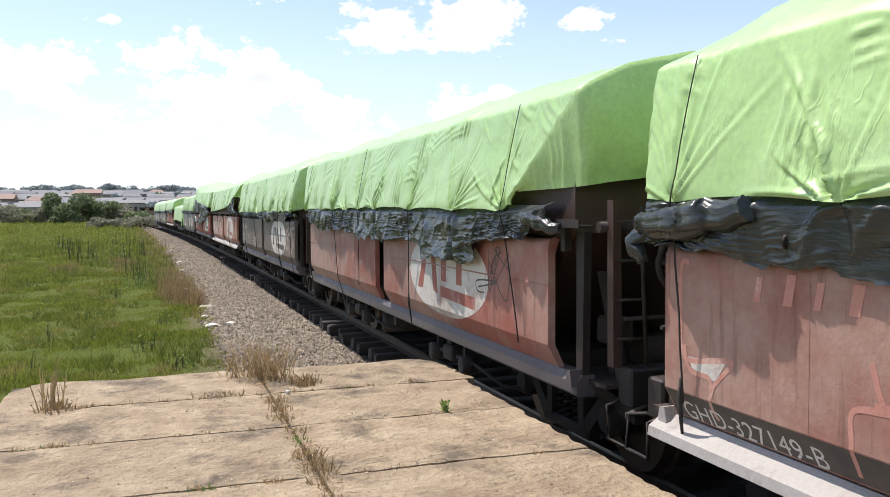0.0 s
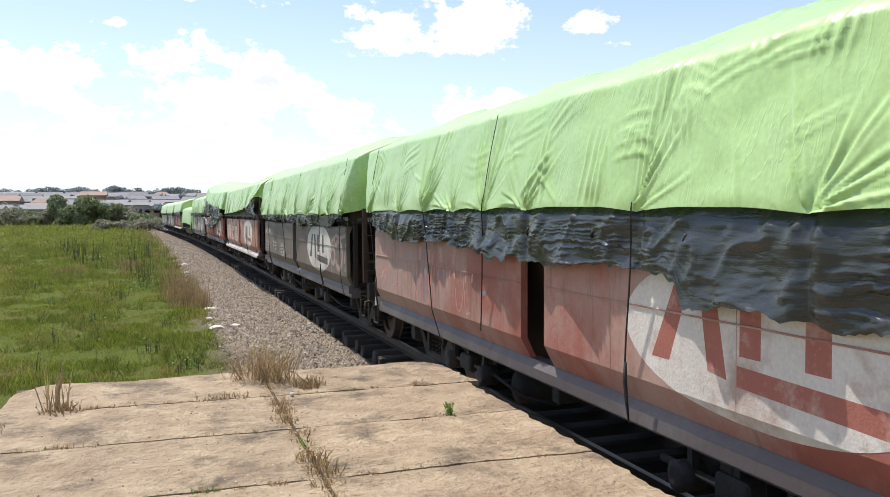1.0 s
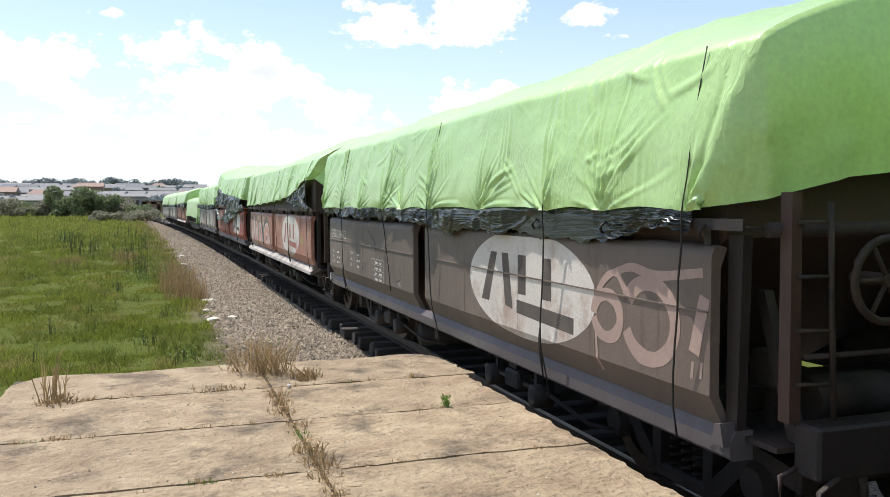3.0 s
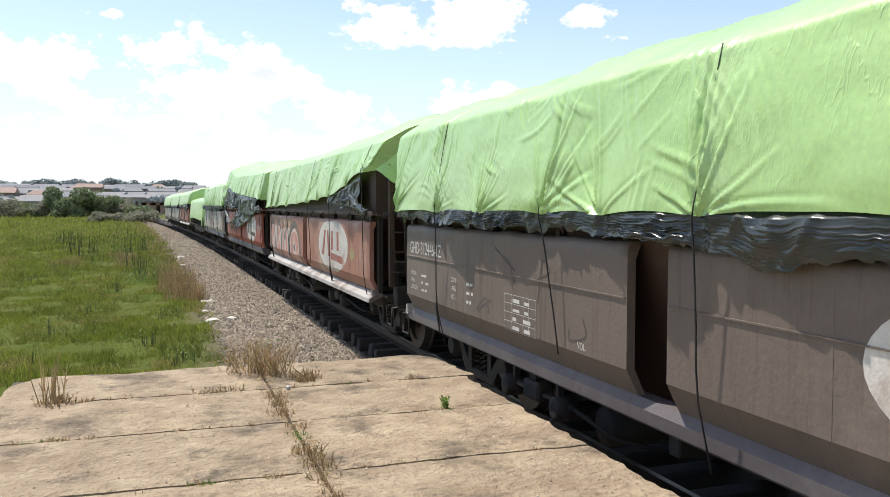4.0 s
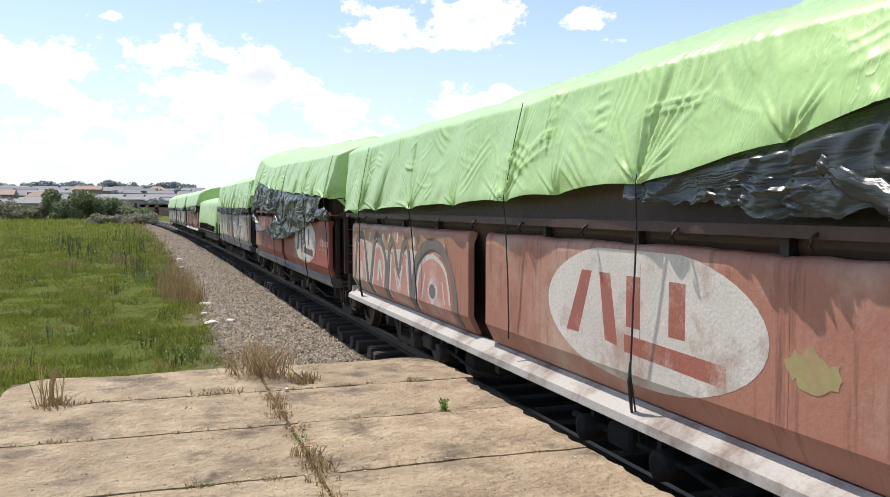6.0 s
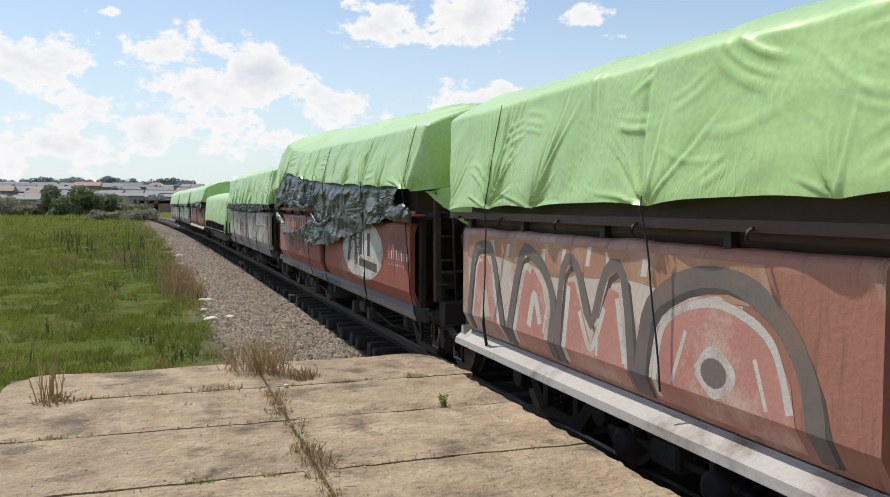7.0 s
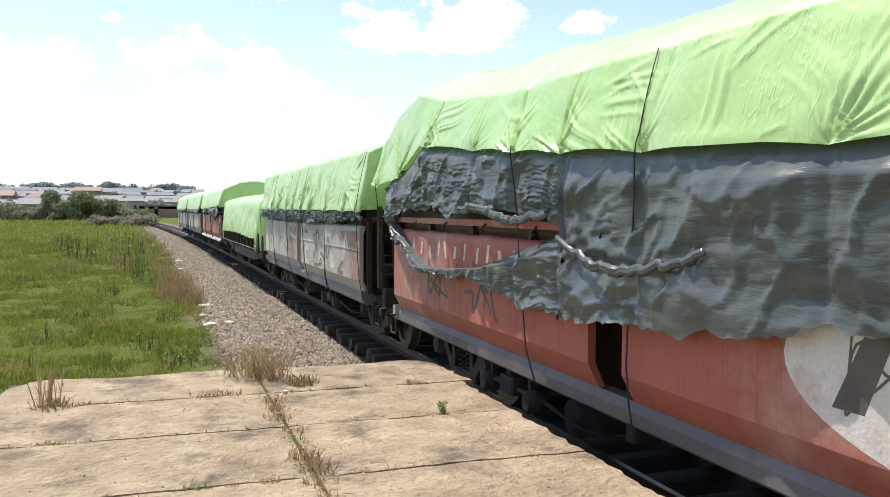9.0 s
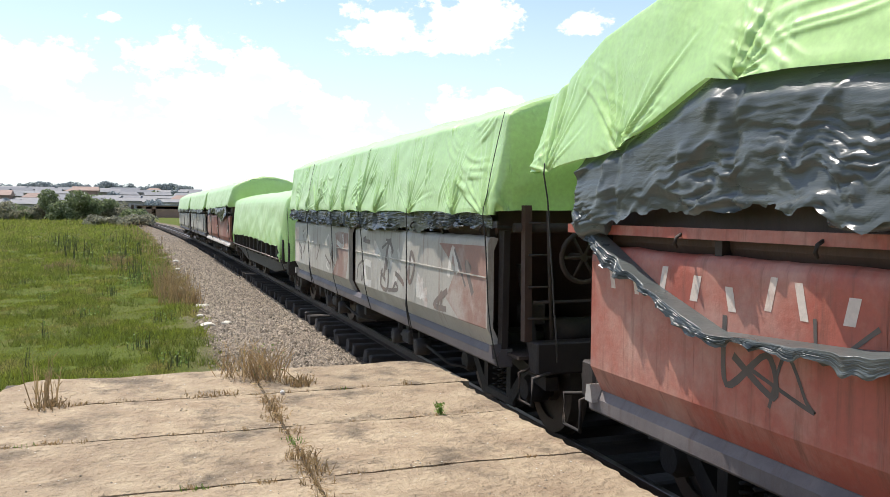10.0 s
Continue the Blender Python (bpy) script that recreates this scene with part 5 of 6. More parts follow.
def paint_marks():
    W = WAGONS
    # W0: pale outlines and bars, running number on the lower band
    s = W[0]
    for pts in ([(4.98, 1.76), (5.05, 1.74), (5.06, 1.45), (5.04, 1.28), (4.96, 1.22), (4.62, 1.27), (4.70, 1.17), (4.76, 1.11), (4.80, 0.98), (4.78, 0.92)], [(5.02, 1.30), (4.97, 1.17), (4.80, 1.15), (4.78, 1.08)],
                [(3.72, 1.42), (3.66, 1.26), (3.60, 1.23), (3.81, 1.20), (3.82, 1.05), (3.83, 0.90)], [(3.70, 1.24), (3.40, 1.26), (3.2, 1.2)]):
        mark(s, "paint_outline", stroke(pts, 0.028), M_PINK, 2)
    mark(s, "paint_fill", [[(4.98, 1.24), (4.66, 1.25), (4.74, 1.14), (4.95, 1.18)]], M_WHITE, 1)
    bars(s, 4.45, 1.60, 6, 0.14, 0.14, 0.07, M_PINK, 0.2, 0, 3)
    mark(s, "number_band", [[(5.20, 0.872), (0.30, 0.872), (0.30, 1.022), (5.20, 1.022)]], M_SPRAY, 1, "black painted number band")
    lettering(s, "GHD-327149-B", 5.10, 0.872, 0.165, M_LETTER, math.atan(LEAN), -(HALF - LEAN * (CREASE - 0.872)) - 0.002, 1.03)
    # W1
    s = W[1]
    emblem(s, -2.56, 1.40, M_WHITE, M_LOGO)
    scribble(s, -4.5, -3.7, 1.2, 1.7, 6, 0.018, M_SPRAY, 5)
    bars(s, 4.9, 1.52, 9, 0.20, 0.15, 0.16, M_PINK, 0.2, 0.02, 4)
    scribble(s, 3.8, 5.0, 1.1, 1.7, 3, 0.022, M_PINK, 7, 2)
    for pts, w in (([(3.46, 1.62), (3.36, 1.30), (3.19, 1.06)], 0.025), ([(3.30, 1.63), (3.22, 1.30), (3.19, 1.06)], 0.02), ([(2.76, 1.66), (2.79, 1.30), (2.81, 1.04)], 0.03), ([(2.62, 1.62), (2.70, 1.30), (2.80, 1.06)], 0.03),
                   ([(1.89, 1.30), (1.86, 1.14), (1.78, 1.08), (1.70, 1.16), (1.64, 1.39)], 0.016), ([(1.62, 1.30), (1.60, 1.09), (1.47, 1.10)], 0.016)):
        mark(s, "scrawl", stroke(pts, w), M_PINK, 2)
    bars(s, 2.60, 1.38, 8, 0.12, 0.10, 0.05, M_PINK, 0.2, 0.012, 8)
    slate = mat("slate_blue_spray", (0.20, 0.20, 0.24), (0.26, 0.23, 0.25), 4, 0.7, 0.1, 40)
    for pts in ([(2.94, 1.62), (2.93, 1.30), (2.95, 1.07)], [(2.44, 1.40), (2.30, 1.42), (2.20, 1.39)], [(1.20, 1.30), (1.05, 1.33)]):
        mark(s, "scrawl", stroke(pts, 0.045), slate, 1)
    # W2: number, data panels, emblem and looped graffiti
    s = W[2]
    lettering(s, "GHD-312446-1Z", 5.06, 1.52, 0.19, M_LETTER)
    for k, word in enumerate(("P.TOTAL", "TARA", "LOTAÇÃO")):
        lettering(s, word, 5.02, 1.27 - 0.08 * k, 0.065, M_LETTER)
        bars(s, 4.62, 1.27 - 0.08 * k, 2, 0.20, 0.028, -0.08, M_LETTER, 0.0, 0, k)
    for k, word in enumerate(("COMP. -", "LARG. -", "ALT. -")):
        lettering(s, word, 3.62, 1.30 - 0.085 * k, 0.07, M_LETTER)
        bars(s, 3.18, 1.30 - 0.085 * k, 2, 0.18, 0.028, -0.08, M_LETTER, 0.0, 0, 5 + k)
    for q in range(5):
        mark(s, "table_line", [[(2.25, 1.02 + 0.075 * q), (1.62, 1.02 + 0.075 * q), (1.62, 1.024 + 0.075 * q), (2.25, 1.024 + 0.075 * q)]], M_LETTER, 3)
    for y in (2.25, 2.10, 1.86, 1.75, 1.63):
        mark(s, "table_line", [[(y, 1.02), (y - 0.005, 1.02), (y - 0.005, 1.325), (y, 1.325)]], M_LETTER, 4)
    for q in range(4):
        bars(s, 2.07, 1.035 + 0.075 * q, 2, 0.26, 0.03, -0.04, M_LETTER, 0, 0, 20 + q)
    lettering(s, "VOL.", 0.93, 1.06, 0.07, M_LETTER)
    emblem(s, -2.78, 1.41, M_WHITE, M_SPRAY)
    dusty = mat("dusty_pink_spray", (0.45, 0.325, 0.27), (0.36, 0.255, 0.215), 3, 0.7, 0.1, 30)
    mark(s, "loop", stroke(oval(-4.12, 1.33, 0.17, 0.14, 20, 0, 6.1), 0.085, 2), dusty, 2)
    mark(s, "loop", stroke(oval(-4.62, 1.36, 0.27, 0.23, 24, 0.5, 5.9), 0.10, 2), dusty, 3)
    mark(s, "loop", stroke([(-3.95, 1.40), (-4.08, 1.56), (-4.24, 1.62), (-4.36, 1.50)], 0.05), dusty, 4)
    mark(s, "loop", stroke([(-4.22, 1.62), (-4.42, 1.67), (-4.70, 1.64), (-5.14, 1.69)], 0.06), dusty, 5)
    mark(s, "loop", stroke([(-5.16, 1.56), (-5.12, 1.42), (-5.07, 1.24)], 0.09), dusty, 4)
    bars(s, -5.04, 1.10, 2, 0.06, 0.12, 0.03, dusty, 0.1, 0.01, 9)
    mark(s, "paint_run", stroke([(-3.98, 1.20), (-4.0, 1.05), (-4.02, 0.95)], 0.03), dusty, 5)
    scribble(s, 0.6, 3.0, 1.1, 1.7, 4, 0.02, M_SPRAY, 19)
    # W3: emblem on the near door, large lettered graffiti on the far one
    s = W[3]
    emblem(s, -2.63, 1.40, M_WHITE, M_LOGO)
    splash = [(-4.12 + (0.17 + 0.06 * fbm(math.cos(a) * 2, math.sin(a) * 2, 3.0)) * math.cos(a), 1.33 + (0.09 + 0.06 * fbm(math.cos(a) * 3, math.sin(a) * 3, 5.0)) * math.sin(a)) for a in np.linspace(0, 6.2832, 30)[:-1]]
    mark(s, "spray_splash", [splash], mat("yellow_green_spray", (0.36, 0.34, 0.13), (0.40, 0.27, 0.15), 6, 0.7, 0, 30), 2)
    pale = mat("pale_grey_spray", (0.68, 0.60, 0.52), (0.56, 0.47, 0.40), 2, 0.7, 0.1, 30, cc=(0.48, 0.28, 0.21), cscale=2.2, camount=0.5)
    grey = mat("dark_grey_spray", (0.15, 0.13, 0.115), (0.23, 0.185, 0.155), 2, 0.7, 0.1, 30, cc=(0.25, 0.16, 0.12), cscale=2.0, camount=0.4)
    mark(s, "graffiti_ground", [[(5.1, 1.52), (0.9, 1.56), (1.0, 1.77), (5.05, 1.78)]], M_OCHRE, 1)
    mark(s, "graffiti_ground", stroke([(5.05, 1.30), (4.3, 1.34), (3.4, 1.28), (2.4, 1.30), (1.2, 1.30)], 0.52), pale, 2)
    for pts, w in (([(5.08, 0.89), (4.93, 1.56), (4.80, 1.68), (4.56, 1.69), (4.44, 1.58), (4.20, 0.89)], 0.085), ([(4.14, 0.89), (3.86, 1.64), (3.60, 1.66), (3.36, 1.50), (3.27, 1.26), (3.36, 0.89)], 0.10),
                   ([(3.22, 0.89), (3.12, 1.60), (2.90, 1.62), (2.70, 1.25), (2.50, 1.62), (2.28, 1.60), (2.16, 0.89)], 0.085),
                   ([(2.10, 0.89), (2.02, 1.38), (1.82, 1.56), (1.50, 1.67), (1.16, 1.66), (0.86, 1.50), (0.68, 1.24), (0.62, 0.89)], 0.12)):
        mark(s, "graffiti_outline", stroke(pts, w, 3), grey, 4)
        mark(s, "graffiti_shadow", stroke([(y - 0.06, max(z - 0.05, 0.89)) for y, z in pts], w * 0.6, 2), M_SPRAY, 3)
    for poly in ([(4.98, 0.90), (4.86, 1.50), (4.74, 1.60), (4.60, 1.60), (4.50, 1.50), (4.30, 0.90), (4.46, 0.90), (4.60, 1.30), (4.70, 1.30), (4.80, 0.90)], [(4.00, 0.90), (3.80, 1.54), (3.62, 1.56), (3.46, 1.44), (3.38, 1.24), (3.46, 0.90)],
                 [(3.14, 0.90), (3.06, 1.50), (2.94, 1.52), (2.70, 1.12), (2.46, 1.52), (2.34, 1.50), (2.24, 0.90)],
                 [(1.98, 0.90), (1.90, 1.34), (1.74, 1.48), (1.46, 1.57), (1.20, 1.56), (0.94, 1.44), (0.80, 1.22), (0.74, 0.90)]):
        mark(s, "graffiti_fill", [poly], M_PINK, 5)
    for pts, w in (([(4.96, 0.90), (4.84, 1.48), (4.70, 1.56)], 0.03), ([(4.28, 0.92), (4.46, 1.46)], 0.05), ([(4.02, 0.92), (3.80, 1.52), (3.66, 1.54)], 0.06), ([(3.70, 1.10), (3.60, 1.36), (3.50, 1.14)], 0.07), ([(3.44, 1.08), (3.38, 1.28)], 0.03),
                   ([(3.12, 0.92), (3.02, 1.48)], 0.06), ([(2.86, 1.32), (2.70, 1.08), (2.52, 1.38)], 0.05), ([(2.26, 1.06), (2.36, 1.46)], 0.05), ([(1.94, 0.92), (1.84, 1.36), (1.48, 1.53), (1.16, 1.51), (0.92, 1.38), (0.80, 1.08)], 0.05),
                   ([(1.52, 1.16), (1.38, 1.28), (1.22, 1.18), (1.36, 1.06), (1.52, 1.16)], 0.06), ([(1.75, 1.05), (1.62, 1.36)], 0.03), ([(1.05, 1.3), (0.96, 1.06)], 0.03), ([(2.62, 1.05), (2.6, 1.3)], 0.03)):
        mark(s, "graffiti_line", stroke(pts, w), M_WHITE, 6)
    mark(s, "graffiti_hole", [oval(1.37, 1.17, 0.11, 0.08, 16)], grey, 7)
    bars(s, 4.75, 1.62, 9, 0.13, 0.13, 0.24, M_WHITE, 0.25, 0.02, 31)
    bars(s, 1.45, 1.44, 3, 0.09, 0.10, 0.05, M_WHITE, 0.2, 0.03, 32)
    # W4: emblem, plain bars for the names, black scrawls
    s = W[4]
    emblem(s, -2.80, 1.42, M_WHITE, M_SPRAY)
    bars(s, -4.28, 1.38, 8, 0.085, 0.12, 0.03, M_WHITE, 0.0, 0, 41)
    bars(s, -4.32, 1.30, 8, 0.06, 0.03, 0.03, M_WHITE, 0.0, 0, 42)
    scribble(s, -5.1, -4.3, 1.52, 1.72, 5, 0.018, grey, 43)
    for y in (-3.95, -4.25, -4.55, -3.7):
        mark(s, "paint_run", stroke([(y, 1.55), (y + 0.01, 1.3), (y - 0.01, 1.08)], 0.014), grey, 5)
    bars(s, 4.95, 1.58, 13, 0.14, 0.16, 0.16, pale, 0.25, 0.02, 44)
    scribble(s, 1.2, 4.0, 1.12, 1.6, 7, 0.035, M_SPRAY, 45)
    scribble(s, -3.2, -1.9, 1.2, 1.6, 7, 0.022, M_SPRAY, 46)
    # W5: washed-out graffiti over both doors
    s = W[5]
    red = mat("bared_brown_paint", (0.34, 0.20, 0.155), (0.28, 0.17, 0.135), 2, 0.7, 0.2, 30, cc=(0.42, 0.35, 0.30), cscale=1.5, camount=0.7)
    mark(s, "bare_patch", [[(5.15, 1.72), (4.75, 1.74), (4.7, 1.05), (5.1, 1.02)]], pale, 1)
    mark(s, "bare_patch", [[(1.25, 1.70), (1.0, 1.74), (0.32, 1.72), (0.34, 1.3), (0.5, 1.02), (1.5, 1.02), (1.1, 1.3)]], red, 1)
    mark(s, "bare_patch", [[(-3.9, 1.74), (-5.18, 1.76), (-5.18, 1.02), (-4.5, 1.02), (-4.1, 1.2), (-4.4, 1.5)]], red, 1)
    scribble(s, -4.8, -0.4, 1.08, 1.7, 13, 0.055, grey, 52)
    scribble(s, -4.8, -0.4, 1.08, 1.7, 9, 0.07, M_WHITE, 53, 3)
    scribble(s, 0.5, 4.9, 1.08, 1.7, 8, 0.045, grey, 54)
    scribble(s, 0.5, 4.9, 1.08, 1.7, 6, 0.06, M_WHITE, 55, 3)
    for s in (W[7], W[8], W[9]):
        scribble(s, -4.8, 4.8, 1.1, 1.7, 8, 0.06, grey, 60)
        scribble(s, -4.8, 4.8, 1.1, 1.7, 6, 0.08, M_WHITE, 61, 3)


paint_marks()

# ---------------------------------------------------------------- track bed, stones, growth
def thing(name, label, category, group="", kind=""):
    return tagged(new(name), label, category, group, kind)


def place(ob, x, y, z, turn=0.0):
    ob.matrix_basis = pose(x, y, z, 0, 0, turn)
    return ob


def make_sleepers():
    bed = thing("railway_track", "dark weathered sleepers half sunk in grey ballast", "railway track", kind="structure")
    meshes = []
    for k in range(5):
        rng = random.Random(k)
        bm = bmesh.new()
        box(bm, -1.0, 1.0, -0.115, 0.115, -0.40, -0.132, 0.018)
        for v in bm.verts:
            v.co += Vector((rng.uniform(-0.03, 0.03), rng.uniform(-0.008, 0.008), rng.uniform(-0.008, 0.006)))
        meshes.append(finish("sleeper", bm, M_SLEEPER))
    rng = random.Random(5)
    for i in range(290):
        u = -8 + 0.58 * i
        ob = new("sleeper", meshes[i % 5])
        ob.parent = bed
        ob.matrix_basis = pose(track_x(u) + rng.uniform(-0.05, 0.05), u, 0, 0, 0, track_turn(u) + rng.uniform(-1.2, 1.2))
    V, F = [], []
    for i in range(260):
        u = 160.2 + 0.58 * i
        n = len(V)
        x = track_x(u)
        V += [(x + a, u + b, z) for a in (-1, 1) for b in (-0.11, 0.11) for z in (-0.4, -0.132)]
        F += [tuple(n + q for q in f) for f in ((0, 1, 3, 2), (4, 6, 7, 5), (0, 4, 5, 1), (2, 3, 7, 6), (1, 5, 7, 3))]
    tagged(part("far_sleepers", soup("far_sleepers", V, F, M_SLEEPER), M_SLEEPER, bed), kind="stuff")


make_sleepers()


def scatter(name, centres, base_v, base_f, size, material, label, category, squash=1.0, lean=None, seed=3, kind="stuff"):
    """Many small pieces of one base shape, each turned and sized at random, in one mesh."""
    r = np.random.RandomState(seed)
    n, m = len(centres), len(base_v)
    a = r.uniform(0, 6.283, n)
    ca, sa = np.cos(a), np.sin(a)
    B = np.array(base_v)
    V = B[None] * (1 + 0.35 * r.uniform(-1, 1, (n, m, 1)))
    if lean is not None:
        V[:, :, 0] += B[None, :, 2] ** 1.5 * r.normal(0, lean, (n, 1))
    V = V * size[:, None, None]
    V[:, :, 2] *= squash
    X = V[:, :, 0] * ca[:, None] - V[:, :, 1] * sa[:, None]
    Y = V[:, :, 0] * sa[:, None] + V[:, :, 1] * ca[:, None]
    W = np.stack([X, Y, V[:, :, 2]], 2) + centres[:, None]
    F = (np.array(base_f)[None] + (np.arange(n) * m)[:, None, None]).reshape(-1, len(base_f[0]))
    ob = new(name, soup(name, W.reshape(-1, 3).tolist(), F.tolist(), material))
    return tagged(ob, label, category, kind=kind)


OCTA_V = [(1, 0, 0), (-1, 0, 0), (0, 1, 0), (0, -1, 0), (0, 0, 1), (0, 0, -1)]
OCTA_F = [(0, 2, 4), (2, 1, 4), (1, 3, 4), (3, 0, 4), (2, 0, 5), (1, 2, 5), (3, 1, 5), (0, 3, 5)]


def make_ballast():
    r = np.random.RandomState(8)
    C, S = [], []
    for y0, y1, dens, size in ((7.9, 16, 560, 0.031), (16, 26, 420, 0.034), (26, 44, 200, 0.042), (44, 80, 75, 0.058)):
        n = int((y1 - y0) * 3.1 * dens)
        y = r.uniform(y0, y1, n)
        off = r.uniform(-3.35, -0.1, n)
        edge = np.array([0.35 * fbm(v * 0.45, 2.0) for v in y])
        keep = off > -3.0 + edge + r.normal(0, 0.12, n)
        for yy, oo in zip(y[keep], off[keep]):
            x = track_x(yy) + oo
            C.append((x, yy, ground_z(x, yy) + (-0.02 if oo > -1.05 else 0.012)))
            S.append(size * r.uniform(0.6, 1.35))
    C, S = np.array(C), np.array(S)
    # stones below the wagons get the colour that holds their shade
    shaded = np.array([c[0] - track_x(c[1]) > -0.98 for c in C])
    scatter("ballast_stones", C[~shaded], OCTA_V, OCTA_F, S[~shaded], M_STONE, "loose grey-brown crushed stone ballast", "ballast", 0.75)
    scatter("shaded_ballast", C[shaded], OCTA_V, OCTA_F, S[shaded], M_SHADE_STONE, "ballast between the sleepers, coloured dark for the train's shade", "ballast", 0.75, seed=4)


make_ballast()


def clear_of_track(x, y, edge=3.05):
    return x < track_x(y) - edge - 0.35 * fbm(y * 0.45, 2.0)


def make_grass():
    r = np.random.RandomState(21)
    C, S = [], []
    for y0, y1, n, h in ((7.0, 15, 34000, 0.060), (15, 26, 40000, 0.072), (26, 48, 40000, 0.095), (48, 100, 28000, 0.15), (100, 190, 22000, 0.32)):
        y = y0 + (y1 - y0) * r.uniform(0, 1, n) ** 0.9
        lo, hi = -0.19 * y - 1.6, np.where(y < 60, 1.4, 1.4 - (y - 60) ** 2 / 3000)
        x = lo + (hi - lo) * r.uniform(0, 1, n)
        for a, b in zip(x, y):
            if not clear_of_track(a, b) or (-1.3 < a < 2.6 and b < 7.8):
                continue
            lush = 0.5 + 1.3 * (fbm(a * 0.7, b * 0.5, 4.0) + 0.22)
            near_edge = track_x(b) - a < 3.9
            if lush < 0.55 and r.uniform() < 0.55 or near_edge and r.uniform() < 0.35:
                continue
            C.append((a, b, ground_z(a, b) - 0.01))
            S.append(h * max(lush, 0.45) * r.uniform(0.6, 1.5))
    blade_v = [(-0.10, 0, 0), (0.10, 0.02, 0), (0.10, 0.25, 1.0), (-0.30, -0.1, 0), (-0.12, -0.1, 0), (-0.45, -0.3, 0.8), (0.15, 0.2, 0), (0.33, 0.1, 0), (0.6, -0.1, 0.75)]
    scatter("grass", np.array(C), blade_v, [(0, 1, 2), (3, 4, 5), (6, 7, 8)], np.array(S), M_GRASS, "short green meadow grass", "grass", 1.0, 0.35)


make_grass()


def make_clumps():
    """Coarser tussocks that stand out of the short grass."""
    r = np.random.RandomState(77)
    C, S = [], []
    while len(S) < 7000:
        b = 9 + 60 * r.uniform() ** 1.6
        a = -0.19 * b - 1.2 + (0.19 * b + 2.2) * r.uniform()
        if not clear_of_track(a, b, 3.3) or (-1.5 < a < 2.7 and b < 8.2) or fbm(a * 0.45, b * 0.3, 9.0) < 0.10:
            continue
        for _ in range(7):
            x, y = a + r.normal(0, 0.10), b + r.normal(0, 0.10)
            C.append((x, y, ground_z(x, y) - 0.01))
            S.append((0.085 + 0.0032 * b) * r.uniform(0.6, 1.5))
    blade = [(-0.05, 0, 0), (0.05, 0.02, 0), (0.22, 0.2, 1.0), (-0.12, -0.05, 0), (-0.03, -0.05, 0), (-0.40, -0.3, 0.8), (0.06, 0.1, 0), (0.14, 0.05, 0), (0.5, -0.1, 0.7)]
    scatter("grass_clumps", np.array(C), blade, [(0, 1, 2), (3, 4, 5), (6, 7, 8)], np.array(S), M_TUSSOCK, "coarse dark green tussocks in the meadow", "grass", 1.0, 0.3)


make_clumps()


def stalks(n, radius, height, seed, width=0.006, spread=0.5, droop=0.15, twigs=2):
    """Dry or green upright stems with side twigs, as thin three-sided blades."""
    rng = random.Random(seed)
    V, F = [], []

    def blade(p, q, w):
        d = (q - p).normalized()
        u = d.cross(Vector((rng.uniform(-1, 1), rng.uniform(-1, 1), 0.2))).normalized() * w
        mid = p.lerp(q, 0.55) + Vector((rng.uniform(-1, 1), rng.uniform(-1, 1), 0)) * (q - p).length * 0.05
        k = len(V)
        V.extend([p - u, p + u, mid - u * 0.8, mid + u * 0.8, q])
        F.extend([(k, k + 1, k + 3, k + 2), (k + 2, k + 3, k + 4)])

    for _ in range(n):
        a, d = rng.uniform(0, 6.283), radius * rng.random() ** 0.7
        p = Vector((d * math.cos(a), d * math.sin(a), -0.01))
        h = height * rng.uniform(0.35, 1.0)
        q = p + Vector((rng.gauss(0, spread) * h * 0.5, rng.gauss(0, spread) * h * 0.5, h * (1 - droop * rng.random())))
        blade(p, q, width)
        for _ in range(rng.randint(0, twigs)):
            s = p.lerp(q, rng.uniform(0.3, 0.9))
            blade(s, s + Vector((rng.uniform(-0.3, 0.3), rng.uniform(-0.3, 0.3), rng.uniform(0.1, 0.35))) * h * 0.6, width * 0.7)
    return V, F


def leaves(n, radius, height, seed, size):
    rng = random.Random(seed)
    V, F = [], []
    for _ in range(n):
        a, d, z = rng.uniform(0, 6.283), radius * rng.random() ** 0.6, height * rng.random()
        c = Vector((d * math.cos(a), d * math.sin(a), z))
        u = Vector((rng.uniform(-1, 1), rng.uniform(-1, 1), rng.uniform(-0.5, 0.7))).normalized() * size * rng.uniform(0.6, 1.4)
        w = u.cross(Vector((rng.uniform(-1, 1), rng.uniform(-1, 1), rng.uniform(-1, 1)))).normalized() * size * 0.35
        k = len(V)
        V.extend([c, c + u * 0.5 + w, c + u, c + u * 0.5 - w])
        F.append((k, k + 1, k + 2, k + 3))
    return V, F


def weed(name, label, x, y, z, n, radius, height, seed, material=M_DRY, group="weeds on the platform", green=0, width=0.006, spread=0.5, leafsize=0.03, twigs=2):
    t = place(thing(name, label, "weed", group), x, y, z)
    V, F = stalks(n, radius, height, seed, width, spread, twigs=twigs)
    part("stem_tuft", soup("stem_tuft", V, F, material), material, t)
    if green:
        V, F = leaves(green, radius, height * 0.7, seed + 1, leafsize)
        part("foliage", soup("foliage", V, F, M_WEED), M_WEED, t)
    return t


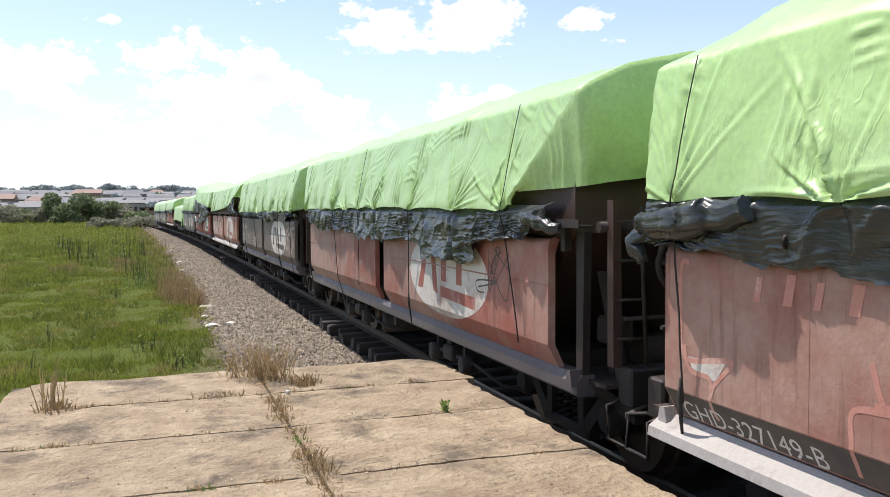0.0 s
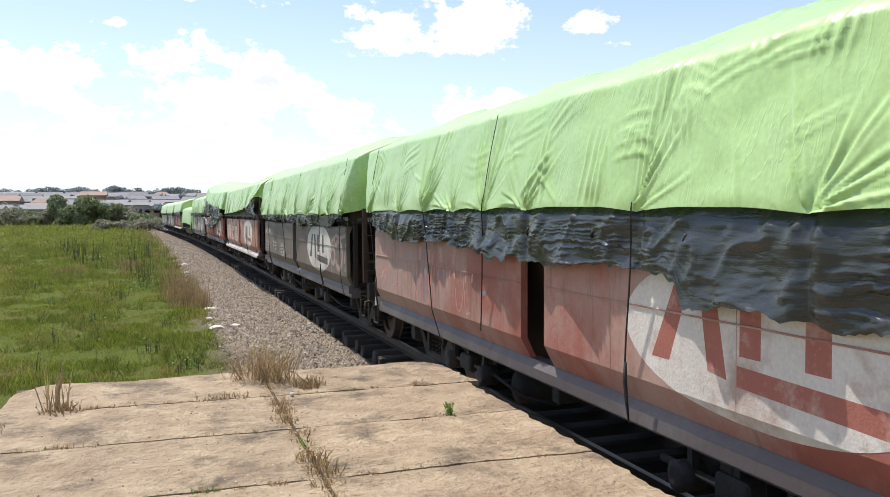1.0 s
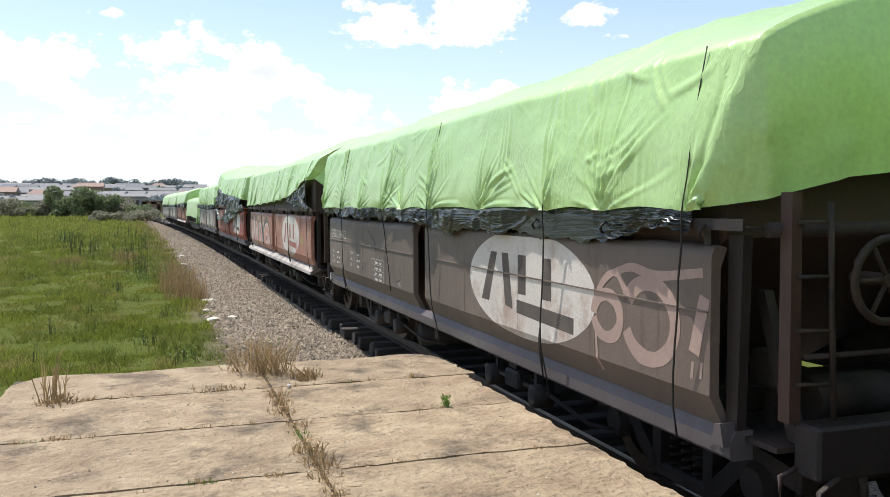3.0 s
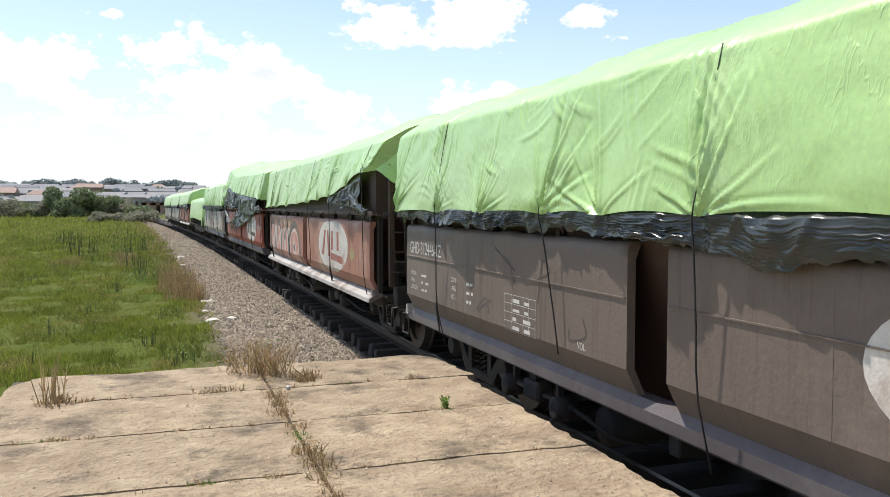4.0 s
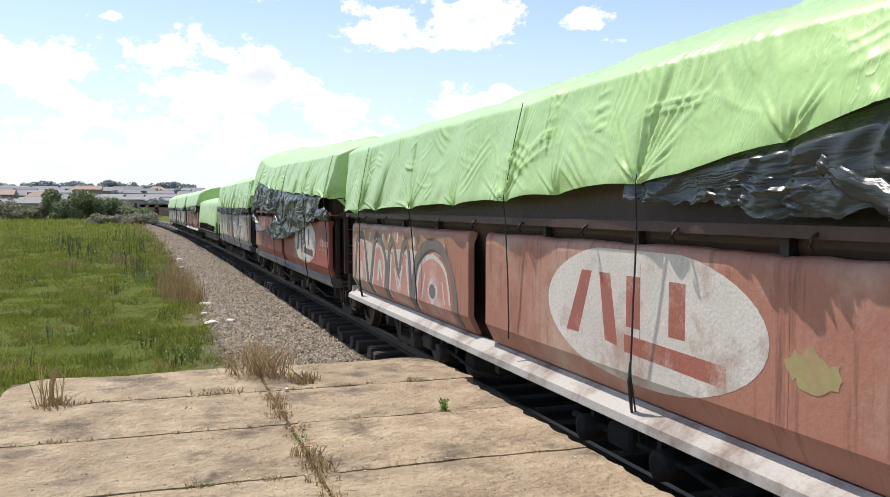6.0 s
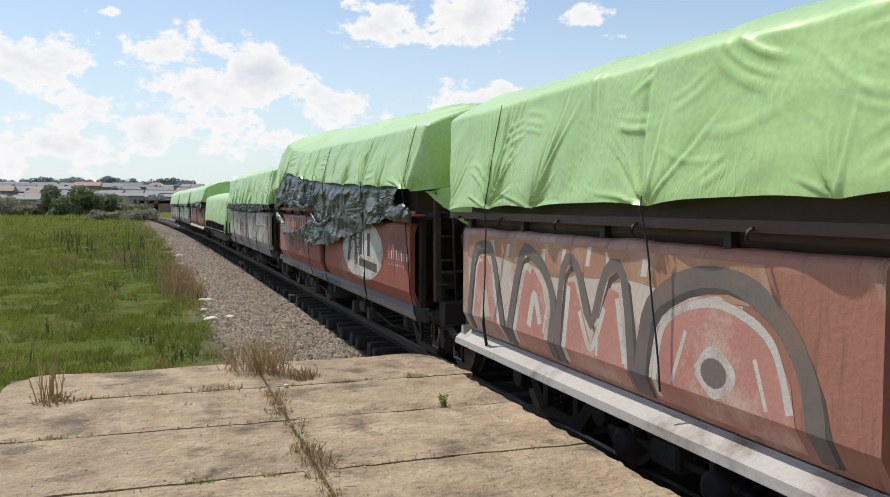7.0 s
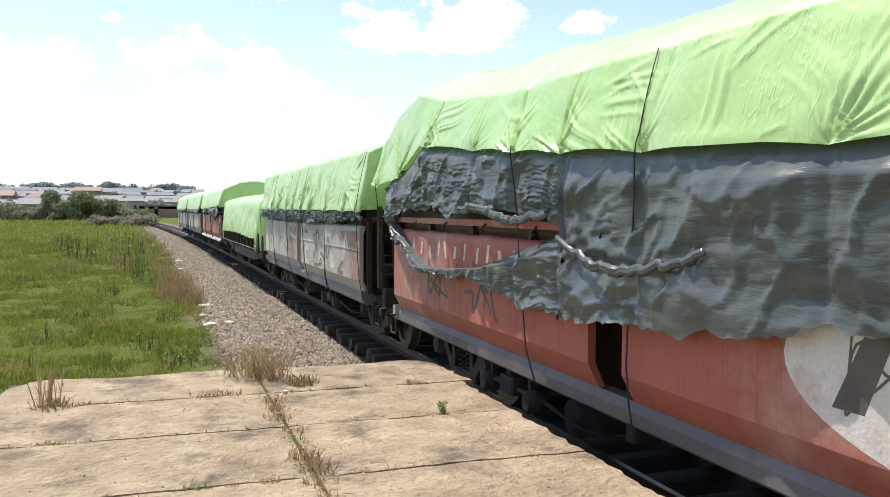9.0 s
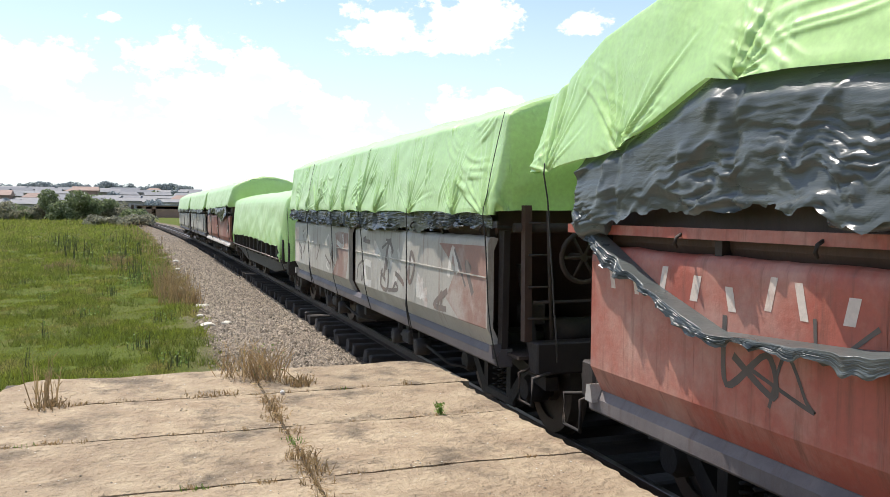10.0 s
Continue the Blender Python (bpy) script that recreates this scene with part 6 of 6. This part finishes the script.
def make_platform_weeds():
    z = PLAT_Z - 0.012
    weed("dry_weed", "tall dry dead weed growing from a platform crack", -0.79, 6.70, z, 30, 0.09, 0.46, 1, spread=0.22, width=0.005)
    weed("dry_weed", "tall dry dead weed growing from a platform crack", -0.76, 6.66, z, 70, 0.15, 0.12, 2, spread=0.9)
    weed("dry_shrub", "sprawling dry brown shrub over the platform edge", 0.88, 7.25, z, 110, 0.20, 0.46, 3, spread=0.7, width=0.004, green=24, leafsize=0.025, twigs=4)
    weed("dry_shrub", "sprawling dry brown shrub over the platform edge", 0.70, 7.45, z, 70, 0.22, 0.40, 33, spread=0.8, width=0.004, twigs=4)
    weed("dry_shrub", "low straw tuft beside the shrub", 1.12, 6.95, z, 110, 0.13, 0.13, 4, spread=0.7)
    weed("green_weed", "small green weed in a platform joint", 1.92, 5.65, z, 16, 0.03, 0.12, 5, M_WEED, green=26, leafsize=0.035)
    spots = [(-0.30, 6.70, 0.10, 0.07, 60), (0.32, 6.72, 0.16, 0.09, 110), (0.50, 6.72, 0.12, 0.10, 90), (0.05, 6.71, 0.05, 0.05, 24), (1.45, 6.70, 0.04, 0.06, 24), (1.62, 6.71, 0.03, 0.07, 24),
             (1.98, 6.71, 0.04, 0.10, 40), (2.12, 6.70, 0.03, 0.05, 20), (1.72, 5.63, 0.12, 0.06, 70), (2.10, 5.62, 0.08, 0.05, 44), (2.25, 5.63, 0.06, 0.04, 30), (-0.66, 5.61, 0.06, 0.07, 44),
             (-0.45, 5.61, 0.05, 0.06, 36), (-0.75, 5.60, 0.08, 0.05, 30), (-0.15, 5.62, 0.05, 0.05, 24), (0.10, 5.62, 0.05, 0.05, 30), (0.25, 5.63, 0.05, 0.06, 24), (0.40, 5.62, 0.04, 0.04, 18),
             (0.82, 6.35, 0.09, 0.14, 70), (0.80, 6.10, 0.10, 0.13, 90), (0.78, 5.85, 0.12, 0.12, 110), (0.83, 5.45, 0.10, 0.10, 80), (0.80, 5.22, 0.08, 0.09, 60), (0.79, 4.85, 0.10, 0.17, 90),
             (0.82, 4.62, 0.12, 0.15, 110), (0.79, 4.35, 0.10, 0.10, 80), (1.05, 4.50, 0.06, 0.05, 36), (1.25, 4.51, 0.05, 0.05, 30), (1.55, 4.50, 0.05, 0.04, 24), (1.75, 4.52, 0.05, 0.04, 20),
             (0.35, 4.46, 0.05, 0.07, 36), (0.18, 4.47, 0.07, 0.08, 44), (-0.10, 4.45, 0.06, 0.06, 30), (0.55, 4.46, 0.06, 0.07, 40), (0.8, 4.05, 0.1, 0.1, 60), (-1.12, 6.2, 0.10, 0.12, 60)]
    for i, (x, y, r, h, n) in enumerate(spots):
        weed("grass_tuft", "straw-coloured grass tuft in a platform joint", x, y, z, int(n * 0.6), r, h * 0.75, 60 + i, M_WEED if i % 9 == 4 else M_DRY, group="grass tufts in the joints", width=0.004, spread=0.55)
    rng = random.Random(9)
    for i in range(44):
        if i % 3:
            x, y = rng.uniform(-1.0, 2.35), rng.choice((6.70, 5.62, 4.50)) + rng.uniform(-0.015, 0.015)
        else:
            x, y = 0.8 + rng.gauss(0, 0.03), rng.uniform(3.9, 7.3)
        weed("grass_tuft", "straw-coloured grass tuft in a platform joint", x, y, z, rng.randint(8, 22), rng.uniform(0.02, 0.06), rng.uniform(0.025, 0.06), 150 + i, group="grass tufts in the joints", width=0.004, spread=0.6)
    # creeping green weed at the platform's corner
    weed("green_weed", "leafy green weed beside the platform corner", -1.34, 6.3, -0.3, 30, 0.10, 0.95, 90, M_WEED, green=120, leafsize=0.05)
    # strips of dirt washed into the joints and pale pebbles
    r = np.random.RandomState(4)
    C = np.array([(x, y, PLAT_Z + 0.002) for x, y in zip(r.uniform(-1.1, 2.35, 420), r.uniform(3.4, 7.6, 420))])
    scatter("pebbles", C, OCTA_V, OCTA_F, r.uniform(0.003, 0.010, 420), M_STONE, "small pebbles and grit on concrete", "gravel", 0.6)
    C = np.array([(x, y, PLAT_Z + 0.003) for x, y in zip(0.8 + r.normal(0, 0.05, 500), r.uniform(3.4, 7.6, 500))])
    scatter("straw_litter", C, [(-1, 0, 0), (1, 0.1, 0.1), (0, 0.12, 0.15)], [(0, 1, 2)], r.uniform(0.015, 0.06, 500), M_DRY, "dry straw litter along the joint", "litter", 0.5)
    C = np.array([(x, y, PLAT_Z + 0.002) for x, y in zip(r.uniform(-1.1, 2.35, 260), r.uniform(3.4, 7.6, 260))])
    scatter("lime_specks", C, OCTA_V, OCTA_F, r.uniform(0.003, 0.008, 260), M_PALE, "pale lime specks on the concrete", "gravel", 0.5)
    bm = bmesh.new()
    bmesh.ops.create_icosphere(bm, subdivisions=1, radius=0.022)
    place(tagged(new("paper_scrap", finish("paper_scrap", bm, M_WHITE)), "crumpled white paper scrap on the platform", "litter"), 0.93, 6.62, PLAT_Z + 0.012)


make_platform_weeds()


def make_field_weeds():
    k = 200
    # brown dead clumps along the gravel's edge
    for x, y, r, h, n in ((0.55, 22.5, 0.55, 0.95, 150), (0.35, 24.0, 0.5, 1.15, 140), (0.75, 21.6, 0.35, 0.6, 80), (0.30, 27.5, 0.5, 1.0, 110), (0.1, 33, 0.7, 1.0, 120), (0.0, 39, 0.8, 1.1, 120), (-0.1, 47, 0.9, 1.2, 120),
                          (-0.3, 56, 1.0, 1.2, 120), (-0.6, 68, 1.2, 1.2, 120), (-1.2, 82, 1.4, 1.3, 120), (-2.0, 98, 1.6, 1.4, 120), (-3.2, 116, 1.8, 1.5, 110), (-5.0, 138, 2.2, 1.6, 110)):
        k += 1
        weed("dead_weed", "brown dead weeds at the edge of the gravel", x, y, ground_z(x, y), n if y < 30 else n // 3, r, h if y < 30 else h * 0.8, k, group="dead weeds by the gravel", width=0.009 if y < 40 else 0.014, spread=0.35)
    # tall dark stalks and leafy weeds in the meadow
    for x, y, r, h, n, g in ((-0.7, 28.3, 0.55, 0.55, 30, 230), (-0.55, 29.0, 0.3, 1.35, 22, 20), (-0.9, 30.5, 0.5, 1.4, 26, 30), (-0.2, 31, 0.5, 0.9, 40, 100), (-2.4, 35.5, 0.5, 1.0, 30, 30), (-3.0, 33, 0.12, 0.6, 6, 4), (-2.0, 38, 0.9, 1.2, 60, 40),
                             (-3.4, 44, 1.2, 1.5, 60, 30), (-1.6, 46, 1.2, 1.3, 60, 60), (-4.6, 50, 1.0, 1.4, 40, 20), (-1.2, 25.5, 0.4, 0.5, 20, 60), (-2.0, 17.0, 0.10, 0.5, 8, 10), (-0.3, 15.0, 0.2, 0.35, 16, 40), (0.25, 13.4, 0.25, 0.35, 20, 50),
                             (-1.9, 14.0, 0.05, 0.55, 5, 3), (-1.5, 20.3, 0.3, 0.3, 14, 60), (0.1, 19.0, 0.3, 0.35, 18, 50), (-3.9, 29.0, 0.3, 0.4, 14, 30), (-2.7, 24.0, 0.3, 0.35, 12, 40), (-6.5, 62, 1.6, 1.3, 60, 60), (-3.0, 66, 1.6, 1.4, 70, 60)):
        k += 1
        weed("tall_weed", "tall thin meadow weed with dark stalks", x, y, ground_z(x, y), n if y < 34 else int(n * 0.35), r, h, k, M_STALK if n < 25 or h > 1.1 else M_WEED, "tall weeds in the meadow", green=g, width=0.008 if y < 40 else 0.02, spread=0.16, leafsize=0.05 if y < 40 else 0.09)
    # straw patch
    for i in range(7):
        rng = random.Random(700 + i)
        x, y = -2.6 + rng.uniform(-1.4, 1.8), 38 + rng.uniform(-3, 6)
        weed("straw_patch", "patch of trampled brown straw in the grass", x, y, ground_z(x, y), 60, 0.6, 0.4, 720 + i, group="straw patches", width=0.012, spread=0.7)
    # pale rubble by the gravel
    for i, (x, y, s) in enumerate(((0.95, 21.2, 0.13), (1.12, 21.4, 0.10), (0.98, 17.7, 0.15), (1.36, 17.9, 0.11), (0.65, 26.3, 0.13), (0.6, 30.5, 0.16), (0.9, 19.4, 0.08), (0.75, 34.5, 0.15), (0.8, 40.0, 0.16))):
        rng = random.Random(i)
        bm = bmesh.new()
        bmesh.ops.create_icosphere(bm, subdivisions=2, radius=s)
        for v in bm.verts:
            v.co *= 1 + 0.35 * fbm(v.co.x * 9 + i, v.co.y * 9, v.co.z * 9)
            v.co.z *= 0.45
        place(tagged(new("rubble_stone", finish("rubble_stone", bm, M_PALE)), "pale lump of rubble at the gravel's edge", "stone", "pale rubble stones"), x, y, ground_z(x, y) + 0.03, rng.uniform(0, 180))


make_field_weeds()


def crown_mesh(name, blobs, n, size, material, seed):
    """Leaf clumps strewn through several lobes, uneven in outline."""
    r = np.random.RandomState(seed)
    V, F = [], []
    for bx, by, bz, br, bh in blobs:
        k = int(n / len(blobs))
        d = r.normal(0, 1, (k, 3))
        d /= np.linalg.norm(d, axis=1)[:, None]
        rad = r.uniform(0.55, 1.08, (k, 1)) ** 0.7
        P = d * rad * np.array([br, br, bh]) + np.array([bx, by, bz])
        for p in P:
            if p[2] < 0.02:
                continue
            u = r.normal(0, 1, 3)
            u = u / np.linalg.norm(u) * size * r.uniform(0.5, 1.5)
            w = np.cross(u, r.normal(0, 1, 3))
            w = w / (np.linalg.norm(w) + 1e-6) * size * r.uniform(0.3, 0.8)
            i = len(V)
            V.extend([p - u, p + w, p + u, p - w])
            F.append((i, i + 1, i + 2, i + 3))
    return soup(name, V, F, material)


def bush(name, label, x, y, w, h, seed, material=M_LEAF, n=2200, size=0.16, flowers=0, group="bushes behind the field"):
    rng = random.Random(seed)
    t = place(thing(name, label, "bush", group), x, y, ground_z(x, y))
    bm = bmesh.new()
    for i in range(5):
        a = rng.uniform(0, 6.28)
        e = Vector((math.cos(a) * w * 0.35, math.sin(a) * w * 0.35, h * rng.uniform(0.5, 0.85)))
        tube(bm, [(0, 0, -0.1), e * 0.5 + Vector((0, 0, 0.1)), e], [0.07, 0.05, 0.02], 5)
    part("branches", bm, M_BARK, t)
    blobs = [(rng.uniform(-0.5, 0.5) * w, rng.uniform(-0.4, 0.4) * w, h * rng.uniform(0.25, 0.72), w * rng.uniform(0.18, 0.30), h * rng.uniform(0.2, 0.32)) for _ in range(8)]
    part("crown", crown_mesh("crown", blobs, n, size, material, seed), material, t)
    if flowers:
        part("flowers", crown_mesh("flowers", blobs[:4], flowers, size * 0.5, M_FLOWER, seed + 1), M_FLOWER, t)
    return t


def make_bushes():
    bush("bush", "large dark green flowering bush at the field's edge", -16.0, 176, 7.6, 6.6, 1, n=4200, size=0.28, flowers=260)
    bush("bush", "dark green bush beside the flowering one", -11.8, 180, 6.2, 6.0, 2, n=2600, size=0.28)
    for i in range(19):
        rng = random.Random(30 + i)
        x, y = -46 + i * 2.4 + rng.uniform(-1.2, 1.2), 182 + rng.uniform(-8, 12)
        bush("scrub_bush", "dull grey-green scrub bush behind the field", x, y, rng.uniform(5, 7.5), rng.uniform(2.4, 4.2), 30 + i, M_LEAFB if i % 3 else M_LEAF, 1100, 0.28)
    for i in range(9):
        rng = random.Random(80 + i)
        x, y = -8 + i * 0.75 + rng.uniform(-0.5, 0.5), 128 + rng.uniform(-8, 10)
        bush("scrub_bush", "low brownish scrub beside the track", x, y, 3.0, rng.uniform(1.2, 1.9), 80 + i, M_LEAFB, 700, 0.2)


make_bushes()


def house(label, w, d, h, rise, wall_m, roof_m, hip, seed):
    t = thing("house", label, "house", "houses on the far slope")
    bm = bmesh.new()
    box(bm, -w / 2, w / 2, -d / 2, d / 2, -3.0, h)
    wall = part("wall", bm, wall_m, t)
    bm = bmesh.new()
    o = 0.5
    k = d * 0.35 if hip else 0.0
    z0 = h - 0.05
    pts = [(-w / 2 - o, -d / 2 - o), (w / 2 + o, -d / 2 - o), (w / 2 + o, d / 2 + o), (-w / 2 - o, d / 2 + o)]
    add(bm, [(x, y, z0) for x, y in pts] + [(x, y, z0 + 0.18) for x, y in pts] + [(-w / 2 - o + k, 0, z0 + rise), (w / 2 + o - k, 0, z0 + rise)],
        [(0, 1, 2, 3), (0, 1, 5, 4), (1, 2, 6, 5), (2, 3, 7, 6), (3, 0, 4, 7), (4, 5, 9, 8), (6, 7, 8, 9), (5, 6, 9), (7, 4, 8)])
    part("roof", bm, roof_m, t)
    rng = random.Random(seed)
    x = -w / 2 + 1.0
    while x < w / 2 - 1.0:
        bm = bmesh.new()
        if rng.random() < 0.25:
            box(bm, x, x + 0.85, -d / 2 - 0.06, -d / 2 + 0.05, 0.0, 2.1)
            part("door", bm, M_BARK, t)
        else:
            box(bm, x, x + 1.3, -d / 2 - 0.06, -d / 2 + 0.05, 1.0, 2.1)
            win = part("window", bm, M_PANE, t)
            bm = bmesh.new()
            box(bm, x - 0.1, x + 1.4, -d / 2 - 0.14, -d / 2, 0.9, 1.0)
            part("sill", bm, wall_m, win)
        x += rng.uniform(2.0, 3.2)
    return t


def make_town():
    kinds = [house("low house with a %s roof among trees" % n, w, d, h, r, WALLS[a], ROOFS[b], hip, s) for s, (n, w, d, h, r, a, b, hip) in enumerate((
        ("grey fibre-cement", 10, 7, 3.0, 1.5, 0, 0, False), ("clay tile", 8, 7, 3.0, 1.8, 1, 1, True), ("dark grey", 13, 8, 3.4, 1.4, 2, 2, False), ("pale metal", 16, 9, 3.2, 1.2, 1, 3, False), ("clay tile", 9, 8, 4.8, 1.8, 3, 1, False)))]
    rng = random.Random(12)
    used = [False] * 5
    for row, (y, x0, x1, step) in enumerate(((255, -52, -15, 12), (290, -60, 16, 12.5), (330, -66, 18, 12.5), (370, -74, 22, 13), (410, -84, 24, 13), (450, -94, 28, 14))):
        x = x0
        while x < x1:
            k = rng.choice((0, 0, 1, 2, 3, 3, 4))
            xx, yy = x + rng.uniform(-2, 2), y + rng.uniform(-10, 10)
            m = pose(xx, yy, ground_z(xx, yy) - 0.2, 0, 0, rng.choice((0, 0, 8, -12, 20)))
            if not used[k]:
                kinds[k].matrix_basis, used[k] = m, True
            else:
                copy_thing(kinds[k], m)
            x += step * rng.uniform(0.75, 1.15)
    # unplastered shed with openings beyond the curve
    t = thing("brick_shed", "long low unplastered brick shed by the track", "shed")
    bm = bmesh.new()
    for x0, x1 in ((-5.5, -4.2), (-3.2, -1.8), (-0.8, 6.0)):
        box(bm, x0, x1, -2.2, -2.0, -1.0, 2.9)
    box(bm, -5.5, 6.0, -2.2, -2.0, 2.3, 3.1)
    box(bm, -5.5, 6.0, 2.0, 2.2, -1.0, 3.1)
    box(bm, -5.5, -5.3, -2.0, 2.0, -1.0, 3.1)
    box(bm, 5.8, 6.0, -2.0, 2.0, -1.0, 3.1)
    brick = mat("bare_brick", (0.30, 0.20, 0.15), (0.22, 0.155, 0.12), 0.8, 0.9, 0.3, 8)
    part("wall", bm, brick, t)
    bm = bmesh.new()
    box(bm, -5.8, 6.3, -2.5, 2.5, 3.1, 3.25, 0.02)
    part("roof", bm, ROOFS[2], t)
    place(t, 0.5, 236, ground_z(0.5, 236))
    # far trees along the ridge
    for i in range(74):
        rng = random.Random(300 + i)
        a = -0.19 + 0.0031 * i + rng.uniform(-0.004, 0.004)
        y = rng.uniform(470, 560)
        x, s = a * y, rng.uniform(0.8, 1.35)
        tr = place(thing("tree", "distant hazy green tree on the ridge", "tree", "trees on the ridge"), x, y, ground_z(x, y))
        bm = bmesh.new()
        tube(bm, [(0, 0, -0.5), (0.1, 0, 2.2 * s), (0.3, 0.1, 4.0 * s)], [0.3, 0.22, 0.08], 6)
        tube(bm, [(0.05, 0, 1.8 * s), (1.0 * s, 0.3, 3.4 * s)], [0.14, 0.05], 5)
        tube(bm, [(0.05, 0, 2.0 * s), (-0.9 * s, -0.3, 3.6 * s)], [0.14, 0.05], 5)
        part("trunk", bm, M_BARK, tr)
        blobs = [(rng.uniform(-2.2, 2.2) * s, rng.uniform(-1.5, 1.5) * s, rng.uniform(2.2, 4.6) * s, rng.uniform(1.2, 2.0) * s, rng.uniform(0.9, 1.5) * s) for _ in range(6)]
        part("crown", crown_mesh("crown", blobs, 420, 0.42 * s, M_HAZELEAF, 300 + i), M_HAZELEAF, tr)
    for i in range(26):  # trees and shrubs between the houses
        rng = random.Random(500 + i)
        y = rng.uniform(240, 430)
        x = rng.uniform(-0.18, 0.03) * y
        bush("town_tree", "green tree between far houses", x, y, rng.uniform(4, 7), rng.uniform(3, 5.5), 500 + i, M_HAZELEAF if i % 2 else M_LEAF, 500, 0.45, group="trees between houses")


make_town()


# ---------------------------------------------------------------- what moves
RUN = [(0.0, 0.0), (0.5, 2.34), (1.0, 4.67), (1.5, 7.0), (2.0, 9.33), (2.5, 11.66), (3.0, 14.0), (3.5, 16.33), (4.0, 18.67), (4.5, 21.02), (5.0, 23.38),
       (5.5, 25.74), (6.0, 28.11), (6.5, 30.5), (7.0, 32.9), (7.5, 35.31), (8.0, 37.75), (8.5, 40.19), (9.0, 42.66), (9.5, 45.15), (10.0, 47.66)]


def run_at(t):
    return float(np.interp(t, [a for a, _ in RUN], [b for _, b in RUN]))


def motions():
    for i, spec in enumerate(WAGONS):
        start = FIRST + PITCH * (i - 1) + {0: 0.48, 1: -0.05, 4: -0.04}.get(i, 0.0)
        rows = [(t, pose(track_x(start - s), start - s, 0, 0, 0, track_turn(start - s))) for t, s in RUN]
        walk(spec["wagon"], rows)
        walk(spec["sheet"], rows)
        for k, ws in enumerate(spec["wheelsets"]):
            y = -AXLE if k % 2 == 0 else AXLE
            # rolling towards the viewer
            walk(ws, [(t / 10, pose(0, y, 0.42) @ Matrix.Rotation(run_at(t / 10) / 0.42, 4, "X")) for t in range(101)])


motions()
